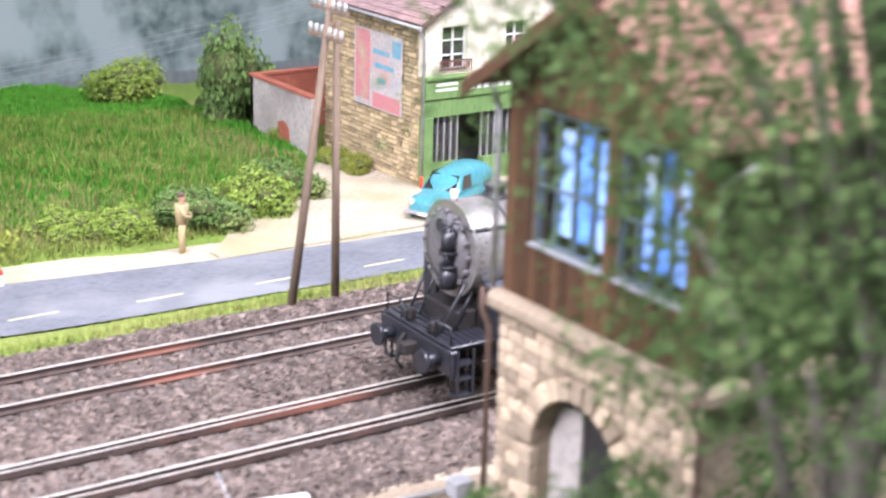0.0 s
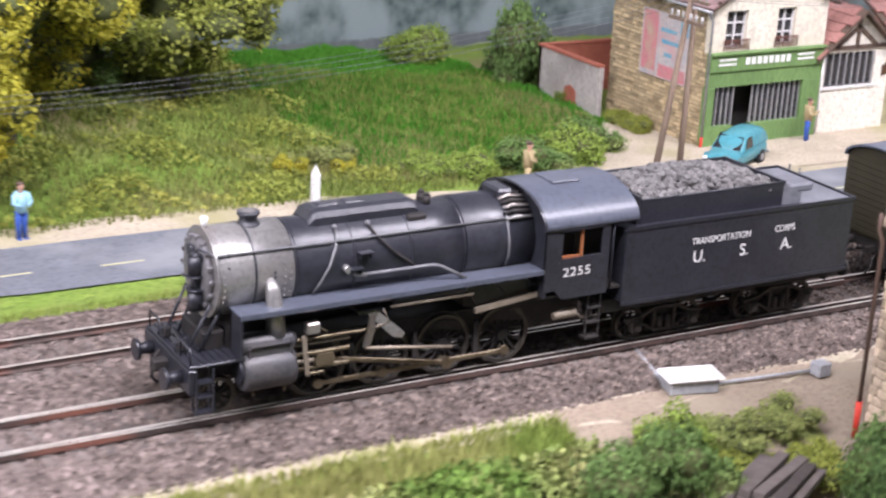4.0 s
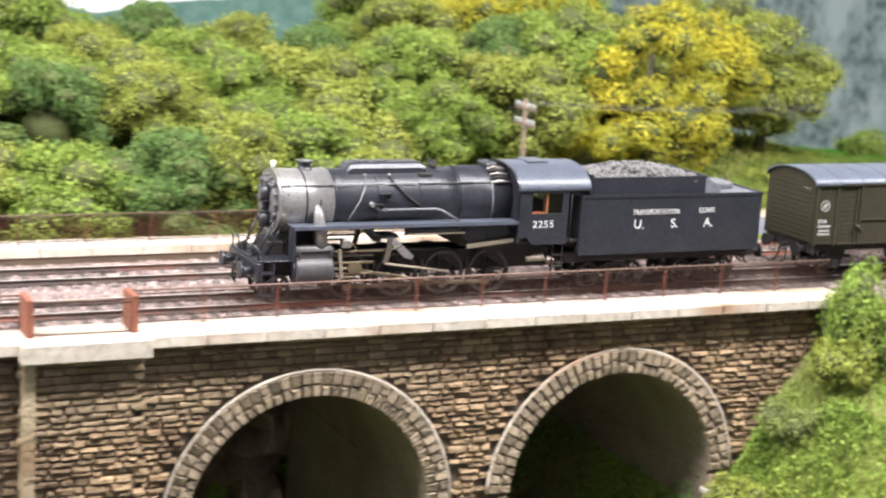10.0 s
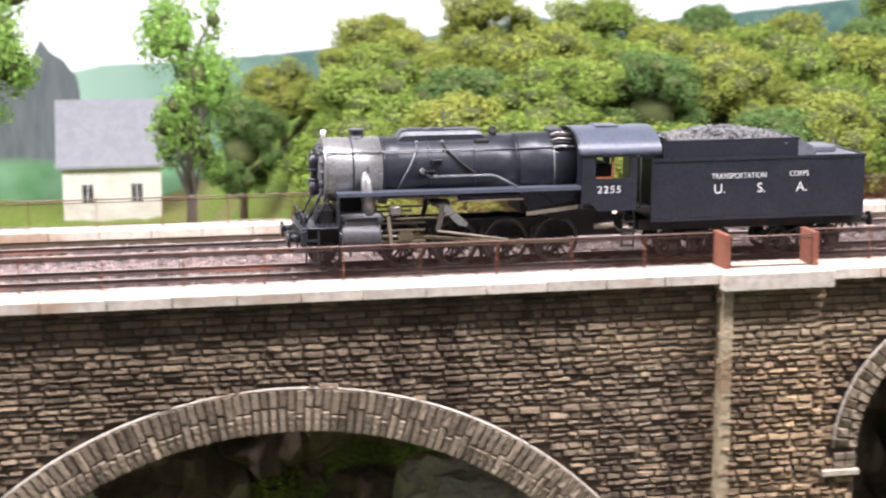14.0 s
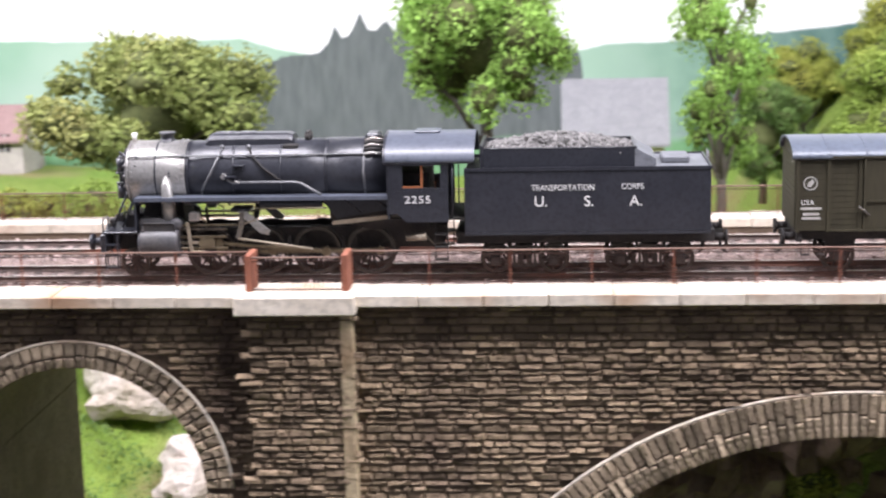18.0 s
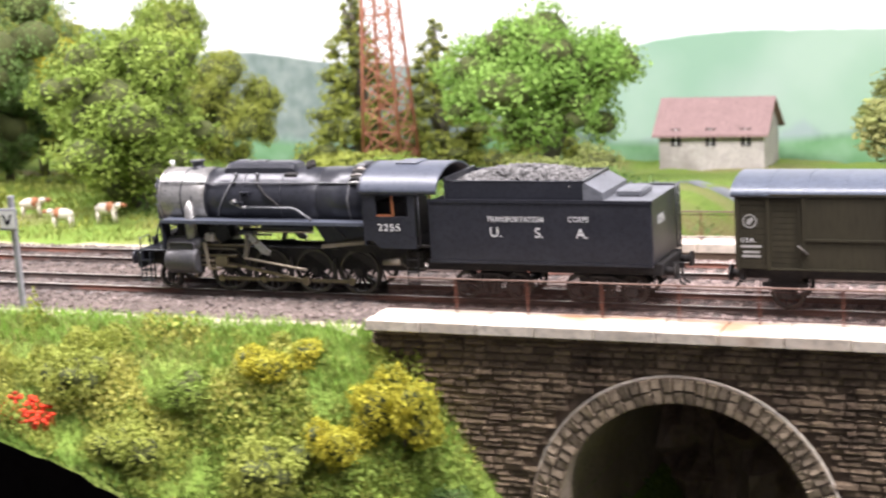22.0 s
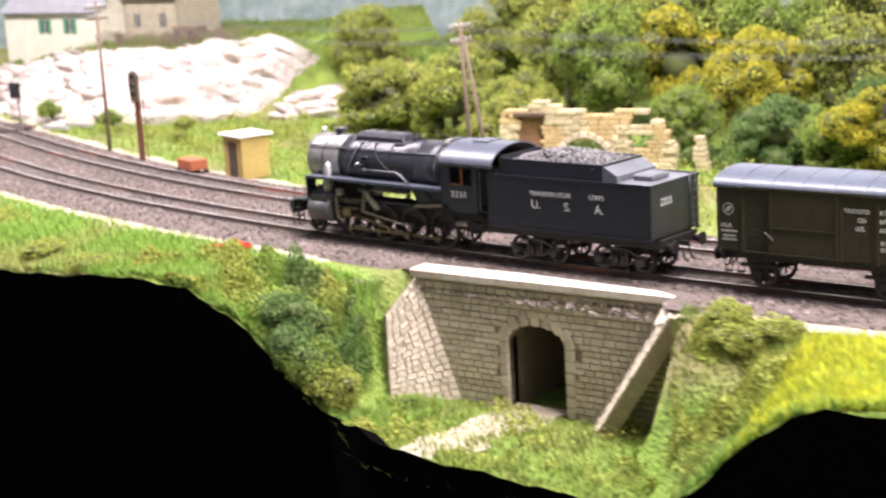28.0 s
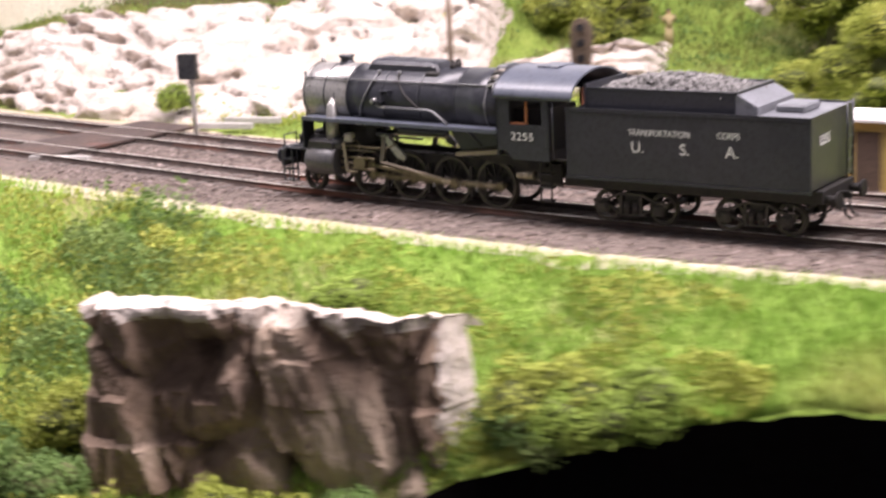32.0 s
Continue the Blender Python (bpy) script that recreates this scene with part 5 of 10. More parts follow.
    axles = [wheelset(e, p1, x, 0.715, 14, "driving_wheelset", True) for x in (3.6, 5.2, 6.8, 8.4)]
    lead = wheelset(e, p1, 1.28, 0.42, 10, "leading_wheelset")
    rods = []
    for s in (-1, 1):
        q = Mesh().box(3.6 - 5.2, 8.4 - 5.2, s * 0.99, s * 0.93, -0.06, 0.06, 0.015)
        for x in (3.6, 5.2, 6.8, 8.4):
            q.tube([(x - 5.2, s * 0.92, 0), (x - 5.2, s * 1.01, 0)], 0.12, 12)
        rods.append((part("coupling_rod", q, M["rod"], e, "oily steel coupling rod", local(5.2 - p1, 0, 0.715)), 5.2 - p1, 0.715, 0.0))
        q = Mesh().box(-3.2, 0.0, s * 1.09, s * 1.03, -0.055, 0.055, 0.015)
        for x in (0, -3.2):
            q.tube([(x, s * 1.02, 0), (x, s * 1.11, 0)], 0.14, 12)
        rods.append((part("main_rod", q, M["rod"], e, "oily steel main rod", local(6.8 - p1, 0, 0.715)), 6.8 - p1, 0.715, 3.2))
    TRAIN.append((e, 3.5, 9.0, axles + [lead], rods))


def bogie(veh, p1, x, r=0.42, span=0.85):
    """An arch-bar bogie: bowed bars, columns, springs and axle boxes, open between them."""
    b = part("bogie_bolster", Mesh().box(x - 0.22, x + 0.22, -0.94, 0.94, 0.42, 0.82, 0.03), M["loco_low"], veh, m=local(-p1, 0, 0))

    def bar(pts, s, th):
        me = Mesh()
        for (xa, za), (xb, zb) in zip(pts[:-1], pts[1:]):
            me.add([(x + u, s * y, z) for y in (1.03, 0.93) for u, z in ((xa, za), (xb, zb), (xb, zb + th), (xa, za + th))], [(0, 1, 2, 3), (7, 6, 5, 4), (0, 4, 5, 1), (1, 5, 6, 2), (2, 6, 7, 3), (3, 7, 4, 0)])
        return me

    for s in (-1, 1):
        part("arch_bar", bar([(-span - 0.3, 0.56), (-span + 0.1, 0.6), (-0.32, 0.8), (0.32, 0.8), (span - 0.1, 0.6), (span + 0.3, 0.56)], s, 0.07), M["bogie"], b)
        part("lower_bar", bar([(-span - 0.25, 0.5), (-span + 0.15, 0.46), (-0.3, 0.22), (0.3, 0.22), (span - 0.15, 0.46), (span + 0.25, 0.5)], s, 0.06), M["bogie"], b)
        for q in (-0.3, 0.3):
            part("column", Mesh().box(x + q - 0.04, x + q + 0.04, s * 1.03, s * 0.93, 0.24, 0.84), M["bogie"], b)
        for q in (-0.13, 0.13):
            part("spring", Mesh().tube([(x + q, s * 0.99, 0.28), (x + q, s * 0.99, 0.62)], 0.085, 10), M["bogie"], b)
        for q in (-span, span):
            ab = part("axle_box", Mesh().box(x + q - 0.16, x + q + 0.16, s * 1.1, s * 0.9, 0.28, 0.58, 0.04), M["bogie"], b)
            part("box_cover", Mesh().tube([(x + q, s * 1.1, 0.43), (x + q, s * 1.13, 0.43)], 0.1, 10), M["bogie"], ab)
    return [wheelset(veh, p1, x + q, r, 8) for q in (-span, span)]


def ends(veh, p1, x0, x1, material):
    """Buffers and couplings at both ends of a vehicle."""
    for x, s in ((x0, -1), (x1, 1)):
        for y in (-0.87, 0.87):
            bf = Mesh().tube([(x, y, 1.05), (x + s * 0.3, y, 1.05)], 0.12, 10)
            bf.tube([(x + s * 0.3, y, 1.05), (x + s * 0.38, y, 1.05)], 0.23, 16)
            part("buffer", bf, material, veh, m=local(-p1, 0, 0))
        cp = Mesh().box(min(x, x + s * 0.35), max(x, x + s * 0.35), -0.06, 0.06, 0.95, 1.12)
        cp.tube([(x + s * 0.2, 0.2, 0.95), (x + s * 0.28, 0.22, 0.55), (x + s * 0.45, 0.2, 0.45)], 0.035, 6)
        cp.tube([(x + s * 0.2, -0.2, 0.95), (x + s * 0.28, -0.22, 0.55), (x + s * 0.45, -0.2, 0.45)], 0.035, 6)
        part("coupling", cp, material, veh, m=local(-p1, 0, 0))


def tender():
    p1 = 12.7
    e = thing("tender", at(0, 0, 0), "black locomotive tender heaped with coal", "tender")
    off = local(-p1, 0, 0)

    def add(name, mesh, material, label=""):
        return part(name, mesh, material, e, label, off)

    x0, x1, zt, zb = 11.25, 18.3, 3.23, 1.33
    tank = Mesh().box(x0, x1, -1.5, 1.5, zb, zt - 0.08, 0.03)
    add("tank", tank, M["loco"], "black flat-sided water tank")
    lip = Mesh()
    for s in (-1, 1):
        lip.box(x0, x1, s * 1.52, s * 1.47, zt - 0.1, zt)
        lip.box(x0, x1, s * 1.53, s * 1.46, zb - 0.06, zb + 0.02)
    lip.box(x1 - 0.04, x1 + 0.02, -1.52, 1.52, zt - 0.1, zt)
    add("tank_edge", lip, M["loco"])
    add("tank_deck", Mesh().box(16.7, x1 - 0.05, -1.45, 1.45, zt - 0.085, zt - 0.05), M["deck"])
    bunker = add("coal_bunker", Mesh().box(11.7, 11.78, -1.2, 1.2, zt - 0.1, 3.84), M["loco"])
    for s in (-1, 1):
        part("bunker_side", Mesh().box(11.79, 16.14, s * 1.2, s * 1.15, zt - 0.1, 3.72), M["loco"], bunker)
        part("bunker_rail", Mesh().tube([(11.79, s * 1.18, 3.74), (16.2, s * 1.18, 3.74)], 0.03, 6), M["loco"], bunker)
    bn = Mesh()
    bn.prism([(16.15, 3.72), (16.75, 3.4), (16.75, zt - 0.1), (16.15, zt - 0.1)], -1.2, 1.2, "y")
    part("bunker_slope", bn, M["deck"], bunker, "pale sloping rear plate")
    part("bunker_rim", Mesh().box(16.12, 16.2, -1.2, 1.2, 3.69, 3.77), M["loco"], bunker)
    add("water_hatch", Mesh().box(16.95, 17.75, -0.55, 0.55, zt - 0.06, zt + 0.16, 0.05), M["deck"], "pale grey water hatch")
    rnd = random.Random(5)
    heap = Mesh()
    for _ in range(900):
        u, v = rnd.uniform(-1, 1), rnd.uniform(-1, 1)
        hz = 3.56 + 0.4 * (1 - u * u) * (1 - v * v * 0.7) + rnd.uniform(-0.05, 0.03)
        heap.box(-0.09, 0.09, -0.07, 0.07, -0.06, 0.06, 0.02, Matrix.Translation((14.0 + 2.2 * u, 1.1 * v, hz)) @ Euler((rnd.random() * 6, rnd.random() * 6, rnd.random() * 6)).to_matrix().to_4x4() @ Matrix.Scale(rnd.uniform(0.6, 1.3), 4))
    heap.prism([(11.8, 3.5), (16.15, 3.5), (15.6, 3.75), (14.6, 3.84), (13.4, 3.84), (12.4, 3.75)], -0.75, 0.75, "y")
    tagged(add("coal", heap, M["coal"], "heap of grey-black coal"), kind="stuff")
    add("tender_frame", Mesh().box(x0 - 0.3, x1 + 0.15, -1.1, 1.1, 0.95, 1.3, 0.02), M["loco_low"])
    la = Mesh()
    for y in (0.75, 1.15):
        la.tube([(x1 + 0.1, y, 1.3), (x1 + 0.1, y, 3.35)], 0.025, 6)
    for z in np.arange(1.5, 3.3, 0.3):
        la.tube([(x1 + 0.1, 0.75, z), (x1 + 0.1, 1.15, z)], 0.02, 6)
    add("ladder", la, M["loco"])
    letters("TRANSPORTATION", 0.24, 13.18, -1.512, 2.56, e, p1, "inscription", "white painted lettering", wide=0.86)
    letters("CORPS", 0.24, 15.75, -1.512, 2.58, e, p1, "inscription", "white painted lettering", wide=0.86)
    for t, x in (("U.", 13.25), ("S.", 14.68), ("A.", 15.98)):
        letters(t, 0.43, x, -1.512, 2.1, e, p1, "inscription", "white painted initial")
    letters("2255", 0.36, x1 + 0.012, -0.95, 2.45, e, p1, "rear_number", "white painted running number", rz=90)
    ends(e, p1, x1 + 0.15, x1 + 0.15, M["loco_low"])
    w = bogie(e, p1, 12.95) + bogie(e, p1, 16.6)
    TRAIN.append((e, 12.7, 17.0, w, []))


def wagon_running_gear(e, p1, xs, x0, x1):
    fr = Mesh()
    for s in (-1, 1):
        fr.box(x0 + 0.1, x1 - 0.1, s * 1.12, s * 1.02, 1.0, 1.26)
        for x in xs:
            fr.prism([(x - 0.5, 1.05), (x - 0.22, 0.35), (x + 0.22, 0.35), (x + 0.5, 1.05)], s * 1.06, s * 1.0, "y")
            fr.box(x - 0.16, x + 0.16, s * 1.14, s * 0.96, 0.36, 0.66, 0.03)
            fr.box(x - 0.65, x + 0.65, s * 1.1, s * 1.0, 0.72, 0.84)
    fr.box(x0 + 0.05, x0 + 0.2, -1.3, 1.3, 0.95, 1.3)
    fr.box(x1 - 0.2, x1 - 0.05, -1.3, 1.3, 0.95, 1.3)
    part("underframe", fr, M["loco_low"], e, m=local(-p1, 0, 0))
    for s in (-1, 1):
        for x in (x0 + 0.3, x0 + 0.75, x1 - 0.3):
            sp = Mesh()
            sp.box(x - 0.12, x + 0.12, s * 1.3, s * 1.15, 0.55, 0.59)
            sp.tube([(x - 0.12, s * 1.22, 0.57), (x - 0.12, s * 1.22, 1.0)], 0.015, 5)
            sp.tube([(x + 0.12, s * 1.22, 0.57), (x + 0.12, s * 1.22, 1.0)], 0.015, 5)
            part("step_iron", sp, M["loco_low"], e, m=local(-p1, 0, 0))
    return [wheelset(e, p1, x, 0.48, 8) for x in xs]


def boxcar():
    p1 = 21.4
    x0, x1 = 20.7, 27.8
    e = thing("covered_wagon", at(0, 0, 0), "olive drab covered goods wagon with a grey-blue roof", "wagon")
    off = local(-p1, 0, 0)

    def add(name, mesh, material, label=""):
        return part(name, mesh, material, e, label, off)

    y = 1.36
    body = Mesh()
    gable = [(-y, 1.28), (y, 1.28), (y, 3.42)] + [(y * math.cos(a), 3.42 + 0.4 * math.sin(a)) for a in np.linspace(0.25, math.pi - 0.25, 9)] + [(-y, 3.42)]
    body.prism(gable, x0, x1, "x")
    add("body", body, M["olive"], "olive brown body")
    for s in (-1, 1):
        k = 0
        for z in np.arange(1.3, 3.4, 0.165):
            for a, b in ((x0 + 0.02, 22.55), (24.95, x1 - 0.02)):
                add("plank", Mesh().box(a, b, s * (y + 0.018), s * (y - 0.01), z, z + 0.152), M["olive"])
        for x in (x0 + 0.05, 21.62, 22.5, 25.0, 26.2, x1 - 0.05):
            add("stanchion", Mesh().box(x - 0.05, x + 0.05, s * (y + 0.06), s * y, 1.25, 3.4), M["olive"])
        dr = Mesh().box(22.58, 24.92, s * (y + 0.075), s * (y + 0.02), 1.35, 3.37)
        door = add("sliding_door", dr, M["olive"], "olive sliding door with its rail")
        for a, b, c, d in ((22.67, 24.83, 2.12, 2.18), (21.7, 24.97, 1.28, 1.34), (21.7, 26.2, 3.38, 3.44)):
            part("door_rail", Mesh().box(a, b, s * (y + 0.115), s * (y + 0.07), c, d), M["olive"], door)
        for a in (22.58, 24.84):
            part("door_stile", Mesh().box(a, a + 0.08, s * (y + 0.1), s * (y + 0.07), 1.36, 3.36), M["olive"], door)
        part("door_handle", Mesh().tube([(22.45, s * (y + 0.13), 2.0), (22.75, s * (y + 0.13), 1.75)], 0.03, 6), M["rod_dark"], door)
    roof = Mesh()
    arc = [((y + 0.1) * math.cos(a), 3.39 + 0.47 * math.sin(a)) for a in np.linspace(0, math.pi, 15)]
    roof.prism(arc + [(q * 0.96, z - 0.05) for q, z in arc][::-1], x0 - 0.12, x1 + 0.12, "x", True)
    rf = add("roof", roof, M["roof_grey"], "arched grey-blue roof")
    for x in np.arange(x0 + 0.9, x1, 1.05):
        part("roof_rib", Mesh().prism([(q * 1.006, z + 0.012) for q, z in arc] + [(q * 0.98, z - 0.02) for q, z in arc][::-1], x - 0.03, x + 0.03, "x"), M["roof_grey"], rf)
    n = 24
    em = Mesh()
    for ra, rb in ((0.2, 0.165),):
        o, q = ring(21.1, 2.66, ra, n), ring(21.1, 2.66, rb, n)
        em.add([(u, d, w) for d in (-y - 0.034, -y - 0.02) for u, w in o + q], [(k, (k + 1) % n, n + (k + 1) % n, n + k) for k in range(n)] + [(2 * n + k, 3 * n + k, 3 * n + (k + 1) % n, 2 * n + (k + 1) % n) for k in range(n)])
    emb = add("emblem", em, M["letter_dim"], "white ring emblem")
    part("emblem_mark", Mesh().prism([(21.0, 2.58), (21.1, 2.55), (21.21, 2.7), (21.16, 2.78), (21.04, 2.7)], -y - 0.034, -y - 0.02, "y"), M["letter_dim"], emb)
    letters("U.S.A.", 0.19, 20.84, -y - 0.03, 2.05, e, p1, "inscription", "small white lettering", wide=0.85)
    for z, a, b in ((1.9, 20.82, 21.42), (1.74, 20.9, 21.36), (1.62, 20.86, 21.4)):
        add("inscription_bar", Mesh().box(a, b, -y - 0.03, -y - 0.02, z, z + 0.07), M["letter_dim"])
    for text, x, z in (("TRANSPO", 25.1, 2.82), ("RTATION", 26.27, 2.82), ("CO", 25.55, 2.55), ("RPS", 26.27, 2.55), ("U.S.", 25.5, 2.28), ("ARMY", 26.27, 2.28)):
        letters(text, 0.2, x, -y - 0.03, z, e, p1, "inscription", "white lettering", wide=0.95)
    for z, a, b in ((1.88, 26.3, 26.42), (1.88, 26.46, 26.58), (1.88, 26.62, 26.74), (1.68, 26.3, 26.42), (1.68, 26.46, 26.74)):
        add("inscription_bar", Mesh().box(a, b, -y - 0.03, -y - 0.02, z, z + 0.13), M["letter_dim"])
    for x in (x0 - 0.03, x1 + 0.012):
        for z, a, b in ((3.2, -1.05, -0.62), (3.1, -1.05, -0.5)):
            add("label_bar", Mesh().box(x, x + 0.018, a, b, z, z + 0.07), M["letter"], "white stencil line")
    for x in (x0 - 0.02, x1 + 0.02):
        for z in np.arange(1.35, 3.35, 0.17):
            add("end_plank", Mesh().box(x - 0.015, x + 0.015, -y + 0.03, y - 0.03, z, z + 0.155), M["olive"])
    ends(e, p1, x0 + 0.05, x1 - 0.05, M["loco_low"])
    w = wagon_running_gear(e, p1, (22.0, 26.3), x0, x1)
    TRAIN.append((e, 21.4, 26.4, w, []))


def open_wagon():
    p1 = 30.6
    x0, x1 = 28.95, 36.95
    e = thing("open_wagon", at(0, 0, 0), "olive drab open goods wagon with low sides", "wagon")
    off = local(-p1, 0, 0)
    part("floor", Mesh().box(x0, x1, -1.36, 1.36, 1.25, 1.33), M["olive"], e, m=off)
    for s in (-1, 1):
        for z in np.arange(1.35, 2.4, 0.21):
            part("plank", Mesh().box(x0, x1, s * 1.38, s * 1.32, z, z + 0.195), M["olive"], e, m=off)
        for x in np.arange(x0 + 0.1, x1, 1.3):
            part("stanchion", Mesh().box(x - 0.05, x + 0.05, s * 1.43, s * 1.37, 1.25, 2.42), M["olive"], e, m=off)
    for x in (x0 + 0.03, x1 - 0.03):
        part("end_board", Mesh().box(x - 0.03, x + 0.03, -1.36, 1.36, 1.3, 2.42), M["olive"], e, m=off)
    ends(e, p1, x0 + 0.05, x1 - 0.05, M["loco_low"])
    w = wagon_running_gear(e, p1, (30.6, 35.4), x0, x1)
    TRAIN.append((e, 30.6, 35.4, w, []))


engine()
tender()
boxcar()
open_wagon()

# ---- plants ----
def leaf_mat(name, a, b, c):
    m = mat(name, a, b, 0.8, 0.75, third=c, island=True, fine=5, spec=0.15, vary=(0.7, 1.2))
    # thin leaves let some light through
    nt = m.node_tree
    body, out = nt.nodes["Principled BSDF"], nt.nodes["Material Output"]
    glow = nt.nodes.new("ShaderNodeBsdfTranslucent")
    nt.links.new(body.inputs["Base Color"].links[0].from_socket, glow.inputs["Color"])
    both = nt.nodes.new("ShaderNodeMixShader")
    both.inputs[0].default_value = 0.32
    nt.links.new(body.outputs[0], both.inputs[1])
    nt.links.new(glow.outputs[0], both.inputs[2])
    nt.links.new(both.outputs[0], out.inputs["Surface"])
    return m


M["leaf_green"] = leaf_mat("leaf_green", (0.252, 0.361, 0.067), (0.311, 0.403, 0.084), (0.370, 0.420, 0.092))
M["leaf_olive"] = leaf_mat("leaf_olive", (0.377, 0.410, 0.082), (0.303, 0.361, 0.074), (0.451, 0.443, 0.107))
M["leaf_yellow"] = leaf_mat("leaf_yellow", (0.558, 0.495, 0.045), (0.396, 0.414, 0.063), (0.612, 0.504, 0.036))
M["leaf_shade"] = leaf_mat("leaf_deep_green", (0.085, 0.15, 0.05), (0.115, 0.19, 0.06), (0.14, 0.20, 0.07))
M["leaf_dark"] = leaf_mat("leaf_dark", (0.15, 0.25, 0.075), (0.20, 0.30, 0.09), (0.23, 0.29, 0.09))
M["leaf_fresh"] = leaf_mat("leaf_fresh", (0.29, 0.48, 0.10), (0.35, 0.53, 0.13), (0.24, 0.43, 0.08))
M["leaf_pale"] = leaf_mat("leaf_pale", (0.33, 0.36, 0.12), (0.24, 0.31, 0.09), (0.40, 0.38, 0.15))
# shade inside the crowns, put into a dark colour on solid lumps
M["crown_core"] = mat("crown_inner_shade", (0.085, 0.10, 0.035), (0.105, 0.115, 0.04), 1.5, 0.95)
M["bark"] = mat("bark", (0.19, 0.17, 0.14), (0.12, 0.105, 0.085), 3, 0.95, bump=0.05, stretch=(1, 1, 0.3))
M["blade"] = mat("grass_blades", (0.198, 0.288, 0.054), (0.306, 0.324, 0.090), 0.5, 0.9, third=(0.297, 0.297, 0.099), island=True, fine=3, spec=0.1, vary=(0.7, 1.2))
M["blade_fresh"] = mat("fresh_grass_blades", (0.283, 0.480, 0.080), (0.360, 0.514, 0.121), 0.4, 0.9, third=(0.393, 0.423, 0.131), island=True, fine=3, spec=0.1, vary=(0.7, 1.2))
M["blade_hill"] = mat("hillside_grass_blades", (0.148, 0.211, 0.039), (0.211, 0.226, 0.062), 0.4, 0.9, third=(0.218, 0.203, 0.078), island=True, fine=3, spec=0.1, vary=(0.7, 1.2))
M["blade_field"] = mat("young_crop_blades", (0.057, 0.201, 0.017), (0.088, 0.248, 0.026), 0.25, 0.9, island=True, fine=3, spec=0.1, vary=(0.85, 1.12))
M["rape"] = mat("rapeseed_flowers", (0.86, 0.82, 0.07), (0.74, 0.78, 0.08), 0.5, 0.9, island=True, fine=4, spec=0.1, vary=(0.75, 1.15))
M["crop"] = mat("crop_leaves", (0.13, 0.23, 0.04), (0.23, 0.29, 0.08), 0.7, 0.8, third=(0.36, 0.34, 0.14), island=True, fine=4, spec=0.15)
M["poppy"] = mat("poppy_red", (0.75, 0.07, 0.02), (0.6, 0.05, 0.015), 2, 0.8, island=True)


def raw(name, v, f, material):
    me = bpy.data.meshes.new(name)
    me.from_pydata(v, [], f)
    me.materials.append(material)
    me.update()
    return me


def leaves(blobs, n, size, seed, flat=0.25):
    """Small leaf pieces set thickly round clumps, each clump broken into puffs. blobs: rows of x, y, z, radius."""
    r = np.random.RandomState(seed)
    blobs = np.array(blobs, float)
    m = 6
    d = r.normal(size=(len(blobs), m, 3)) + (0, 0, 0.35)
    d /= np.linalg.norm(d, axis=2, keepdims=True)
    rad = blobs[:, None, 3:4]
    puffs = np.concatenate([blobs[:, None, :3] + d * rad * r.uniform(0.55, 0.95, (len(blobs), m, 1)), rad * r.uniform(0.34, 0.56, (len(blobs), m, 1))], 2).reshape(-1, 4)
    blobs = np.concatenate([blobs, puffs])
    w = blobs[:, 3] ** 2
    w[-len(puffs):] *= 1.3
    k = r.choice(len(blobs), n, p=w / w.sum())
    d = r.normal(size=(n, 3))
    d /= np.linalg.norm(d, axis=1, keepdims=True)
    out = blobs[k, 3:4] * (0.72 + 0.42 * r.rand(n, 1))
    c = blobs[k, :3] + d * out * (1, 1, 0.9)
    nrm = d + r.normal(size=(n, 3)) * 0.6 + (0, 0, flat)
    nrm /= np.linalg.norm(nrm, axis=1, keepdims=True)
    u = np.cross(nrm, r.normal(size=(n, 3)))
    u /= np.linalg.norm(u, axis=1, keepdims=True) + 1e-9
    v = np.cross(nrm, u)
    s = size * (0.55 + 0.9 * r.rand(n, 1))
    q = np.stack([c - u * s, c + v * s * 0.55, c + u * s, c - v * s * 0.55], 1).reshape(-1, 3)
    return q.tolist(), [(4 * i, 4 * i + 1, 4 * i + 2, 4 * i + 3) for i in range(n)]


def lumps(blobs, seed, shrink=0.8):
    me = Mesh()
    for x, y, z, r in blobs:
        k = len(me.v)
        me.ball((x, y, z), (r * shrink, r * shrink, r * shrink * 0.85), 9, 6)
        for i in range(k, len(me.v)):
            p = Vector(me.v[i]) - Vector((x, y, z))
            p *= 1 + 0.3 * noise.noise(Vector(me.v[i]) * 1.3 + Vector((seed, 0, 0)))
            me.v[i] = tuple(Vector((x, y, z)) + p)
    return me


def crown_blobs(h, w, seed, low=0.25, count=16, dome=1.0):
    """Clumps of a tree h high and w wide, with an uneven outline."""
    rnd = random.Random(seed)
    out = []
    for i in range(count):
        t = (i + 0.5) / count
        a = i * 2.4 + rnd.uniform(-0.5, 0.5)
        if dome <= 0:
            r = w * 0.13 * (1.08 - t) + 0.12
            rr, z = w / 2 * (1.05 - t) * rnd.uniform(0.4, 0.86), h * (low + (1 - low) * 0.9 * t) - r * 0.3
        else:
            # boughs end at uneven reach all over a rounded head
            up = rnd.uniform(-0.95, 1.0)
            wide = math.sqrt(max(0.0, 1 - up * up))
            reach = rnd.uniform(0.5, 1.0) if i % 3 else rnd.uniform(0.8, 1.08)
            r = w * rnd.uniform(0.09, 0.185)
            rr = max(0.0, (w / 2 - r * 0.7) * wide * reach)
            z = h * (low + 1) / 2 + (h * (1 - low) / 2 - r * 0.7) * up * (0.75 + 0.25 * reach)
        out.append((rr * math.cos(a), rr * math.sin(a), z, r))
    return out


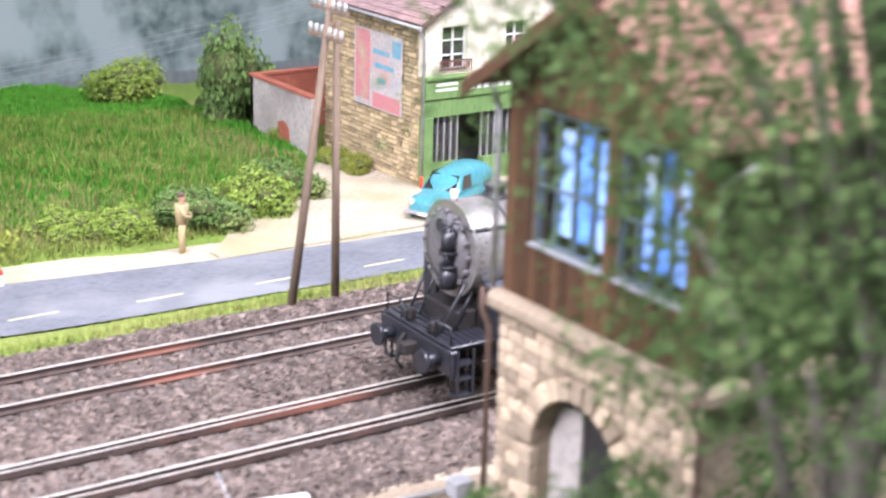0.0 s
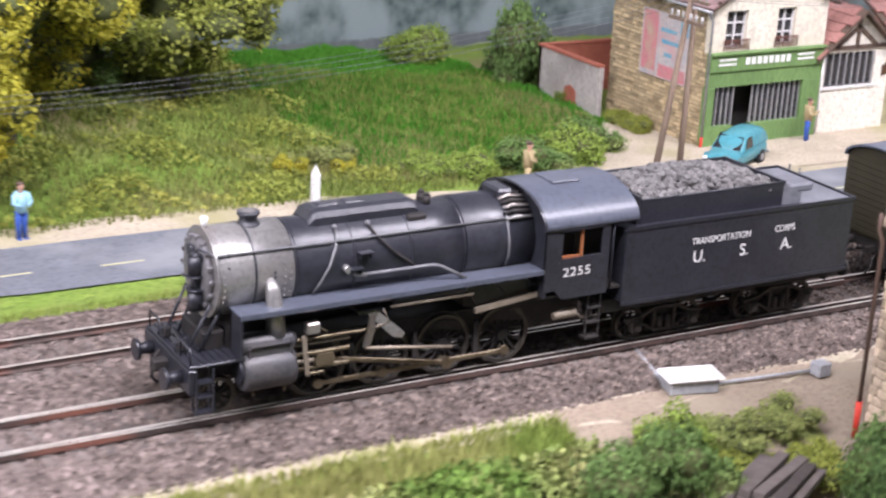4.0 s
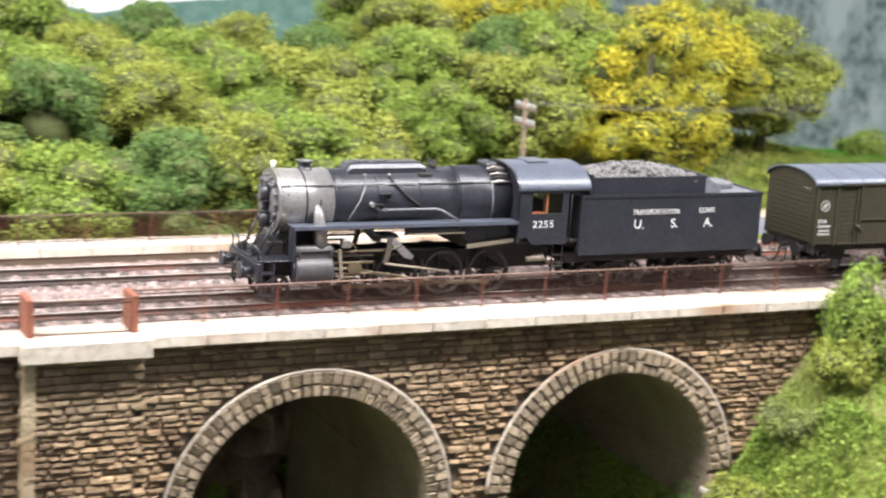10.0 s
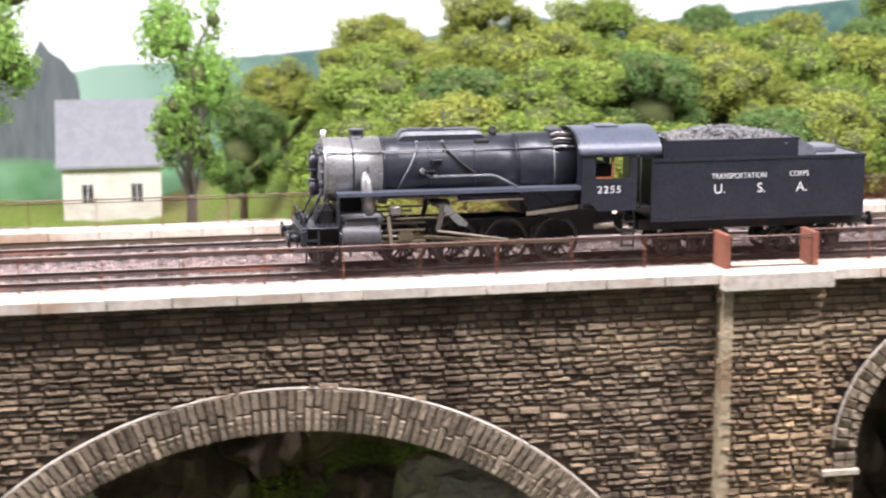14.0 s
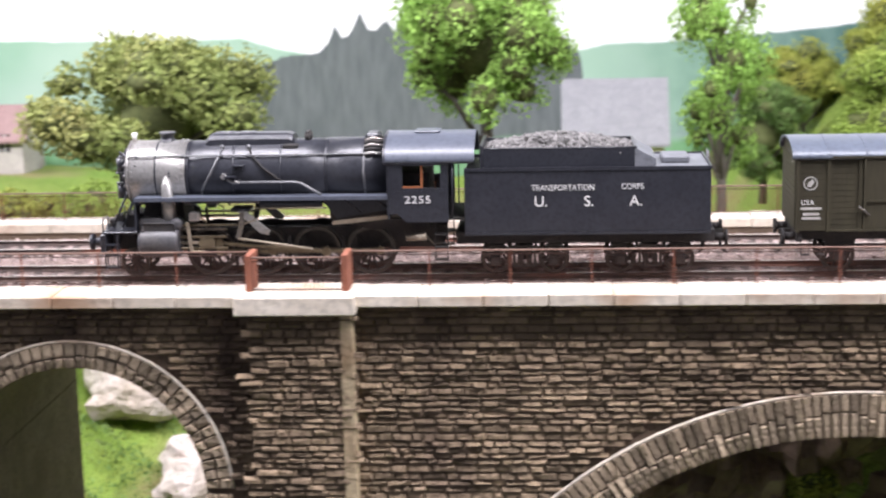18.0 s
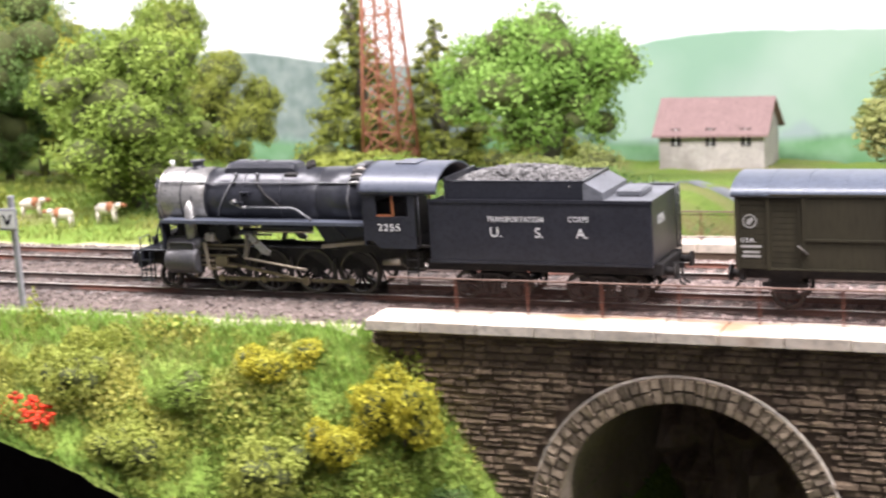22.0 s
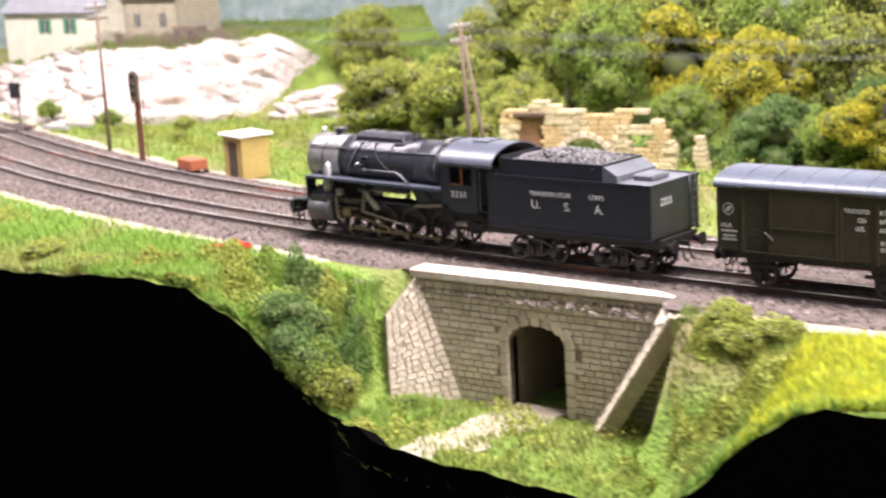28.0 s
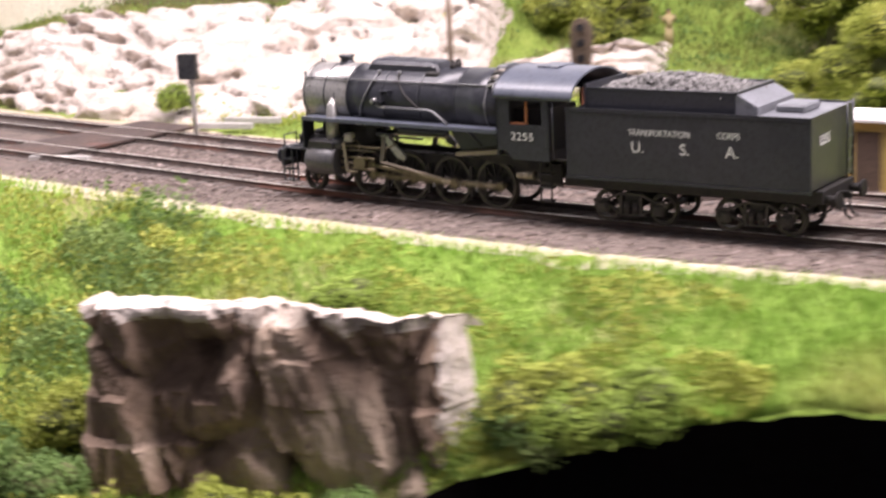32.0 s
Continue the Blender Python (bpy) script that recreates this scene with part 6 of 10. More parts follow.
def make_tree(name, h, w, seed, leaf, label, n=7000, size=0.10, low=0.25, count=16, dome=1.0, category="tree", limbs=5, core=0.66, flat=0.25, girth=0.028):
    t = thing(name, at(0, 0, -200), label, category)
    rnd = random.Random(seed)
    blobs = crown_blobs(h, w, seed, low, count, dome)
    tr = Mesh()
    r0 = max(0.12, h * girth)
    tr.tube([(0, 0, -0.6), (0.1, 0, h * 0.25), (rnd.uniform(-0.2, 0.2), 0.1, h * 0.55), (0, 0, h * 0.85)], [r0 * 1.35, r0, r0 * 0.7, r0 * 0.25], 9)
    for b in blobs[:: max(1, len(blobs) // limbs)][:limbs + 1]:
        tr.tube([(0, 0, max(h * 0.15, b[2] - h * 0.28)), (b[0] * 0.5, b[1] * 0.5, b[2] - h * 0.09), (b[0] * 0.95, b[1] * 0.95, b[2])], [r0 * 0.6, r0 * 0.4, r0 * 0.15], 6)
    part("trunk", tr, M["bark"], t, "grey-brown trunk with limbs")
    cr = part("crown", raw("crown", *leaves(blobs, n, size, seed, flat), M[leaf]), None, t)
    # dark lumps fill the crown to draw its inner shade
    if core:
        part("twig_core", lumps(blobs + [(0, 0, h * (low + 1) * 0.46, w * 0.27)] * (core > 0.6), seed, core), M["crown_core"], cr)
    return t


def make_bush(name, h, w, seed, leaf, label, n=900, size=0.08):
    t = thing(name, at(0, 0, -200), label, "bush")
    rnd = random.Random(seed)
    blobs = [(rnd.uniform(-w, w) * 0.3, rnd.uniform(-w, w) * 0.3, h * rnd.uniform(0.2, 0.68), w * rnd.uniform(0.16, 0.27)) for _ in range(8)]
    st = Mesh()
    for b in blobs[:4]:
        st.tube([(0, 0, -0.3), (b[0] * 0.6, b[1] * 0.6, b[2] * 0.6), b[:3]], [0.05, 0.04, 0.02], 5)
    part("stem", st, M["bark"], t)
    cr = part("foliage", raw("foliage", *leaves(blobs, n, size, seed), M[leaf]), None, t)
    # dark lumps draw the shade inside the bush
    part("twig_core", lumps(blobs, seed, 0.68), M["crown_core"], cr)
    return t


LIB = {}


def lib(kind):
    if kind in LIB:
        return LIB[kind]
    col, no = kind.rsplit("_", 1)
    i = int(no)
    words = {"green": "bushy green broadleaf tree of foam foliage", "olive": "olive green broadleaf tree in dense leaf", "yellow": "yellow-flowering broadleaf tree in dense leaf",
             "dark": "dark green broadleaf tree in deep leaf", "fresh": "fresh light green broadleaf tree", "pale": "pale green round-headed broadleaf tree"}
    low = {"pale": 0.44, "fresh": 0.28}.get(col, 0.1)
    if kind == "fresh_1":
        LIB[kind] = make_tree("tree", 8.0, 7.0, 52, "leaf_fresh", "airy light green broadleaf tree with bare limbs showing", n=9000, size=0.10, low=0.25, count=17, limbs=17, core=0.45)
    else:
        LIB[kind] = make_tree("tree", 8.0, 7.0, 31 + i * 7 + len(col), "leaf_" + col, words[col], n=24000, size=0.09, low=low, count=30 + 3 * i)
    return LIB[kind]


USED = set()


def put(proto, key, x, y, z, sx, sz, rz, group=""):
    """Sets down a plant; the first use moves the model itself, later ones are copies."""
    m = at(x, y, z, rz)
    if key not in USED:
        USED.add(key)
        ob = proto
        ob.matrix_world = m
    else:
        ob = copy_thing(proto, m)
    ob.scale = (S * sx, S * sx, S * sz)
    if group:
        ob["group"] = group
    return ob


def gz(x, y):
    return float(ground_z(x, y))


def tree_at(kind, x, y, top, w, rz=0.0, bot=None, group="trees of the valley"):
    z = gz(x, y) if bot is None else bot
    z = max(min(z, top - 0.95 * w), z - 3.0)
    return put(lib(kind), kind, x, y, z, w / 7.0, max(1.5, top - z) / 8.0, rz, group)


# the wooded slope behind the far parapet
def slope_wood():
    rnd = random.Random(21)
    kinds = ["olive_0", "green_0", "olive_1", "green_1", "dark_0", "olive_2", "green_2"]
    k = 0
    for y, top0, step in ((15.0, 3.0, 3.4), (17.5, 4.6, 4.0), (21, 6.0, 4.6), (26, 6.7, 5.0), (31, 7.0, 5.4)):
        x = -9.0 + (y - 12) * 0.25 + (4 if y < 16 else 0)
        while x < (20 if y < 16 else 27 if y < 19 else 36):
            rise = 2.4 * smooth((x - 14) / 20)
            top = top0 + float(rise) + rnd.uniform(-0.9, 0.6) - (1.2 if x < -2 else 0)
            kind = kinds[k % len(kinds)]
            if 27 < x < 37 and y > 14 and rnd.random() < 0.55:
                kind = rnd.choice(["yellow_0", "yellow_1"])
            elif x < -3 and rnd.random() < 0.5:
                kind = "olive_1"
            tree_at(kind, x, y + rnd.uniform(-1, 1), top, rnd.uniform(5.6, 7.6) * (0.8 if y < 15 else 1), rnd.uniform(0, 360), group="trees of the wooded slope")
            k += 1
            x += step * rnd.uniform(0.8, 1.2)


slope_wood()
for kind, x, y, top, w, rz in (("yellow_0", 32.9, 18, 7.6, 8.2, 20), ("yellow_1", 36.5, 21, 8.4, 8.0, 70), ("yellow_0", 29.4, 17.6, 4.0, 5.2, 140), ("olive_2", 43.6, 23.5, 7.6, 7.6, 200),
                               ("olive_0", 42.5, 27, 8.6, 8.0, 10), ("dark_0", 40.0, 26, 5.0, 6.5, 50), ("green_0", 29.5, 20.5, 8.0, 7.5, 40)):
    tree_at(kind, x, y, top, w, rz, group="trees of the wooded slope")
for kind, x, y, top, w, rz, bot in (("fresh_0", -24.3, 20, 9.6, 8.2, 0, -1.5), ("fresh_1", -14.4, 20, 7.6, 5.9, 90, -2.5), ("pale_0", -39.3, 24, 5.4, 11.6, 30, -3.5), ("fresh_0", -64.0, 38, 6.4, 11.8, 120, -3.4),
                                    ("green_1", -76.1, 16, 7.6, 9.6, 200, None), ("olive_1", -4.5, 33, 6.4, 6.0, 60, None), ("olive_0", -9, 35, 4.0, 5.5, 60, None), ("dark_0", -11.5, 30, 2.6, 5.0, 20, -3)):
    tree_at(kind, x, y, top, w, rz, bot)
# the wood at the left end, behind the ruin
for kind, x, y, top, w, rz in (("yellow_1", -107, 30, 5.6, 5.8, 0), ("olive_0", -118.3, 36, 9.4, 9.5, 40), ("green_0", -112, 37, 9.0, 8.5, 80), ("olive_2", -103, 34, 8.5, 7.5, 120), ("yellow_0", -92, 33, 6.6, 4.8, 10),
                               ("olive_1", -97, 36, 8.6, 8.0, 60), ("green_2", -87, 30, 6.0, 7.0, 90), ("yellow_1", -113.7, 34, 6.6, 6.2, 150), ("olive_0", -122.1, 36, 8.2, 7.6, 200), ("green_1", -117.3, 32, 6.9, 6.0, 240),
                               ("olive_1", -127, 42, 8.5, 8.5, 20), ("green_0", -106, 42, 10, 9, 33), ("dark_0", -99, 27, 3.4, 5.5, 70), ("dark_0", -104, 26, 2.6, 4.6, 170), ("olive_2", -82, 34, 5.0, 6.0, 250),
                               ("green_2", -109, 26, 3.0, 4.2, 300), ("green_0", -100.5, 24.5, 2.2, 3.6, 10), ("olive_0", -119, 26, 3.6, 5.0, 110), ("green_1", -90, 40, 8, 9, 140), ("olive_2", -132, 44, 7.5, 7, 70),
                               ("yellow_0", -97.8, 24, 3.6, 5.4, 77), ("dark_0", -94, 29, 4.6, 7, 99), ("olive_1", -85, 26, 3.0, 5.5, 45)):
    tree_at(kind, x, y, top, w, rz, group="trees behind the ruin")
for kind, x, y, top, w, rz in (("olive_2", -143.6, 43.4, 6.0, 6.9, 0), ("green_1", -177.0, 32.6, 2.8, 5.2, 80), ("olive_1", -182.5, 36, 6.0, 7.5, 160), ("green_2", -172.8, 30.2, 0.9, 3.8, 210), ("dark_0", -186, 33, 3.0, 6.5, 40), ("green_0", -176.5, 29.4, 3.6, 6.0, 120), ("olive_0", -183.5, 32.5, 6.8, 8.0, 20), ("olive_0", -123.7, 26, 4.7, 6.5, 40), ("olive_1", -128.0, 25, 4.2, 6.0, 90), ("olive_2", -131.6, 27, 1.6, 4.6, 130),
                               ("olive_2", -118.5, 23.5, 2.6, 4.6, 77)):
    tree_at(kind, x, y, top, w, rz, group="trees on the rocky cutting")
big = make_tree("tree", 12.5, 15.0, 77, "leaf_dark", "tall spreading tree with grey bark and dark thin foliage", n=15000, size=0.11, low=0.34, count=26, limbs=12, core=0.5)
put(big, "big", -91, 21.5, -0.9, 1.0, 1.0, 0)
for i, (x, y) in enumerate(((-80.7, 48), (-75.2, 48.5), (-69.0, 50))):
    key = "tall"
    if key not in LIB:
        LIB[key] = make_tree("tree", 11.5, 5.6, 5, "leaf_olive", "tall conical tree with yellow-green feathery foliage", n=9000, size=0.10, low=0.06, count=60, limbs=9, core=0.6, dome=0)
    put(LIB[key], key, x, y, gz(x, y), 1.7 - 0.15 * i, 1.15 - 0.2 * i, 70 * i)

# bushes
BUSH = {c: make_bush("bush", 1.6, 2.6, 60 + i, "leaf_" + c, lab, n=5200, size=0.062) for i, (c, lab) in enumerate((
    ("green", "rounded green bush on the verge"), ("olive", "olive green scrubby bush"), ("yellow", "yellow-flowering bush on the bank"), ("dark", "dark green low bush"), ("pale", "pale yellowish scrub bush")))}


def bush_at(c, x, y, w, h, rz=0, z=None):
    y = max(y, float(front_y(x)) + 0.3 * w)
    return put(BUSH[c], "b" + c, x, y, (gz(x, y) if z is None else z) - 0.05, w / 2.6, h / 1.6, rz, "bushes")


for c, x, y, w, h, rz in (("yellow", -53.3, -5.2, 3.0, 2.3, 0), ("olive", -63.3, -7, 3.2, 1.8, 40), ("yellow", -57.2, -5.0, 2.6, 1.2, 80), ("olive", -56.6, -7.4, 3.8, 2.0, 20), ("olive", -60.8, -8.2, 3.0, 1.4, 220), ("yellow", -54.6, -6.2, 2.4, 1.6, 100),
                          ("green", -59.8, -6.0, 2.6, 1.2, 60), ("dark", -51.5, -5.4, 2.6, 1.5, 10), ("green", -50.2, -5.8, 2.4, 1.5, 70), ("olive", -52.5, -7, 3.2, 2.0, 160), ("dark", -49.3, -6.8, 2.2, 1.6, 200),
                          ("green", 26.9, -4.9, 2.7, 3.0, 0), ("olive", 26.2, -5.6, 2.4, 1.8, 60), ("green", 27.6, -5.9, 2.2, 2.2, 120), ("pale", 24.4, -5.3, 2.4, 1.6, 200), ("olive", 22.9, -5.2, 2.2, 1.5, 20),
                          ("dark", 43.0, -6.7, 2.4, 1.7, 0), ("olive", 45.0, -6.5, 2.6, 0.7, 40), ("dark", 41.6, -6.4, 2.6, 1.6, 80), ("olive", 46.6, -6.9, 2.0, 0.8, 140), ("dark", 40.4, -7.2, 2.2, 1.0, 10), ("green", 43.4, -5.6, 2.2, 1.5, 70), ("pale", 45.4, -5.3, 2.4, 0.8, 30), ("pale", 47.0, -5.2, 1.8, 0.7, 90)):
    bush_at(c, x, y, w, h, rz)
for c, x, y, w, h, rz in (("dark", 53.5, 15.4, 3.0, 1.3, 0), ("green", 51.2, 15.9, 2.6, 1.0, 50), ("green", 55.6, 16.4, 3.0, 1.5, 90), ("dark", 57.4, 17.6, 2.8, 1.3, 10), ("green", 49.6, 16.6, 2.4, 0.8, 130),
                          ("green", 59.2, 33.6, 4.2, 1.6, 0), ("dark", 61.2, 28.4, 3.4, 4.4, 60), ("dark", 62.8, 30.5, 4.2, 4.8, 20), ("olive", 61.2, 19.5, 1.6, 0.9, 0), ("olive", 61.3, 21.0, 1.4, 0.7, 90), ("pale", 47, 18, 1.8, 0.8, 40),
                          ("yellow", 45.0, 17.3, 1.2, 0.7, 0), ("yellow", 47.0, 17.2, 1.2, 0.6, 80), ("green", 39.5, 9.2, 1.5, 0.5, 10), ("green", 61.3, 24.6, 1.4, 0.8, 10)):
    bush_at(c, x, y, w, h, rz)
for c, x, y, w, h, rz in (("green", -110.5, -3.5, 3.2, 1.1, 0), ("dark", -109.8, -3.9, 2.8, 1.6, 60), ("green", -108.6, -6.4, 2.8, 1.4, 20), ("dark", -109.2, -4.6, 2.4, 1.5, 100), ("olive", -92.6, -3.2, 2.0, 1.0, 0),
                          ("olive", -91.6, -4.0, 2.2, 0.9, 60), ("olive", -90.4, -3.4, 1.8, 0.7, 90), ("dark", -134.2, -5.0, 2.8, 1.3, 0), ("green", -133.0, -6.6, 2.8, 1.4, 40), ("olive", -131.6, -5.2, 2.6, 1.0, 80),
                          ("olive", -146.5, -3.2, 3.0, 1.6, 10), ("green", -144.0, 0.8, 3.0, 0.9, 20), ("green", -140.8, 2.2, 2.8, 0.8, 70), ("dark", -145.5, -5.6, 2.6, 1.5, 120), ("olive", -139.5, -7.2, 1.6, 1.3, 10),
                          ("olive", -124.5, -3.4, 2.6, 0.9, 10), ("olive", -120.5, -4.6, 2.4, 0.8, 50), ("green", -105.0, -3.2, 1.6, 0.7, 0), ("green", -137.5, 24.5, 2.2, 1.2, 0), ("olive", -142.2, 22.5, 1.6, 0.9, 40)):
    bush_at(c, x, y, w, h, rz)
for c, x, y, w, h, rz in (("olive", -70, 13, 5, 2.0, 0), ("olive", -84, 14, 4, 1.8, 60), ("green", -66, 22, 5, 2.0, 20), ("pale", -60, 30, 6, 2.0, 90), ("olive", -72, 30, 7, 2.2, 140), ("olive", -50, 34, 6, 2.2, 10),
                          ("green", -48, 40, 7, 2.6, 80), ("olive", -33, 30, 6, 2.2, 60), ("green", -28, 27, 5, 2.0, 100), ("green", -18, 15, 4, 4.5, 0), ("olive", -8, 12, 4, 3.5, 60),
                          ("olive", -12, 11, 4, 2.2, 10)):
    bush_at(c, x, y, w, h, rz)


def off_yard(x, y):
    """Outside the sandy yard and roadside by the houses."""
    return (x < 52) | (y > 12.9 + (x - 52.3) * 0.95)


def blades(name, region, n, h, width, material, label, seed, lean=0.35, bunch=0.0):
    """Standing grass over a patch; region: a function of two random numbers that gives x, y."""
    r = np.random.RandomState(seed)
    a, b = r.rand(n), r.rand(n)
    x, y = region(a, b)
    if bunch:
        x = x + r.normal(size=n) * bunch
        y = y + r.normal(size=n) * bunch
    if name in ("young_crop_field", "grass_verge") and label != "grass verge between rail and road":
        ok = off_yard(x, y)
        x, y = x[ok], y[ok]
        n = len(x)
    ok = y > front_y(x) + 0.02
    x, y = x[ok], y[ok]
    n = len(x)
    z = ground_z(x, y) + 0.02
    hh = h * (0.5 + 0.8 * r.rand(n))
    an = r.rand(n) * math.pi
    dx, dy = np.cos(an) * width, np.sin(an) * width
    lx, ly = r.normal(size=n) * lean * hh, r.normal(size=n) * lean * hh
    v = np.stack([np.stack([x - dx, y - dy, z - 0.05], 1), np.stack([x + dx, y + dy, z - 0.05], 1), np.stack([x + lx, y + ly, z + hh], 1)], 1).reshape(-1, 3)
    ob = new(name, raw(name, v.tolist(), [(3 * i, 3 * i + 1, 3 * i + 2) for i in range(n)], material))
    ob.matrix_world = at(0, 0, 0) @ Matrix.Diagonal((S, S, S, 1))
    return tagged(ob, label, "grass", kind="stuff")


def strip(x0, x1, d0, d1):
    """A strip beside the track, from d0 to d1 off its line."""
    def f(a, b):
        s, d = x0 + (x1 - x0) * a, d0 + (d1 - d0) * b
        h = np.interp(s, LS, LH)
        return np.interp(s, LS, LX) - d * np.sin(h), np.interp(s, LS, LY) + d * np.cos(h)
    return f


def patch(x0, x1, y0, y1):
    return lambda a, b: (x0 + (x1 - x0) * a, y0 + (y1 - y0) * b)


def front_strip(x0, x1, d0, y1=-9.45):
    def f(a, b):
        x = x0 + (x1 - x0) * a
        y0 = yc(x) + d0
        return x, y0 + (np.maximum(y1, front_y(x)) - y0) * b
    return f


blades("grass_bank", front_strip(-92, -50, -3.6), 22000, 0.30, 0.03, M["blade"], "tufted grass on the front bank", 1)
blades("grass_bank", front_strip(-168, -104, -3.6), 56000, 0.36, 0.03, M["blade_fresh"], "tufted grass on the front bank", 2)
blades("grass_bank", patch(20, 30, -9.3, -4.2), 9000, 0.3, 0.03, M["blade"], "tufted grass on the gorge bank", 3)
blades("rapeseed_field", lambda a, b: front_strip(-89.6, -71.8 + 1.2, -4.0)(a * (1 - 0.09 * b), b ** 1.15), 36000, 0.34, 0.035, M["rape"], "yellow flowering rapeseed field", 4, 0.25, 0.22)
blades("rapeseed_leaves", front_strip(-90.5, -71.0, -3.8), 20000, 0.3, 0.03, M["blade_fresh"], "green leaves among the rapeseed", 18)
blades("grass_fringe", lambda a, b: (-165 + 115 * a, front_y(-165 + 115 * a) + 0.4 - 0.35 * b), 16000, 0.3, 0.03, M["blade_fresh"], "ragged grass fringe over the board edge", 15, 0.5)
blades("young_crop_field", patch(47, 60.9, 17.5, 39), 60000, 0.17, 0.045, M["blade_field"], "bright green young crop field", 5, 0.25)
blades("grass_verge", patch(30, 60, 14.4, 30), 34000, 0.30, 0.035, M["blade_hill"], "rough grass on the hillside", 6)
blades("grass_verge", strip(28, 75, 6.9, 7.9), 5000, 0.22, 0.025, M["blade"], "grass verge between rail and road", 7)
blades("grass_bank", front_strip(27, 42, -3.2, -7.0), 16000, 0.3, 0.03, M["blade"], "fresh grass between the track and the crop", 13)
blades("grass_bank", front_strip(-72, -52, -3.1, -5.0), 7000, 0.3, 0.03, M["blade_fresh"], "fresh grass along the ballast", 14)
blades("grass_meadow", strip(-100, -58, 8.2, 30), 16000, 0.3, 0.04, M["blade"], "grassy meadow behind the tracks", 8)
blades("grass_meadow", strip(-165, -100, 7.6, 22), 14000, 0.28, 0.035, M["blade"], "rough grass at the foot of the rocks", 9)
blades("grass_hill", patch(-50, -18, 14, 40), 9000, 0.3, 0.045, M["blade"], "grass in the gorge behind the viaduct", 10)


def scrub(name, region, n, h, size, material, label, seed, cover=0.5):
    """Low tangled growth in uneven clumps over a patch."""
    r = np.random.RandomState(seed)
    x, y = region(r.rand(n), r.rand(n))
    f = 0.5 + 0.28 * np.sin(x * 1.3 + 2 * np.sin(y * 0.8 + seed)) + 0.28 * np.sin(y * 1.7 + 1.6 * np.sin(x * 0.9 + seed)) + 0.12 * np.sin(x * 4.1 + y * 3.3)
    keep = (f > 1 - cover - 0.25 * r.rand(n)) & (y > front_y(x) + 0.05)
    x, y, f = x[keep], y[keep], f[keep]
    n = len(x)
    up = np.clip(f - 0.3, 0.06, 1) * h
    c = np.stack([x, y, ground_z(x, y) + up * r.rand(n) ** 0.6], 1)
    u = r.normal(size=(n, 3))
    u /= np.linalg.norm(u, axis=1, keepdims=True)
    w = np.cross(u, r.normal(size=(n, 3)))
    w /= np.linalg.norm(w, axis=1, keepdims=True)
    s = size * (0.5 + r.rand(n, 1))
    q = np.stack([c - u * s, c + w * s * 0.5, c + u * s, c - w * s * 0.5], 1).reshape(-1, 3)
    ob = new(name, raw(name, q.tolist(), [(4 * i, 4 * i + 1, 4 * i + 2, 4 * i + 3) for i in range(n)], material))
    ob.matrix_world = at(0, 0, 0) @ Matrix.Diagonal((S, S, S, 1))
    return tagged(ob, label, "undergrowth", kind="stuff")


scrub("undergrowth", front_strip(-67, -49, -3.9), 34000, 1.5, 0.09, M["leaf_olive"], "tangled olive undergrowth on the front bank", 31, 0.6)
scrub("undergrowth", front_strip(-60, -48, -4.4), 16000, 1.5, 0.09, M["leaf_green"], "green brambles beside the viaduct end", 32, 0.45)
scrub("undergrowth", front_strip(-118, -108.5, -4.2), 26000, 0.9, 0.09, M["leaf_olive"], "tangled scrub above the underbridge", 33, 0.55)
scrub("undergrowth", front_strip(-113, -108.4, -4.0), 26000, 1.0, 0.09, M["leaf_green"], "green scrub on the steep bank", 44, 0.8)
scrub("undergrowth", front_strip(-166, -144, -4.4), 26000, 1.2, 0.09, M["leaf_olive"], "low scrub before the cutting", 45, 0.45)
scrub("undergrowth", front_strip(-111, -108.0, -4.4), 12000, 1.9, 0.09, M["leaf_dark"], "dark brambles beside the wing wall", 34, 0.5)
scrub("undergrowth", front_strip(-93.4, -89.6, -3.9, -7.0), 9000, 1.0, 0.09, M["leaf_olive"], "scrub beside the wing wall", 35, 0.55)
scrub("undergrowth", front_strip(-150, -130, -4.6), 22000, 0.9, 0.08, M["leaf_olive"], "low scrub above the board edge", 36, 0.4)
scrub("undergrowth", patch(20, 31, -9.3, -4.3), 20000, 1.5, 0.09, M["leaf_green"], "green scrub on the gorge bank", 37, 0.55)
scrub("undergrowth", patch(31, 47, -14, -4.6), 14000, 0.9, 0.08, M["leaf_pale"], "rough weeds along the crop", 38, 0.25)
scrub("undergrowth", patch(28, 48, 14.6, 30), 30000, 0.8, 0.09, M["leaf_olive"], "rough herbs on the hillside", 39, 0.35)
scrub("undergrowth", strip(-165, -124, 9.5, 26), 26000, 0.9, 0.1, M["leaf_olive"], "scrub round the rocks", 40, 0.3)
scrub("undergrowth", strip(-122, -60, 9.5, 34), 26000, 0.9, 0.1, M["leaf_olive"], "scrub in the meadow hedges", 41, 0.25)

scrub("undergrowth", patch(-10, 27, 10.6, 14.5), 16000, 0.7, 0.08, M["leaf_pale"], "ochre rough growth behind the far parapet", 42, 0.4)
blades("grass_meadow", patch(-8, 28, 9.0, 15.0), 18000, 0.35, 0.035, M["blade"], "rough grass behind the far parapet", 16)
scrub("undergrowth", patch(-75, -55, 12, 30), 16000, 1.6, 0.11, M["leaf_dark"], "dark shrubs along the lane", 43, 0.4)

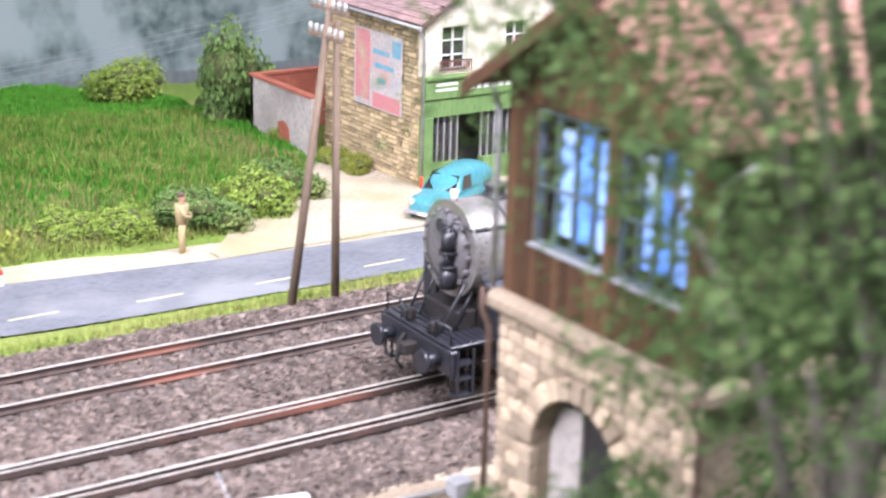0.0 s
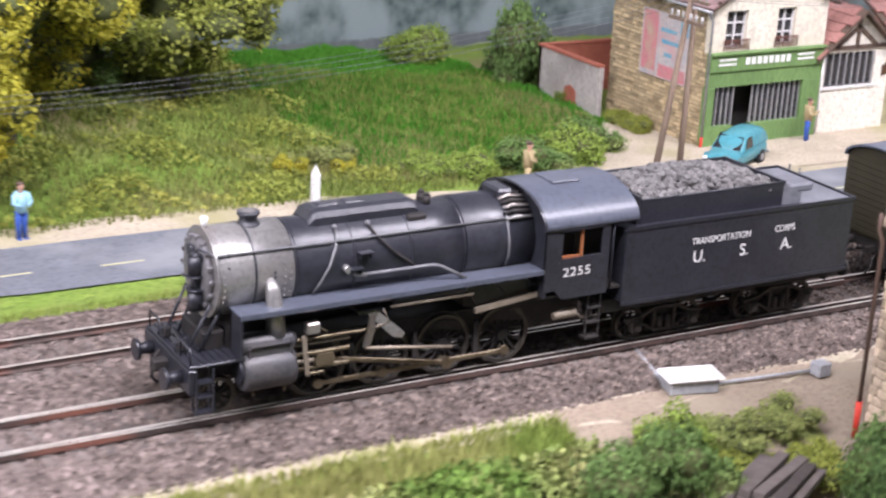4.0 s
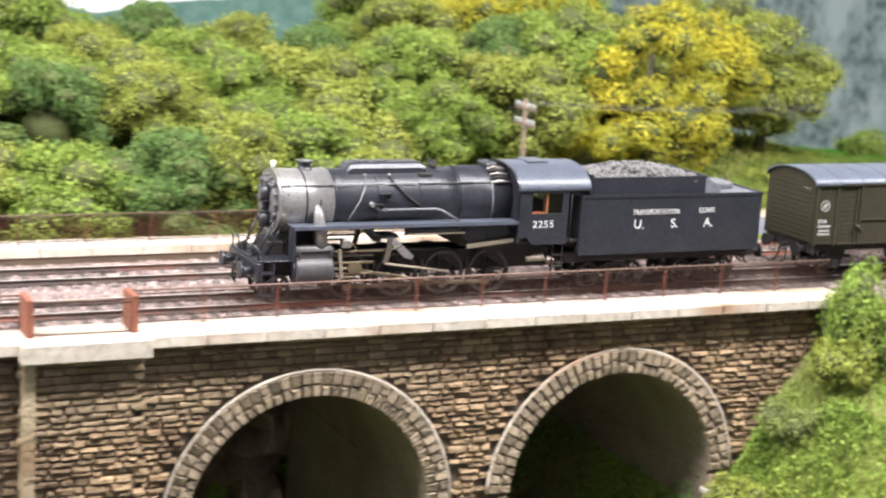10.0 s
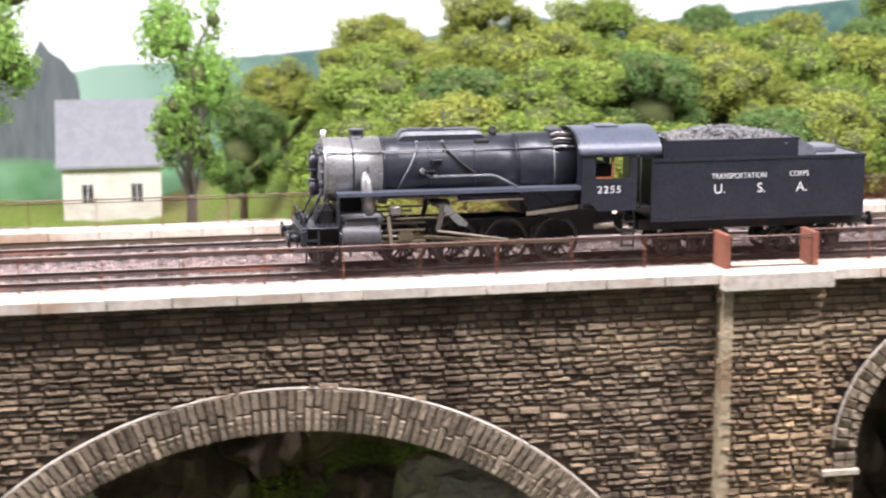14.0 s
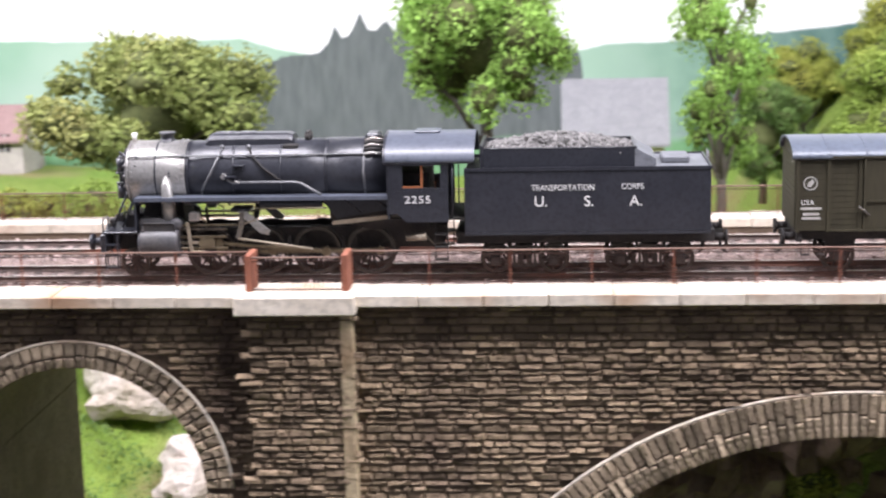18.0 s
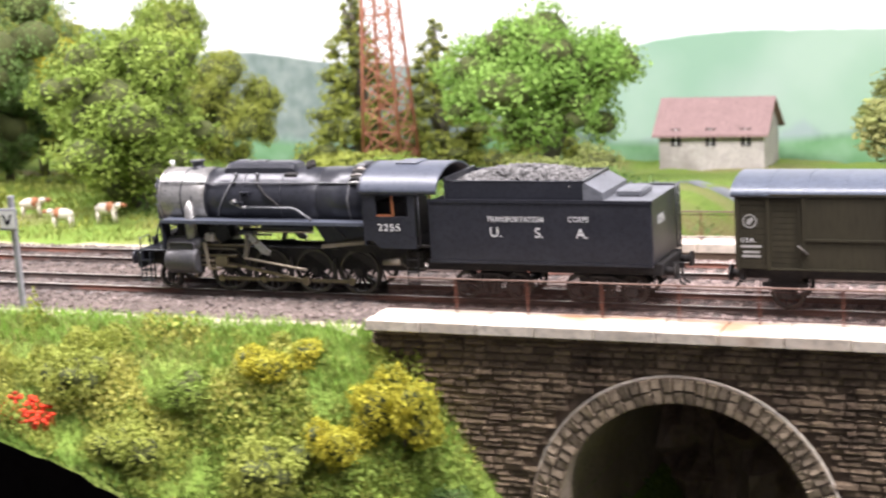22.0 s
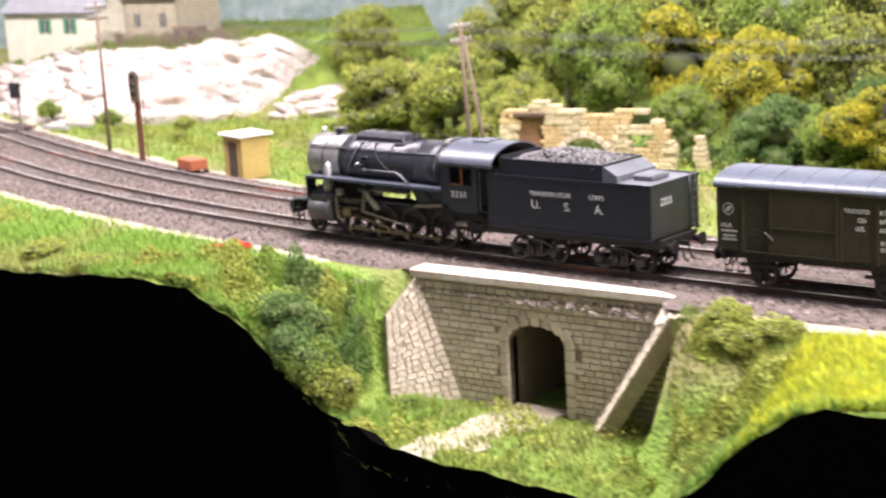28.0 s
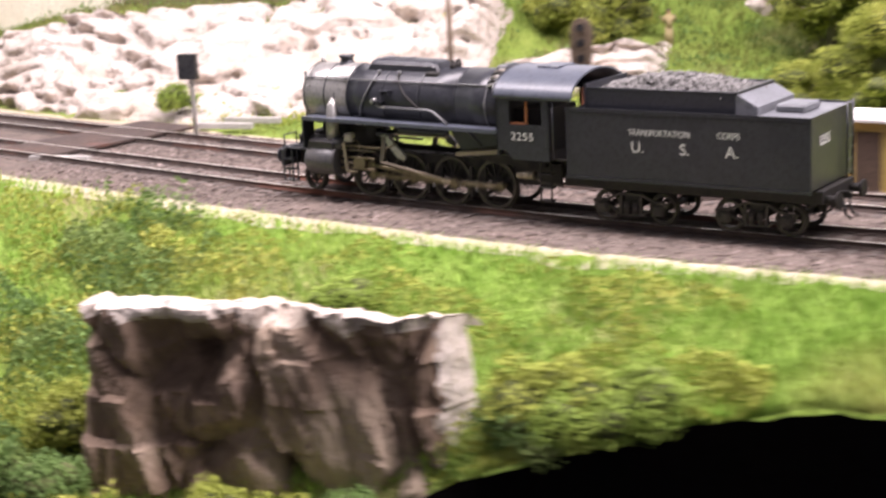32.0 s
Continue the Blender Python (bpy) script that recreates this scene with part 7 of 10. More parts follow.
scrub("undergrowth", patch(-52, -29, -3.5, 26), 30000, 2.0, 0.11, M["leaf_dark"], "dark undergrowth in the gorge", 50, 0.45)
scrub("undergrowth", patch(4, 25, -3.5, 9), 16000, 2.0, 0.11, M["leaf_dark"], "dark undergrowth under the arches", 51, 0.6)
scrub("undergrowth", patch(-110.0, -107.0, -8.5, -2.8), 16000, 1.1, 0.09, M["leaf_dark"], "dark brambles at the foot of the bank", 49, 0.8)
scrub("undergrowth", patch(-109, -104.3, -9.4, -4.6), 24000, 1.1, 0.09, M["leaf_olive"], "brown-green scrub before the wing wall", 46, 0.8)
scrub("undergrowth", front_strip(-152, -146.3, -4.6), 16000, 1.9, 0.09, M["leaf_dark"], "dark bushes beside the rock outcrop", 47, 0.6)
scrub("undergrowth", patch(-134.6, -129, -7.5, -3.4), 12000, 1.5, 0.09, M["leaf_olive"], "olive bushes beside the rock outcrop", 48, 0.6)
for c, x, y, w, h, rz in (("dark", -109.0, -5.0, 2.8, 1.6, 0), ("green", -108.2, -6.6, 2.6, 1.5, 40), ("olive", -107.0, -8.0, 2.4, 1.6, 80), ("olive", -141.0, -6.4, 2.0, 1.5, 10), ("dark", -148.6, -7.6, 3.0, 2.2, 30), ("dark", -147.2, -8.4, 2.8, 2.6, 90), ("dark", -149.8, -6.4, 3.0, 2.4, 150), ("dark", -137.4, -8.2, 2.2, 1.4, 60),
                          ("olive", -133.4, -5.0, 3.4, 2.0, 70), ("green", -131.8, -4.4, 3.0, 1.6, 110)):
    bush_at(c, x, y, w, h, rz)
for c, x, d, w, h in (("green", -158.0, 9.6, 2.0, 1.2), ("green", -149.5, 11.0, 1.8, 1.0), ("olive", -143, 13.5, 1.8, 0.9)):
    y = float(yc(x)) + d
    bush_at(c, x, y, w, h, 0, gz(x, y) + 0.7)


blades("grass_hill", patch(-183, -122, 37.5, 56), 36000, 0.34, 0.045, M["blade_hill"], "rough grass above the rocks", 17)
scrub("undergrowth", patch(-183, -122, 38.5, 55), 30000, 0.9, 0.1, M["leaf_dark"], "dark scrub above the rocks", 52, 0.35)


blades("grass_tuft", patch(-107, -92, -9.3, -2.0), 9000, 0.26, 0.03, M["blade"], "grass on and beside the farm lane", 19)
scrub("undergrowth", patch(-107, -91, -9.3, -1.6), 9000, 0.7, 0.08, M["leaf_olive"], "weeds along the farm lane", 53, 0.22)
scrub("undergrowth", patch(-47.5, -40.5, 2.2, 6.2), 12000, 3.4, 0.1, M["leaf_green"], "green growth behind the end arch", 54, 0.55)


scrub("undergrowth", patch(-118, -105, 22.6, 26.5), 14000, 2.4, 0.1, M["leaf_dark"], "dark shrubs behind the ruin", 55, 0.6)


def crop_field():
    r = np.random.RandomState(12)
    n = 60000
    x = 27.5 + 14.5 * r.rand(n)
    y = -14.5 + 9.7 * r.rand(n)
    keep = (y < -4.6 - np.maximum(0, 30 - x) * 0.5)
    x, y = x[keep], y[keep]
    n = len(x)
    z = ground_z(x, y) + 0.1 + 0.45 * r.rand(n)
    c = np.stack([x, y, z], 1)
    u = r.normal(size=(n, 3)) * (1, 1, 0.7)
    u /= np.linalg.norm(u, axis=1, keepdims=True)
    w = np.cross(u, r.normal(size=(n, 3)))
    w /= np.linalg.norm(w, axis=1, keepdims=True)
    s = 0.06 + 0.09 * r.rand(n, 1)
    q = np.stack([c - u * s, c + w * s * 0.5, c + u * s, c - w * s * 0.5], 1).reshape(-1, 3)
    ob = new("crop_field", raw("crop_field", q.tolist(), [(4 * i, 4 * i + 1, 4 * i + 2, 4 * i + 3) for i in range(n)], M["crop"]))
    ob.matrix_world = at(0, 0, 0) @ Matrix.Diagonal((S, S, S, 1))
    tagged(ob, "leafy green crop plants with pale flower heads", "crop", kind="stuff")


crop_field()


def poppies(x, y, w, n, seed, label="patch of red poppies in the grass"):
    rnd = random.Random(seed)
    me = Mesh()
    for _ in range(n):
        px, py = x + rnd.uniform(-w, w), y + rnd.uniform(-w, w) * 0.5
        me.ball((px, py, gz(px, py) + rnd.uniform(0.3, 0.55)), (0.1, 0.1, 0.06), 6, 3)
        me.tube([(px, py, gz(px, py) - 0.05), (px, py, gz(px, py) + 0.35)], 0.012, 4)
    thing("poppy_patch", at(0, 0, 0), label, "flowers", "poppies", "stuff", me, M["poppy"])


poppies(-64.2, -8.4, 0.9, 100, 1)
poppies(-115.0, -1.6, 0.7, 70, 2)


def ballast_stones():
    """Loose stones of the ballast, in one heap past counting."""
    r = np.random.RandomState(8)
    n = 130000
    s = np.where(r.rand(n) < 0.3, 30 + 30 * r.rand(n), -160 + 230 * r.rand(n))
    d = -2.9 + 9.9 * r.rand(n)
    x = np.interp(s, LS, LX) - d * np.sin(np.interp(s, LS, LH))
    y = np.interp(s, LS, LY) + d * np.cos(np.interp(s, LS, LH))
    z = np.interp(d, [-3.0, -2.1, 1.6, 2.1, 2.6, 6.3, 7.1], [-0.66, RAIL - 0.24, RAIL - 0.22, RAIL - 0.30, RAIL - 0.22, RAIL - 0.24, -0.66])
    z = np.where((d < -1.7) & (x > -107) & (x < -94.5), z - 0.6, z)
    k = 0.05 + 0.08 * r.rand(n) ** 2
    base = np.array([(1, 0, -0.4), (-0.6, 0.8, -0.4), (-0.6, -0.8, -0.4), (0.1, 0, 0.8)], float)
    rot = r.normal(size=(n, 3, 3))
    rot = np.linalg.qr(rot)[0]
    v = np.einsum("nij,kj->nki", rot, base) * k[:, None, None] * (0.7 + 0.6 * r.rand(n, 4, 1)) + np.stack([x, y, z], 1)[:, None]
    fs = np.array([(0, 1, 3), (1, 2, 3), (2, 0, 3), (0, 2, 1)])
    f = (np.arange(n)[:, None, None] * 4 + fs).reshape(-1, 3)
    ob = new("ballast_stones", raw("ballast_stones", v.reshape(-1, 3).tolist(), f.tolist(), M["pebble"]))
    ob.matrix_world = at(0, 0, 0) @ Matrix.Diagonal((S, S, S, 1))
    tagged(ob, "loose reddish grey ballast stones", "ballast", kind="stuff")


ballast_stones()

# ---- the village end ----
M["cream"] = mat("cream_render", (0.74, 0.69, 0.56), (0.66, 0.60, 0.47), 0.9, 0.9, bump=0.02, third=(0.60, 0.54, 0.42))
M["shop_green"] = mat("shop_green_paint", (0.16, 0.27, 0.09), (0.12, 0.21, 0.07), 1.5, 0.6, stretch=(1, 1, 0.3))
M["white_wall"] = mat("whitewashed_wall", (0.76, 0.72, 0.62), (0.66, 0.62, 0.52), 0.9, 0.9, third=(0.52, 0.47, 0.38), bump=0.02)
M["tile_red"] = mat("red_roof_tile", (0.38, 0.19, 0.155), (0.31, 0.15, 0.125), 1.2, 0.85, obj=True, vary=(0.8, 1.12))
M["tile_mauve"] = mat("mauve_roof_tile", (0.34, 0.225, 0.21), (0.28, 0.185, 0.175), 1.0, 0.85, obj=True, vary=(0.8, 1.12))
M["tile_pink"] = mat("salmon_roof_tile", (0.44, 0.25, 0.195), (0.36, 0.19, 0.15), 1.0, 0.85, obj=True, vary=(0.8, 1.12))
M["brick"] = mat("red_brick", (0.42, 0.14, 0.085), (0.33, 0.10, 0.065), 3, 0.9, bump=0.02)
M["plaster_grey"] = mat("patchy_grey_plaster", (0.50, 0.46, 0.42), (0.38, 0.35, 0.32), 0.9, 0.95, third=(0.27, 0.245, 0.22), bump=0.03)
M["rubble_wall"] = mat("beige_rubble_wall", (0.46, 0.40, 0.29), (0.36, 0.30, 0.21), 1.8, 0.95, bump=0.06, bump_scale=3)
M["rubble"] = mat("coursed_rubble", (0.56, 0.45, 0.27), (0.44, 0.34, 0.19), 1.6, 0.95, island=True, bump=0.04, vary=(0.6, 1.3))
M["timber"] = mat("brown_boarding", (0.13, 0.066, 0.032), (0.09, 0.047, 0.024), 2.0, 0.75, stretch=(1, 3, 0.3), obj=True, bump=0.006)
M["beam"] = mat("dark_beam", (0.09, 0.06, 0.045), (0.12, 0.085, 0.06), 2, 0.85)
M["pale_stone"] = mat("pale_cut_stone", (0.589, 0.477, 0.344), (0.494, 0.387, 0.272), 2.0, 0.9, bump=0.015, obj=True)
M["zinc"] = mat("grey_zinc", (0.45, 0.45, 0.45), (0.36, 0.36, 0.36), 2, 0.45, metal=0.5)
M["pole_wood"] = mat("pole_wood", (0.211, 0.156, 0.113), (0.156, 0.113, 0.078), 1.5, 0.9, stretch=(4, 4, 0.4))
M["white_paint"] = mat("white_paint", (0.78, 0.77, 0.74), (0.70, 0.69, 0.66), 2, 0.7)
M["red_paint"] = mat("red_paint", (0.65, 0.06, 0.035), (0.55, 0.05, 0.03), 2, 0.6)
M["orange"] = mat("orange_paint", (0.72, 0.22, 0.05), (0.62, 0.18, 0.04), 2, 0.7)
M["turquoise"] = mat("turquoise_car_paint", (0.07, 0.27, 0.31), (0.06, 0.24, 0.28), 1, 0.35, spec=0.5)
M["van_blue"] = mat("blue_van_paint", (0.03, 0.075, 0.30), (0.025, 0.06, 0.25), 1, 0.35, spec=0.5)
M["tyre"] = mat("tyre_rubber", (0.025, 0.025, 0.025), (0.04, 0.04, 0.04), 3, 0.8)
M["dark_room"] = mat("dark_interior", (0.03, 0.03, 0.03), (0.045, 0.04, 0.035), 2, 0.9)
M["wire"] = mat("grey_wire", (0.16, 0.165, 0.17), (0.12, 0.125, 0.13), 2, 0.6)
M["box_grey"] = mat("light_grey_metal", (0.36, 0.37, 0.38), (0.29, 0.30, 0.31), 2, 0.55)
M["ad_pink"] = mat("faded_pink_wall_paint", (0.62, 0.22, 0.25), (0.50, 0.26, 0.24), 2.5, 0.95, third=(0.46, 0.36, 0.25), bump=0.03)
M["ad_white"] = mat("faded_white_wall_paint", (0.56, 0.48, 0.44), (0.40, 0.42, 0.45), 1.6, 0.95, third=(0.55, 0.30, 0.29), bump=0.05)
M["ad_blue"] = mat("faded_blue_wall_paint", (0.14, 0.36, 0.50), (0.24, 0.40, 0.46), 2.5, 0.95, bump=0.03)
# blue light in the signal box panes, painted on added panels behind the glass
M["blue_reflection"] = mat("blue_reflection", (0.10, 0.26, 0.75), (0.16, 0.36, 0.82), 0.7, 0.5)
M["pale_reflection"] = mat("pale_blue_reflection", (0.36, 0.55, 0.92), (0.14, 0.30, 0.80), 1.6, 0.5, third=(0.75, 0.82, 0.95))
M["bar_teal"] = mat("grey_green_glazing_bar", (0.13, 0.17, 0.18), (0.10, 0.13, 0.14), 3, 0.5)
M["pipe_brown"] = mat("brown_iron_pipe", (0.17, 0.11, 0.085), (0.12, 0.075, 0.06), 3, 0.6)
M["insulator"] = mat("grimy_porcelain", (0.48, 0.47, 0.44), (0.36, 0.35, 0.32), 4, 0.5)
M["dash"] = mat("pale_yellow_road_paint", (0.52, 0.50, 0.30), (0.44, 0.42, 0.27), 2, 0.85)


def clear_glass():
    m = bpy.data.materials.new("window_glass")
    m.use_nodes = True
    b = m.node_tree.nodes["Principled BSDF"]
    b.inputs["Base Color"].default_value = (0.9, 0.95, 0.95, 1)
    b.inputs["Roughness"].default_value = 0.03
    b.inputs["Transmission Weight"].default_value = 1.0
    b.inputs["IOR"].default_value = 1.2
    return m


M["glass"] = clear_glass()


ROAD_X = [26, 34, 41, 45, 47, 52, 56, 60, 80, 112]


def road():
    low = lambda x: float(np.interp(x, ROAD_X, [10.6, 9.4, 9.2, 8.75, 8.5, 8.25, 8.05, 7.9, 7.6, 7.4]))
    top = lambda x: float(np.interp(x, ROAD_X, [14.6, 13.5, 13.3, 13.2, 12.8, 12.1, 11.7, 11.4, 11.0, 10.8]))
    for name, edge0, edge1, zz, m, lab in (("road", low, top, 0.06, "road", "grey asphalt road with a worn surface"), ("roadside", lambda x: top(x) - 0.05, lambda x: top(x) + 1.6, 0.04, "sand", "pale sandy roadside")):
        me = Mesh()
        xs = np.arange(26, 112, 1.0)
        for x in xs:
            for y in np.linspace(edge0(x), edge1(x) + 0.12 * math.sin(x * 1.7) * (m == "sand"), 5):
                me.v.append((float(x), float(y), gz(x, y) + zz))
        me.f = [(i * 5 + j, (i + 1) * 5 + j, (i + 1) * 5 + j + 1, i * 5 + j + 1) for i in range(len(xs) - 1) for j in range(4)]
        me.smooth = [True] * len(me.f)
        thing(name, at(0, 0, 0), lab, "road", kind="structure", mesh=me, material=M[m])
    # the sandy yard before the houses
    me = Mesh()
    xs = np.arange(52.5, 84, 0.5)
    n = 10
    for x in xs:
        far = min(12.9 + (x - 52.3) * 0.95, 21.5) if x < 61.9 else 16.8
        for k in range(n):
            y = 12.0 + (far + 0.25 * math.sin(x * 2.1) - 12.0) * k / (n - 1)
            me.v.append((float(x), float(y), gz(x, y) + 0.07))
    me.f = [(i * n + j, (i + 1) * n + j, (i + 1) * n + j + 1, i * n + j + 1) for i in range(len(xs) - 1) for j in range(n - 1)]
    me.smooth = [True] * len(me.f)
    thing("yard", at(0, 0, 0), "pale sandy yard before the houses", "yard", kind="structure", mesh=me, material=M["sand"])
    marks = thing("road_marking", at(0, 0, 0), "pale yellow dashed centre line", "road marking", kind="structure")
    for x in np.arange(30, 78, 3.15):
        y = float(np.interp(x, [30, 41, 45.5, 49, 53, 60, 80], [11.4, 10.6, 9.85, 9.5, 9.15, 8.85, 8.6]))
        part("dash", Mesh().box(x, x + 1.25, y - 0.04, y + 0.04, gz(x, y) + 0.055, gz(x + 1.2, y) + 0.075), M["dash"], marks)


road()


def tiled_roof(parent, x0, x1, y0, z0, y1, z1, material, rows=10, cols=12, swap=False):
    """A roof slope of lapped tiles, from the eave (y0, z0) to the ridge (y1, z1); swap: eave and ridge lie along y."""
    slope = math.atan2(z1 - z0, y1 - y0)
    run = math.hypot(z1 - z0, y1 - y0)
    h, w = run / rows, (x1 - x0) / cols

    def put_tile(u0, u1, a, b, lift):
        vs = []
        for u in (u0, u1):
            for d, up in ((a, lift + 0.03), (b, lift - 0.005), (b, lift - 0.06), (a, lift - 0.04)):
                yy = y0 + math.cos(slope) * d - math.sin(slope) * up
                z = z0 + math.sin(slope) * d + math.cos(slope) * up * (1 if math.cos(slope) > 0 else -1)
                vs.append((yy, u, z) if swap else (u, yy, z))
        return vs, [(0, 1, 2, 3), (7, 6, 5, 4), (0, 4, 5, 1), (1, 5, 6, 2), (2, 6, 7, 3), (3, 7, 4, 0)]

    rf = None
    for r in range(rows):
        for c in range(cols):
            me = Mesh()
            off = 0.5 * w * (r % 2)
            a, b = x0 + c * w + off, x0 + (c + 1) * w + off - 0.015
            if b > x1 + 0.01:
                b = x1
            if b - a < 0.05:
                continue
            me.add(*put_tile(a, b, r * h - 0.04, (r + 1) * h + 0.03, 0.05))
            part("tile", me, material, parent)


def window_unit(parent, x0, x1, z0, z1, y, n=2, m=3, frame="white_paint"):
    """A glazed window in a wall that faces -y."""
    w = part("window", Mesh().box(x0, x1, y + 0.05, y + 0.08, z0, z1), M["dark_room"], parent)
    f = Mesh()
    t = 0.06
    f.box(x0, x1, y - 0.03, y + 0.05, z0, z0 + t)
    f.box(x0, x1, y - 0.03, y + 0.05, z1 - t, z1)
    for i in range(n + 1):
        x = x0 + (x1 - x0 - t) * i / n
        f.box(x, x + t, y - 0.02, y + 0.05, z0, z1)
    for j in range(1, m):
        z = z0 + (z1 - z0) * j / m
        f.box(x0, x1, y - 0.015, y + 0.05, z - 0.025, z + 0.025)
    part("window_frame", f, M[frame], w)
    part("window_sill", Mesh().box(x0 - 0.08, x1 + 0.08, y - 0.12, y + 0.04, z0 - 0.08, z0), M["pale_stone"], w)
    return w


def shop_house():
    h = thing("shop_house", at(0, 0, 0), "two-storey village house with a green shop front and stone side wall", "house")
    x0, x1, y0, y1, zb, ze = 61.85, 67.4, 16.3, 22.6, -2.0, 4.1
    xr, zr = 64.7, 5.95
    part("side_wall", Mesh().box(x0, x0 + 0.3, y0, y1, zb, ze), M["pale_mortar"], h)
    rnd = random.Random(2)
    st = Mesh()
    z = -1.6
    while z < ze - 0.1:
        hh = rnd.uniform(0.13, 0.19)
        y = y0
        while y < y1:
            w = rnd.uniform(0.25, 0.6)
            y2 = min(y + w, y1)
            p = rnd.uniform(0.0, 0.05)
            st.add([(x0 + 0.02, y + 0.015, z + 0.01), (x0 + 0.02, y2 - 0.015, z + 0.01), (x0 + 0.02, y2 - 0.015, z + hh - 0.015), (x0 + 0.02, y + 0.015, z + hh - 0.015),
                    (x0 - 0.05 - p, y + 0.04, z + 0.03), (x0 - 0.05 - p, y2 - 0.04, z + 0.03), (x0 - 0.05 - p, y2 - 0.04, z + hh - 0.035), (x0 - 0.05 - p, y + 0.04, z + hh - 0.035)],
                   [(4, 5, 6, 7), (0, 1, 5, 4), (1, 2, 6, 5), (2, 3, 7, 6), (3, 0, 4, 7)])
            y = y2
        z += hh
    tagged(part("rubble_facing", st, M["rubble"], h, "ochre coursed rubble stone"), kind="stuff")
    # the faded advertisement on the side wall, as plain shapes
    ad = part("painted_sign", Mesh().box(x0 - 0.125, x0 - 0.11, 17.5, 20.5, 0.7, 3.3), M["ad_white"], h, "faded painted wall advertisement")
    part("sign_shape", Mesh().box(x0 - 0.135, x0 - 0.127, 19.5, 20.4, 0.9, 3.25), M["ad_pink"], ad)
    part("sign_shape", Mesh().box(x0 - 0.135, x0 - 0.127, 17.6, 19.3, 0.75, 1.25), M["ad_pink"], ad)
    part("sign_shape", Mesh().box(x0 - 0.135, x0 - 0.127, 17.6, 18.1, 2.6, 3.15), M["ad_blue"], ad)
    for z, a, b in ((2.55, 18.3, 19.3), (2.1, 18.0, 19.2), (1.6, 18.5, 19.0)):
        part("sign_bar", Mesh().box(x0 - 0.135, x0 - 0.127, a, b, z, z + 0.16), M["ad_blue"], ad)
    part("rear_wall", Mesh().box(x0, x1, y1 - 0.3, y1, zb, ze), M["cream"], h)
    part("right_wall", Mesh().box(x1 - 0.3, x1, y0, y1, zb, ze), M["cream"], h)
    for a, b, za, zc in ((x0 - 0.1, 62.4, 2.25, ze), (63.4, 64.9, 2.25, 3.85), (65.8, x1 + 0.01, 2.25, ze), (62.4, 65.8, 3.85, ze), (62.4, 63.4, 2.25, 2.42), (64.9, 65.8, 2.25, 2.42)):
        part("front_wall", Mesh().box(a, b, y0 - 0.06, y0 + 0.3, za, zc), M["cream"], h, "cream rendered upper front")
    part("gable_wall", Mesh().prism([(x0 - 0.1, ze), (x1, ze), (xr, zr - 0.15)], y0 - 0.06, y0 + 0.3, "y"), M["cream"], h, "cream rendered gable")
    for a, b in ((62.4, 63.4), (64.9, 65.8)):
        w = window_unit(h, a, b, 2.42, 3.85, y0 + 0.1)
        for x in np.arange(a - 0.1, b + 0.12, 0.1):
            part("rail_bar", Mesh().box(x - 0.012, x + 0.012, y0 - 0.17, y0 - 0.14, 2.36, 2.73), M["rust"], w)
        part("window_rail", Mesh().box(a - 0.12, b + 0.12, y0 - 0.18, y0 - 0.13, 2.73, 2.77), M["rust"], w, "rusty iron window rail")
    fascia_board = part("shop_front", Mesh().box(x0 - 0.12, x1, y0 - 0.2, y0 + 0.1, 1.55, 2.2, 0.02), M["shop_green"], h, "green painted wooden shop front")
    part("cornice", Mesh().box(x0 - 0.14, x1 + 0.02, y0 - 0.3, y0 + 0.1, 2.2, 2.3, 0.02), M["shop_green"], fascia_board)
    part("frieze", Mesh().box(x0 - 0.1, x1, y0 - 0.12, y0 + 0.1, 0.95, 1.55), M["shop_green"], fascia_board)
    for a, b in ((x0 - 0.1, 62.1), (66.5, x1)):
        part("pilaster", Mesh().box(a, b, y0 - 0.14, y0 + 0.2, zb, 0.95, 0.02), M["shop_green"], fascia_board)
    for a, b in ((62.1, 63.15), (64.1, 66.5)):
        part("stall_riser", Mesh().box(a, b, y0 - 0.12, y0 + 0.2, zb, -0.6), M["shop_green"], fascia_board)
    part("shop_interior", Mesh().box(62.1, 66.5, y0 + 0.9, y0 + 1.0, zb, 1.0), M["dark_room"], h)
    for a, b, n in ((62.1, 63.15, 4), (64.1, 66.5, 9)):
        g = part("shop_window", Mesh().box(a, b, y0 + 0.1, y0 + 0.12, -0.6, 0.95), M["glass_dark"], h, "dark shop window")
        for i in range(n + 1):
            x = a + (b - a) * i / n
            part("mullion", Mesh().box(x - 0.025, x + 0.025, y0 + 0.02, y0 + 0.1, -0.6, 0.95), M["zinc"], g)
    for i, (a, b) in enumerate(((63.4, 65.7),)):
        for k in range(8):
            part("sign_bar", Mesh().box(a + k * 0.29, a + k * 0.29 + 0.2, y0 - 0.215, y0 - 0.202, 1.78, 2.06), M["white_paint"], h)
    for a in (62.1, 66.0):
        for k in range(2):
            part("sign_bar", Mesh().box(a, a + 0.85, y0 - 0.215, y0 - 0.202, 1.98 - k * 0.18, 2.06 - k * 0.18), M["white_paint"], h)
    roof = part("roof", Mesh().prism([(x0 - 0.4, ze - 0.12), (xr, zr), (x1 + 0.4, ze - 0.12), (x1 + 0.4, ze - 0.22), (xr, zr - 0.14), (x0 - 0.4, ze - 0.22)], y0 - 0.35, y1 + 0.2, "y"), M["beam"], h, "mauve tiled roof")
    tiled_roof(roof, y0 - 0.35, y1 + 0.2, x0 - 0.42, ze - 0.1, xr, zr + 0.03, M["tile_mauve"], 15, 20, True)
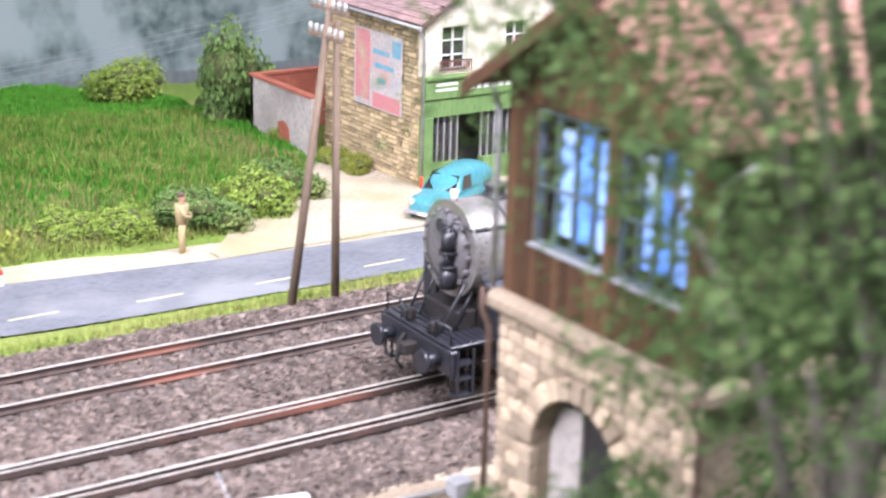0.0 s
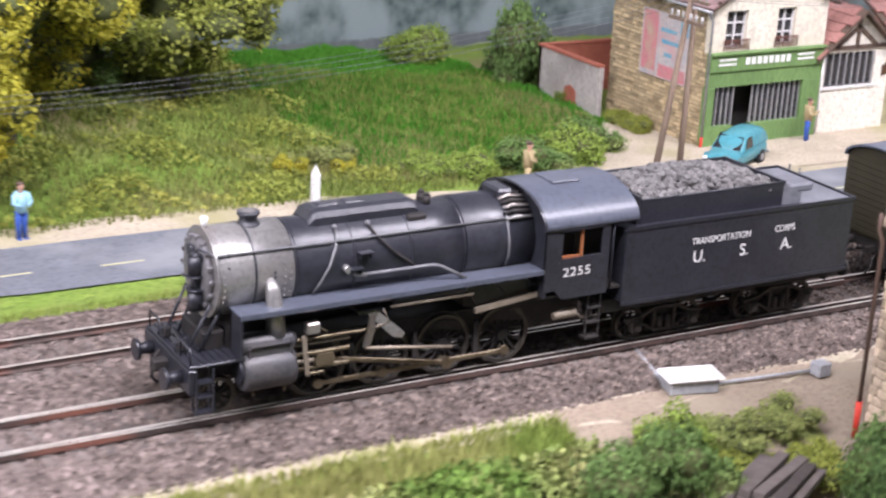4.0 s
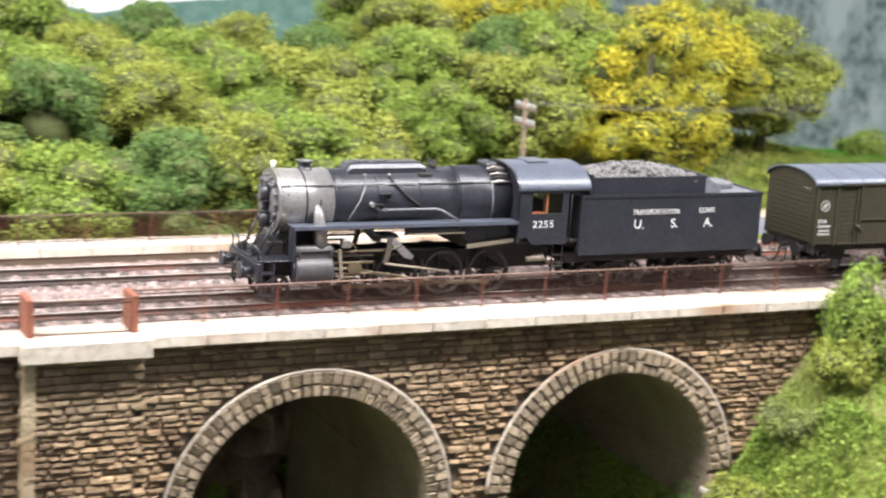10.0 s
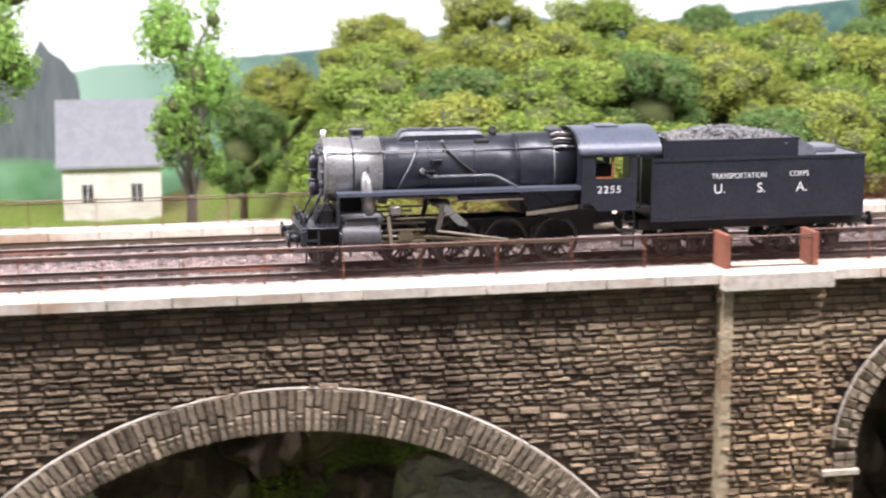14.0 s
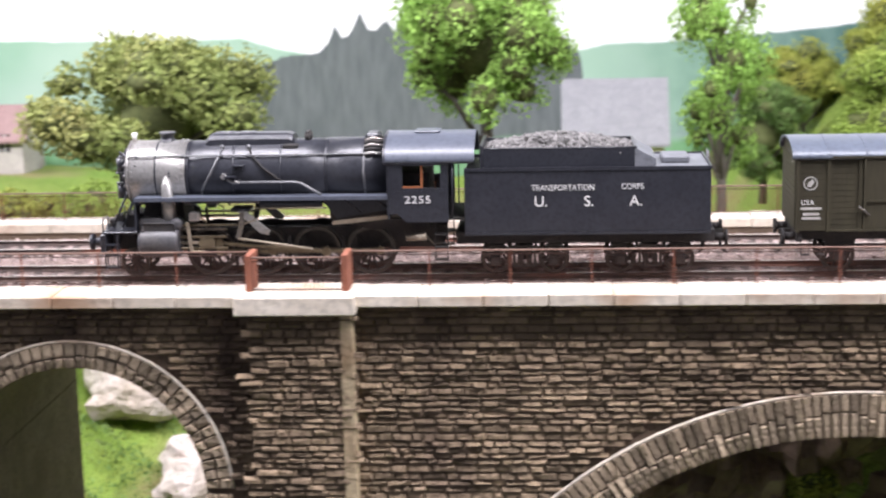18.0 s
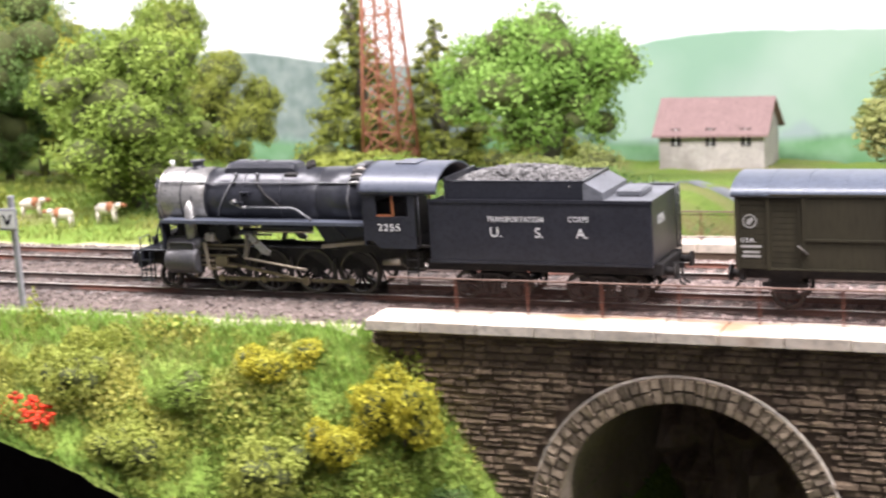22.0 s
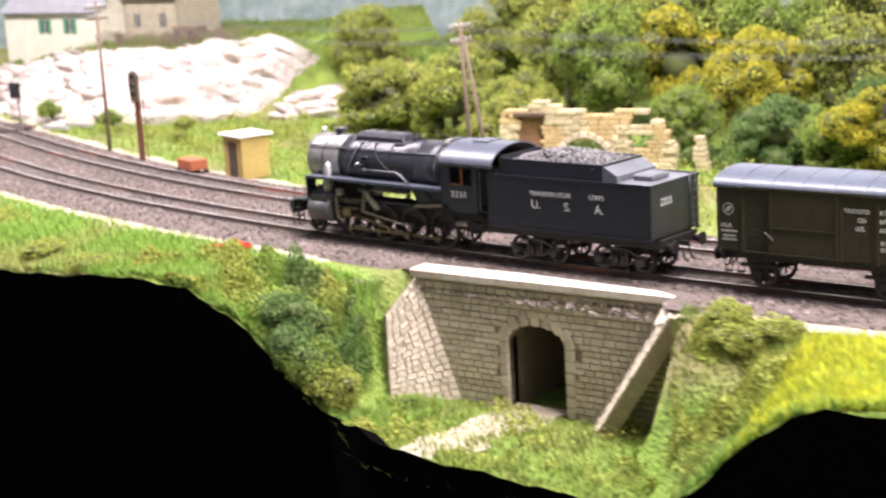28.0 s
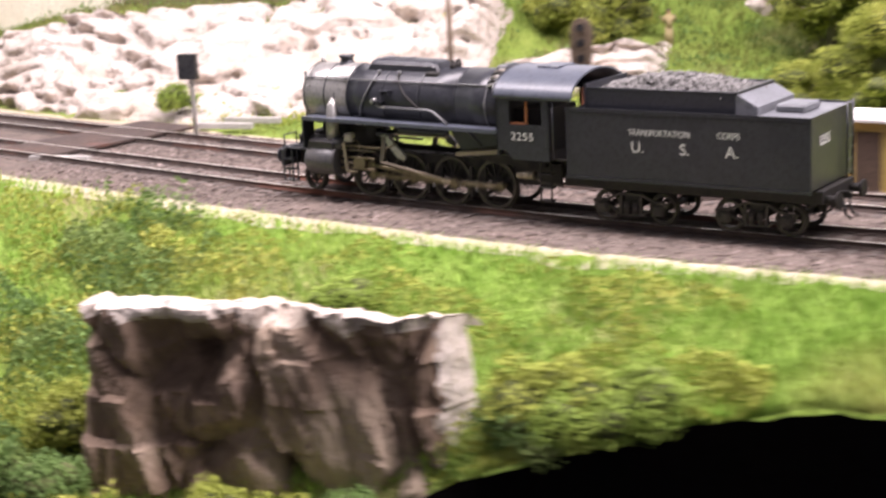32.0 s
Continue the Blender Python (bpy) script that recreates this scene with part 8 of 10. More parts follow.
    tiled_roof(roof, y0 - 0.35, y1 + 0.2, x1 + 0.42, ze - 0.1, xr, zr + 0.03, M["tile_mauve"], 5, 6, True)
    part("gutter", Mesh().tube([(x0 - 0.45, y0 - 0.35, ze - 0.2), (x0 - 0.45, y1 + 0.2, ze - 0.2)], 0.07, 8), M["zinc"], h)
    part("downpipe", Mesh().tube([(x0 - 0.42, y0 - 0.1, ze - 0.2), (x0 - 0.14, y0 - 0.08, ze - 0.6), (x0 - 0.14, y0 - 0.08, -1.5)], 0.05, 8), M["zinc"], h)
    part("pipe_shoe", Mesh().tube([(x0 - 0.14, y0 - 0.08, -1.6), (x0 - 0.14, y0 - 0.08, -0.95)], 0.06, 8), M["red_paint"], h, "red painted pipe shoe")


shop_house()


def garden_wall():
    g = thing("garden_wall", at(0, 0, 0), "patched grey plaster yard wall with red brick inside", "wall")
    x0, x1, y0, y1, zb, zt = 60.85, 66.0, 22.7, 26.4, -2.2, 0.55
    part("front_wall", Mesh().box(x0, x0 + 0.2, y0 - 0.8, y1, zb, zt), M["plaster_grey"], g)
    part("side_wall", Mesh().box(x0, x1, y1 - 0.2, y1, zb, zt), M["brick"], g)
    part("back_wall", Mesh().box(x1 - 0.2, x1, y0, y1, zb, zt + 0.1), M["brick"], g, "red brick inner wall")
    part("coping", Mesh().box(x0 - 0.05, x0 + 0.25, y0 - 0.8, y1 + 0.05, zt, zt + 0.09), M["brick"], g)
    part("coping", Mesh().box(x0 + 0.26, x1 + 0.05, y1 - 0.25, y1 + 0.05, zt, zt + 0.09), M["brick"], g)
    part("bare_brick", Mesh().prism([(23.4, -1.4), (24.5, -1.5), (24.3, -0.75), (23.9, -0.6), (23.5, -0.8)], x0 - 0.012, x0 + 0.01, "x"), M["brick"], g, "patch of bare brick")


garden_wall()


def workshop():
    h = thing("workshop", at(0, 0, 0), "white half-timbered workshop with a red tiled roof", "house")
    x0, x1, y0, y1, zb, ze = 67.45, 71.2, 16.35, 22, -2.0, 2.05
    xr, zr = 69.3, 3.6
    fr = Mesh().box(x0, 67.75, y0, y0 + 0.25, zb, ze)
    fr.box(67.75, 70.4, y0, y0 + 0.25, zb, 0.5)
    fr.box(67.75, 70.4, y0, y0 + 0.25, 1.85, ze)
    fr.box(70.4, x1, y0, y0 + 0.25, zb, ze)
    fr.prism([(x0, ze), (x1, ze), (xr, zr)], y0, y0 + 0.25, "y")
    part("front_wall", fr, M["white_wall"], h)
    part("side_wall", Mesh().box(x1 - 0.2, x1, y0 + 0.26, y1, zb, ze), M["white_wall"], h)
    w = part("window", Mesh().box(67.75, 70.4, y0 + 0.12, y0 + 0.15, 0.5, 1.85), M["dark_room"], h)
    for x in np.linspace(67.8, 70.35, 8):
        part("window_bar", Mesh().box(x - 0.035, x + 0.035, y0 + 0.04, y0 + 0.11, 0.5, 1.85), M["zinc"], w)
    part("window_sill", Mesh().box(67.65, 70.5, y0 - 0.08, y0 + 0.1, 0.4, 0.5), M["white_paint"], w)
    for a, b in (((x0 - 0.1, ze), (x1 + 0.1, ze)), ((xr, ze), (xr, zr - 0.2)), ((68.2, ze), (xr, 2.9)), ((70.4, ze), (xr, 2.9))):
        d = Vector((b[0] - a[0], 0, b[1] - a[1]))
        m = Matrix.Translation((a[0], y0 - 0.03, a[1])) @ Matrix.Rotation(-math.atan2(d.z, d.x), 4, "Y")
        part("beam", Mesh().box(0, d.length, -0.04, 0.04, -0.08, 0.08, 0, m), M["beam"], h)
    for s, xe in ((1, x0 - 0.4), (-1, x1 + 0.4)):
        z = zr - (xr - x0 + 0.4) * 0.83
        rf = part("roof", Mesh().prism([(xe, z), (xr, zr), (xr, zr - 0.12), (xe, z - 0.12)], y0 - 0.4, y1, "y"), M["beam"], h, "red tiled roof slope")
        tiled_roof(rf, y0 - 0.4, y1, xe, z + 0.02, xr, zr + 0.02, M["tile_red"], 6, 9, True)
    part("drainpipe", Mesh().tube([(x0 + 0.1, y0 - 0.08, -1.5), (x0 + 0.1, y0 - 0.08, ze - 0.1)], 0.04, 8), M["white_paint"], h)


workshop()


def far_house():
    h = thing("corner_house", at(0, 0, 0), "olive-fronted house with an orange sign and red roof", "house")
    x0, x1, y0, y1, zb, ze = 71.3, 80, 16.6, 23, -2.0, 2.6
    part("front_wall", Mesh().box(x0, x1, y0, y0 + 0.3, zb, ze), mat("olive_render", (0.36, 0.34, 0.2), (0.3, 0.28, 0.17), 1, 0.9), h)
    part("side_wall", Mesh().box(x0, x0 + 0.3, y0 + 0.3, y1, zb, ze), M["cream"], h)
    part("door", Mesh().box(71.9, 73.0, y0 - 0.05, y0, zb + 0.3, 0.9), mat("ochre_door", (0.42, 0.28, 0.12), (0.36, 0.23, 0.1), 2, 0.7), h)
    part("shop_sign", Mesh().box(73.6, 77.5, y0 - 0.2, y0, 1.7, 2.3), M["orange"], h, "orange shop sign")
    part("awning", Mesh().prism([(y0, 1.2), (y0 - 1.4, 0.8), (y0 - 1.4, 0.7), (y0, 1.1)], 73.6, 78, "x"), M["white_paint"], h)
    rf = part("roof", Mesh().prism([(y0 - 0.4, ze - 0.1), (19.8, 4.8), (y1 + 0.4, ze - 0.1), (y1 + 0.4, ze - 0.25), (19.8, 4.65), (y0 - 0.4, ze - 0.25)], x0 - 0.3, x1, "x"), M["beam"], h, "red tiled roof")
    tiled_roof(rf, x0 - 0.3, x1, y0 - 0.42, ze - 0.08, 19.8, 4.83, M["tile_red"], 7, 14)
    part("chimney_wall", Mesh().box(72.5, 77.5, 20.5, 21.0, 3.0, 6.2), M["brick"], h, "red brick gable rising behind")


far_house()


def signal_box():
    h = thing("signal_box", at(0, 0, 0), "tall signal box with brown boarding over a pale stone base", "signal box")
    x0, x1, ya, yb = 47.95, 54.5, -6.75, -11.35   # ya towards the track
    zb, zl, ze, zr = -0.7, 4.25, 8.05, 9.5
    yr = (ya + yb) / 2
    # gable end with an arched opening
    base = Mesh()
    cy, r, cz = -8.75, 1.04, 2.33
    ys = sorted([ya, yb] + [cy + r * math.cos(a) for a in np.linspace(0, math.pi, 13)])
    for a, b in zip(ys[:-1], ys[1:]):
        mid = (a + b) / 2
        if abs(mid - cy) < r:
            base.box(x0 + 0.06, x0 + 0.5, a, b, zb, 0.4)
            q0 = cz + math.sqrt(max(0, r * r - (a - cy) ** 2))
            q1 = cz + math.sqrt(max(0, r * r - (b - cy) ** 2))
            base.add([(x, y, z) for x in (x0 + 0.06, x0 + 0.5) for y, z in ((a, q0), (b, q1), (b, zl), (a, zl))], [(0, 1, 2, 3), (7, 6, 5, 4), (0, 4, 5, 1)])
        else:
            base.box(x0 + 0.06, x0 + 0.5, a, b, zb, zl)
    base.box(x0 + 0.5, x1, ya - 0.4, ya, zb, zl)
    base.box(x0 + 0.5, x1, yb, yb + 0.4, zb, zl)
    base.box(x1 - 0.4, x1, yb + 0.4, ya - 0.4, zb, zl)
    bw = part("base_wall", base, M["pale_mortar"], h)
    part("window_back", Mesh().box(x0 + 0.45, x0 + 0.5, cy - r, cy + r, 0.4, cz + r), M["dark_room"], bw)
    part("window_panel", Mesh().box(x0 + 0.38, x0 + 0.44, cy + 0.3, cy + r, 0.4, cz + 0.7), M["plaster_grey"], bw)
    rnd = random.Random(11)
    z = zb
    while z < zl - 0.15:
        hh = 0.225
        y = yb
        while y < ya - 0.05:
            w = rnd.uniform(0.24, 0.44)
            y2 = min(y + w, ya)
            mid = (y + y2) / 2
            if not (abs(mid - cy) < r + 0.32 and z + hh > 0.3 and (z < cz or math.hypot(mid - cy, z + hh / 2 - cz) < r + 0.42)):
                part("stone", Mesh().box(x0, x0 + 0.1, y + 0.012, y2 - 0.012, z + 0.012, min(z + hh, zl) - 0.012, 0.025), M["pale_stone"], bw)
            y = y2
        z += hh
    for k in range(13):
        a = math.pi * (k + 0.5) / 13
        m = Matrix.Translation((x0 - 0.03, cy + r * math.cos(a), cz + r * math.sin(a))) @ Matrix.Rotation(a - math.pi / 2, 4, "X")
        part("voussoir", Mesh().box(0, 0.2, -0.115, 0.115, 0.0, 0.34, 0.02, m), M["pale_stone"], bw)
    for q in (cy - r - 0.15, cy + r + 0.15):
        for k in range(6):
            part("jamb_stone", Mesh().box(x0 - 0.03, x0 + 0.15, q - 0.16, q + 0.16, 0.4 + k * 0.31, 0.69 + k * 0.31, 0.02), M["pale_stone"], bw)
    for k in range(14):
        z = zb + 0.33 * k
        part("stone", Mesh().box(x0 + 0.1, x1, ya - 0.02, ya + 0.06, z + 0.01, z + 0.32, 0.02), M["pale_stone"], bw)
    part("ledge", Mesh().box(x0 - 0.18, x1 + 0.1, yb - 0.15, ya + 0.18, zl, zl + 0.34, 0.1), M["pale_stone"], h, "rounded pale stone ledge")
    z0 = zl + 0.34
    zw0, zw1 = 5.55, 7.55
    up = part("gable_wall", Mesh().prism([(yb, zw1 + 0.05), (ya, zw1 + 0.05), (ya, ze), (yr, zr), (yb, ze)], x0 + 0.09, x0 + 0.3, "x"), M["beam"], h)
    for xa, xb, ca, cb, za, zc in ((x0 + 0.09, x0 + 0.3, yb, ya, z0, zw0 - 0.05), (x0 + 0.09, x0 + 0.3, -7.45, ya, zw0 - 0.05, zw1 + 0.05), (x0 + 0.09, x0 + 0.3, yb, -10.75, zw0 - 0.05, zw1 + 0.05),
                                   (x0 + 0.09, x0 + 0.3, -9.35, -9.15, zw0 - 0.05, zw1 + 0.05), (x0 + 0.3, x1, ya - 0.2, ya, z0, ze), (x0 + 0.3, x1, yb, yb + 0.2, z0, ze), (x1 - 0.2, x1, yb + 0.2, ya - 0.2, z0, ze)):
        part("upper_wall", Mesh().box(xa, xb, ca, cb, za, zc), M["beam"], h)
    y = yb
    while y < ya - 0.01:
        y2 = min(y + 0.19, ya)
        mid = (y + y2) / 2
        top = zr - abs(mid - yr) * (zr - ze) / (ya - yr) - 0.05
        glazed = -10.75 < mid < -7.45 and not (-9.35 < mid < -9.15)
        for a, b in (((z0, zw0 - 0.06), (zw1 + 0.06, top)) if glazed else ((z0, top),)):
            part("board", Mesh().box(x0 + 0.04, x0 + 0.1, y + 0.008, y2 - 0.008, a, b, 0.008), M["timber"], up)
        y = y2
    for k in range(30):
        x = x0 + 0.1 + k * 0.21
        part("board", Mesh().box(x, x + 0.2, ya, ya + 0.05, z0, ze, 0.008), M["timber"], up)
    for a, b in ((-9.15, -7.45), (-10.75, -9.35)):
        w = part("window", Mesh().box(x0 + 0.16, x0 + 0.18, a, b, zw0, zw1), M["glass"], h, "clear panes over blue panels that draw the reflections")
        w.visible_shadow = False
        for i in range(5):
            y = a + (b - a) * i / 4
            part("mullion", Mesh().box(x0 + 0.1, x0 + 0.2, y - 0.018, y + 0.018, zw0, zw1), M["bar_teal"], w, "dark grey-green glazing bar")
        for z in (zw0, zw0 + 0.87, zw1):
            part("transom", Mesh().box(x0 + 0.1, x0 + 0.2, a, b, z - 0.015, z + 0.015), M["bar_teal"], w)
        part("window_sill", Mesh().box(x0 - 0.01, x0 + 0.1, a - 0.05, b + 0.05, zw0 - 0.07, zw0 - 0.025), M["box_grey"], w)
        # added panels carry the blue reflections as colour
        for i, (c, m) in enumerate(((0.13, "blue_reflection"), (0.38, "pale_reflection"), (0.62, "blue_reflection"), (0.87, "pale_reflection"))):
            part("blind", Mesh().box(x0 + 0.42 + 0.03 * i, x0 + 0.44 + 0.03 * i, a + (b - a) * (c - 0.11), a + (b - a) * (c + 0.1), zw0 + 0.05, zw1 - 0.1 - 0.2 * (i % 2)), M[m], w, "added blue panel inside that stands in for a reflection")
    part("inner_floor", Mesh().box(x0 + 0.31, x1 - 0.21, yb + 0.21, ya - 0.21, z0, z0 + 0.1), M["timber"], h)
    for s in (1, -1):
        ye = ya + 0.34 if s > 0 else yb - 0.34
        z = zr - abs(ye - yr) * (zr - ze) / (ya - yr)
        rf = part("roof", Mesh().prism([(ye, z + 0.02), (yr, zr + 0.08), (yr, zr - 0.04), (ye, z - 0.1)], x0 - 0.55, x1 + 0.4, "x"), M["timber"], h, "salmon tiled roof slope with brown boards")
        tiled_roof(rf, x0 - 0.5, x1 + 0.4, ye, z + 0.05, yr, zr + 0.1, M["tile_pink"], 15, 26)
        part("barge_board", Mesh().prism([(ye, z - 0.02), (yr, zr + 0.05), (yr, zr - 0.2), (ye, z - 0.25)], x0 - 0.62, x0 - 0.56, "x"), M["timber"], h)
    for y in (ya + 0.1, yb - 0.1):
        part("downpipe", Mesh().tube([(x0 + 0.1, y + (0.45 if y > yr else -0.45), ze - 0.3), (x0 - 0.06, y, ze - 0.65), (x0 - 0.06, y, z0)], 0.05, 8), M["zinc"], h, "zinc downpipe")
        part("downpipe", Mesh().tube([(x0 - 0.22, y + 0.03, zl + 0.36), (x0 - 0.22, y + 0.03, zl), (x0 - 0.1, y, zl - 0.3), (x0 - 0.1, y, 0.2)], 0.05, 8), M["pipe_brown"], h, "brown iron downpipe")
        part("pipe_shoe", Mesh().tube([(x0 - 0.1, y, -0.7), (x0 - 0.1, y, 0.2)], 0.07, 8), M["red_paint"], h, "red pipe shoe")


signal_box()
near_tree = make_tree("tree", 21.0, 10.0, 91, "leaf_shade", "dark feathery tree beside the signal box", n=52000, size=0.062, girth=0.011, low=0.34, count=80, limbs=18, core=0.0, flat=0.0)
put(near_tree, "near_tree", 47.1, -14.8, -2.4, 1.0, 1.0, 0)
low_tree = make_tree("tree", 7.4, 4.6, 93, "leaf_shade", "low dark feathery tree before the signal box", n=20000, size=0.055, low=0.1, count=34, limbs=12, core=0.0, flat=0.0)
for x, y, sx, sz, rz in ((44.7, -12.7, 1.0, 1.12, 0), (47.9, -13.9, 1.2, 1.3, 130)):
    put(low_tree, "low_tree", x, y, gz(x, y), sx, sz, rz)
for x, y, w, hh in ((46.9, -9.0, 2.6, 2.6), (47.0, -10.6, 3.0, 3.4), (45.6, -11.4, 3.0, 3.0)):
    bush_at("dark", x, y, w, hh, x * 30)


def pole(x, y, z, h, lean=0.0, cross=2, second=None, name="telegraph_pole", label="weathered wooden telegraph pole with insulators"):
    t = thing(name, at(x, y, z), label, "telegraph pole", "telegraph poles")
    part("mast", Mesh().tube([(0, 0, -0.4), (lean, 0, h)], [0.115, 0.08], 10), M["pole_wood"], t)
    if second:
        part("brace_mast", Mesh().tube([(second, 0.1, -0.4), (lean + 0.15, 0.05, h - 0.7)], [0.11, 0.08], 10), M["pole_wood"], t)
    for i in range(cross):
        zc = h - 0.4 - 0.62 * i
        xc = lean * zc / h
        ar = part("cross_arm", Mesh().box(xc - 0.05, xc + 0.05, -0.8, 0.8, zc - 0.045, zc + 0.045), M["pole_wood"], t)
        for y2 in (-0.7, -0.43, -0.18, 0.18, 0.43, 0.7):
            part("insulator", Mesh().tube([(xc, y2, zc + 0.03), (xc, y2, zc + 0.12), (xc, y2, zc + 0.25)], [0.025, 0.05, 0.035], 8), M["insulator"], ar)
    return t


pole(51.4, 6.3, -0.6, 7.6, 1.15, 2, 1.35)
pole(21.7, 9.2, -0.75, 5.6, 0.0, 2)
def wires(a, b, n=4, sag=0.5):
    w = thing("overhead_wire", at(0, 0, 0), "thin grey telegraph wires", "wire", "telegraph wires")
    for k in range(n):
        dy, dz = (-0.8, -0.3, 0.3, 0.8)[k % 4], -0.62 * (k // 4)
        pts = [(a[0] + (b[0] - a[0]) * t, a[1] + dy + (b[1] - a[1]) * t, a[2] + dz + (b[2] - a[2]) * t - sag * 4 * t * (1 - t)) for t in np.linspace(0, 1, 13)]
        part("strand", Mesh().tube(pts, 0.006, 4, caps=False), M["wire"], w)


wires((52.5, 6.3, 6.75), (21.7, 9.2, 4.7), 4, 0.9)
wires((52.5, 6.3, 6.75), (84, 5.0, 6.4), 4, 0.7)


def car(x, y, rz, z):
    c = thing("car", at(x, y, z, rz) @ Matrix.Scale(0.88, 4), "turquoise vintage estate car parked in the yard", "car")
    body = Mesh()
    rings = []
    for xx, zt, w in ((-2.0, 0.62, 0.5), (-1.93, 0.78, 0.62), (-1.6, 0.86, 0.68), (-1.0, 0.92, 0.71), (0.5, 0.94, 0.73), (1.7, 0.92, 0.72), (1.95, 0.85, 0.66), (2.02, 0.65, 0.55)):
        rings.append([(xx, -w * 0.86, 0.3), (xx, -w, 0.5), (xx, -w * 0.98, zt - 0.14), (xx, -w * 0.8, zt - 0.02), (xx, 0, zt + 0.03), (xx, w * 0.8, zt - 0.02), (xx, w * 0.98, zt - 0.14), (xx, w, 0.5), (xx, w * 0.86, 0.3)])
    n = 9
    body.add([p for r in rings for p in r], [(i * n + j, (i + 1) * n + j, (i + 1) * n + j + 1, i * n + j + 1) for i in range(7) for j in range(n - 1)] + [tuple(range(n)), tuple(range(7 * n, 8 * n))], True)
    rings = []
    for xx, zt, w in ((-0.98, 0.93, 0.66), (-0.55, 1.36, 0.58), (-0.2, 1.45, 0.57), (0.9, 1.5, 0.58), (1.65, 1.44, 0.57), (1.85, 1.3, 0.58), (1.95, 0.92, 0.64)):
        rings.append([(xx, -0.69, 0.88), (xx, -w - 0.02, zt - 0.12 if zt > 1 else 0.9), (xx, -w * 0.8, zt - 0.02), (xx, 0, zt + 0.03), (xx, w * 0.8, zt - 0.02), (xx, w + 0.02, zt - 0.12 if zt > 1 else 0.9), (xx, 0.69, 0.88)])
    n = 7
    body.add([p for r in rings for p in r], [(i * n + j, (i + 1) * n + j, (i + 1) * n + j + 1, i * n + j + 1) for i in range(6) for j in range(n - 1)] + [tuple(range(n)), tuple(range(6 * n, 7 * n))], True)
    part("body", body, M["turquoise"], c)
    for s in (-1, 1):
        for a, b in ((-0.62, 0.15),):
            part("side_window", Mesh().add([(a, s * 0.71, 0.96), (b, s * 0.71, 0.96), (b, s * 0.62, 1.38), (a + 0.3, s * 0.62, 1.38)], [(0, 1, 2, 3)]), M["glass_dark"], c)
        part("wheel_arch", Mesh().tube([(-1.3, s * 0.6, 0.36), (-1.3, s * 0.74, 0.36)], 0.42, 14), M["turquoise"], c)
        for xw in (-1.3, 1.2):
            w = part("wheel", Mesh().tube([(xw, s * 0.55, 0.3), (xw, s * 0.77, 0.3)], 0.3, 16), M["tyre"], c)
            part("hubcap", Mesh().tube([(xw, s * 0.76, 0.3), (xw, s * 0.785, 0.3)], 0.16, 12), M["zinc"], w)
        part("headlight", Mesh().ball((-1.93, s * 0.5, 0.68), (0.06, 0.12, 0.12), 8, 5), M["white_paint"], c)
    part("windscreen", Mesh().add([(-0.97, -0.6, 0.95), (-0.97, 0.6, 0.95), (-0.46, 0.52, 1.4), (-0.46, -0.52, 1.4)], [(0, 1, 2, 3)]), M["glass_dark"], c)
    for xb in (-2.03, 2.0):
        part("bumper", Mesh().box(xb - 0.05, xb + 0.05, -0.75, 0.75, 0.3, 0.42, 0.02), M["zinc"], c)
    part("number_plate", Mesh().box(-2.1, -2.085, -0.2, 0.2, 0.3, 0.4), M["white_paint"], c)


car(60.9, 13.3, 28, gz(60.9, 13.3) + 0.02)


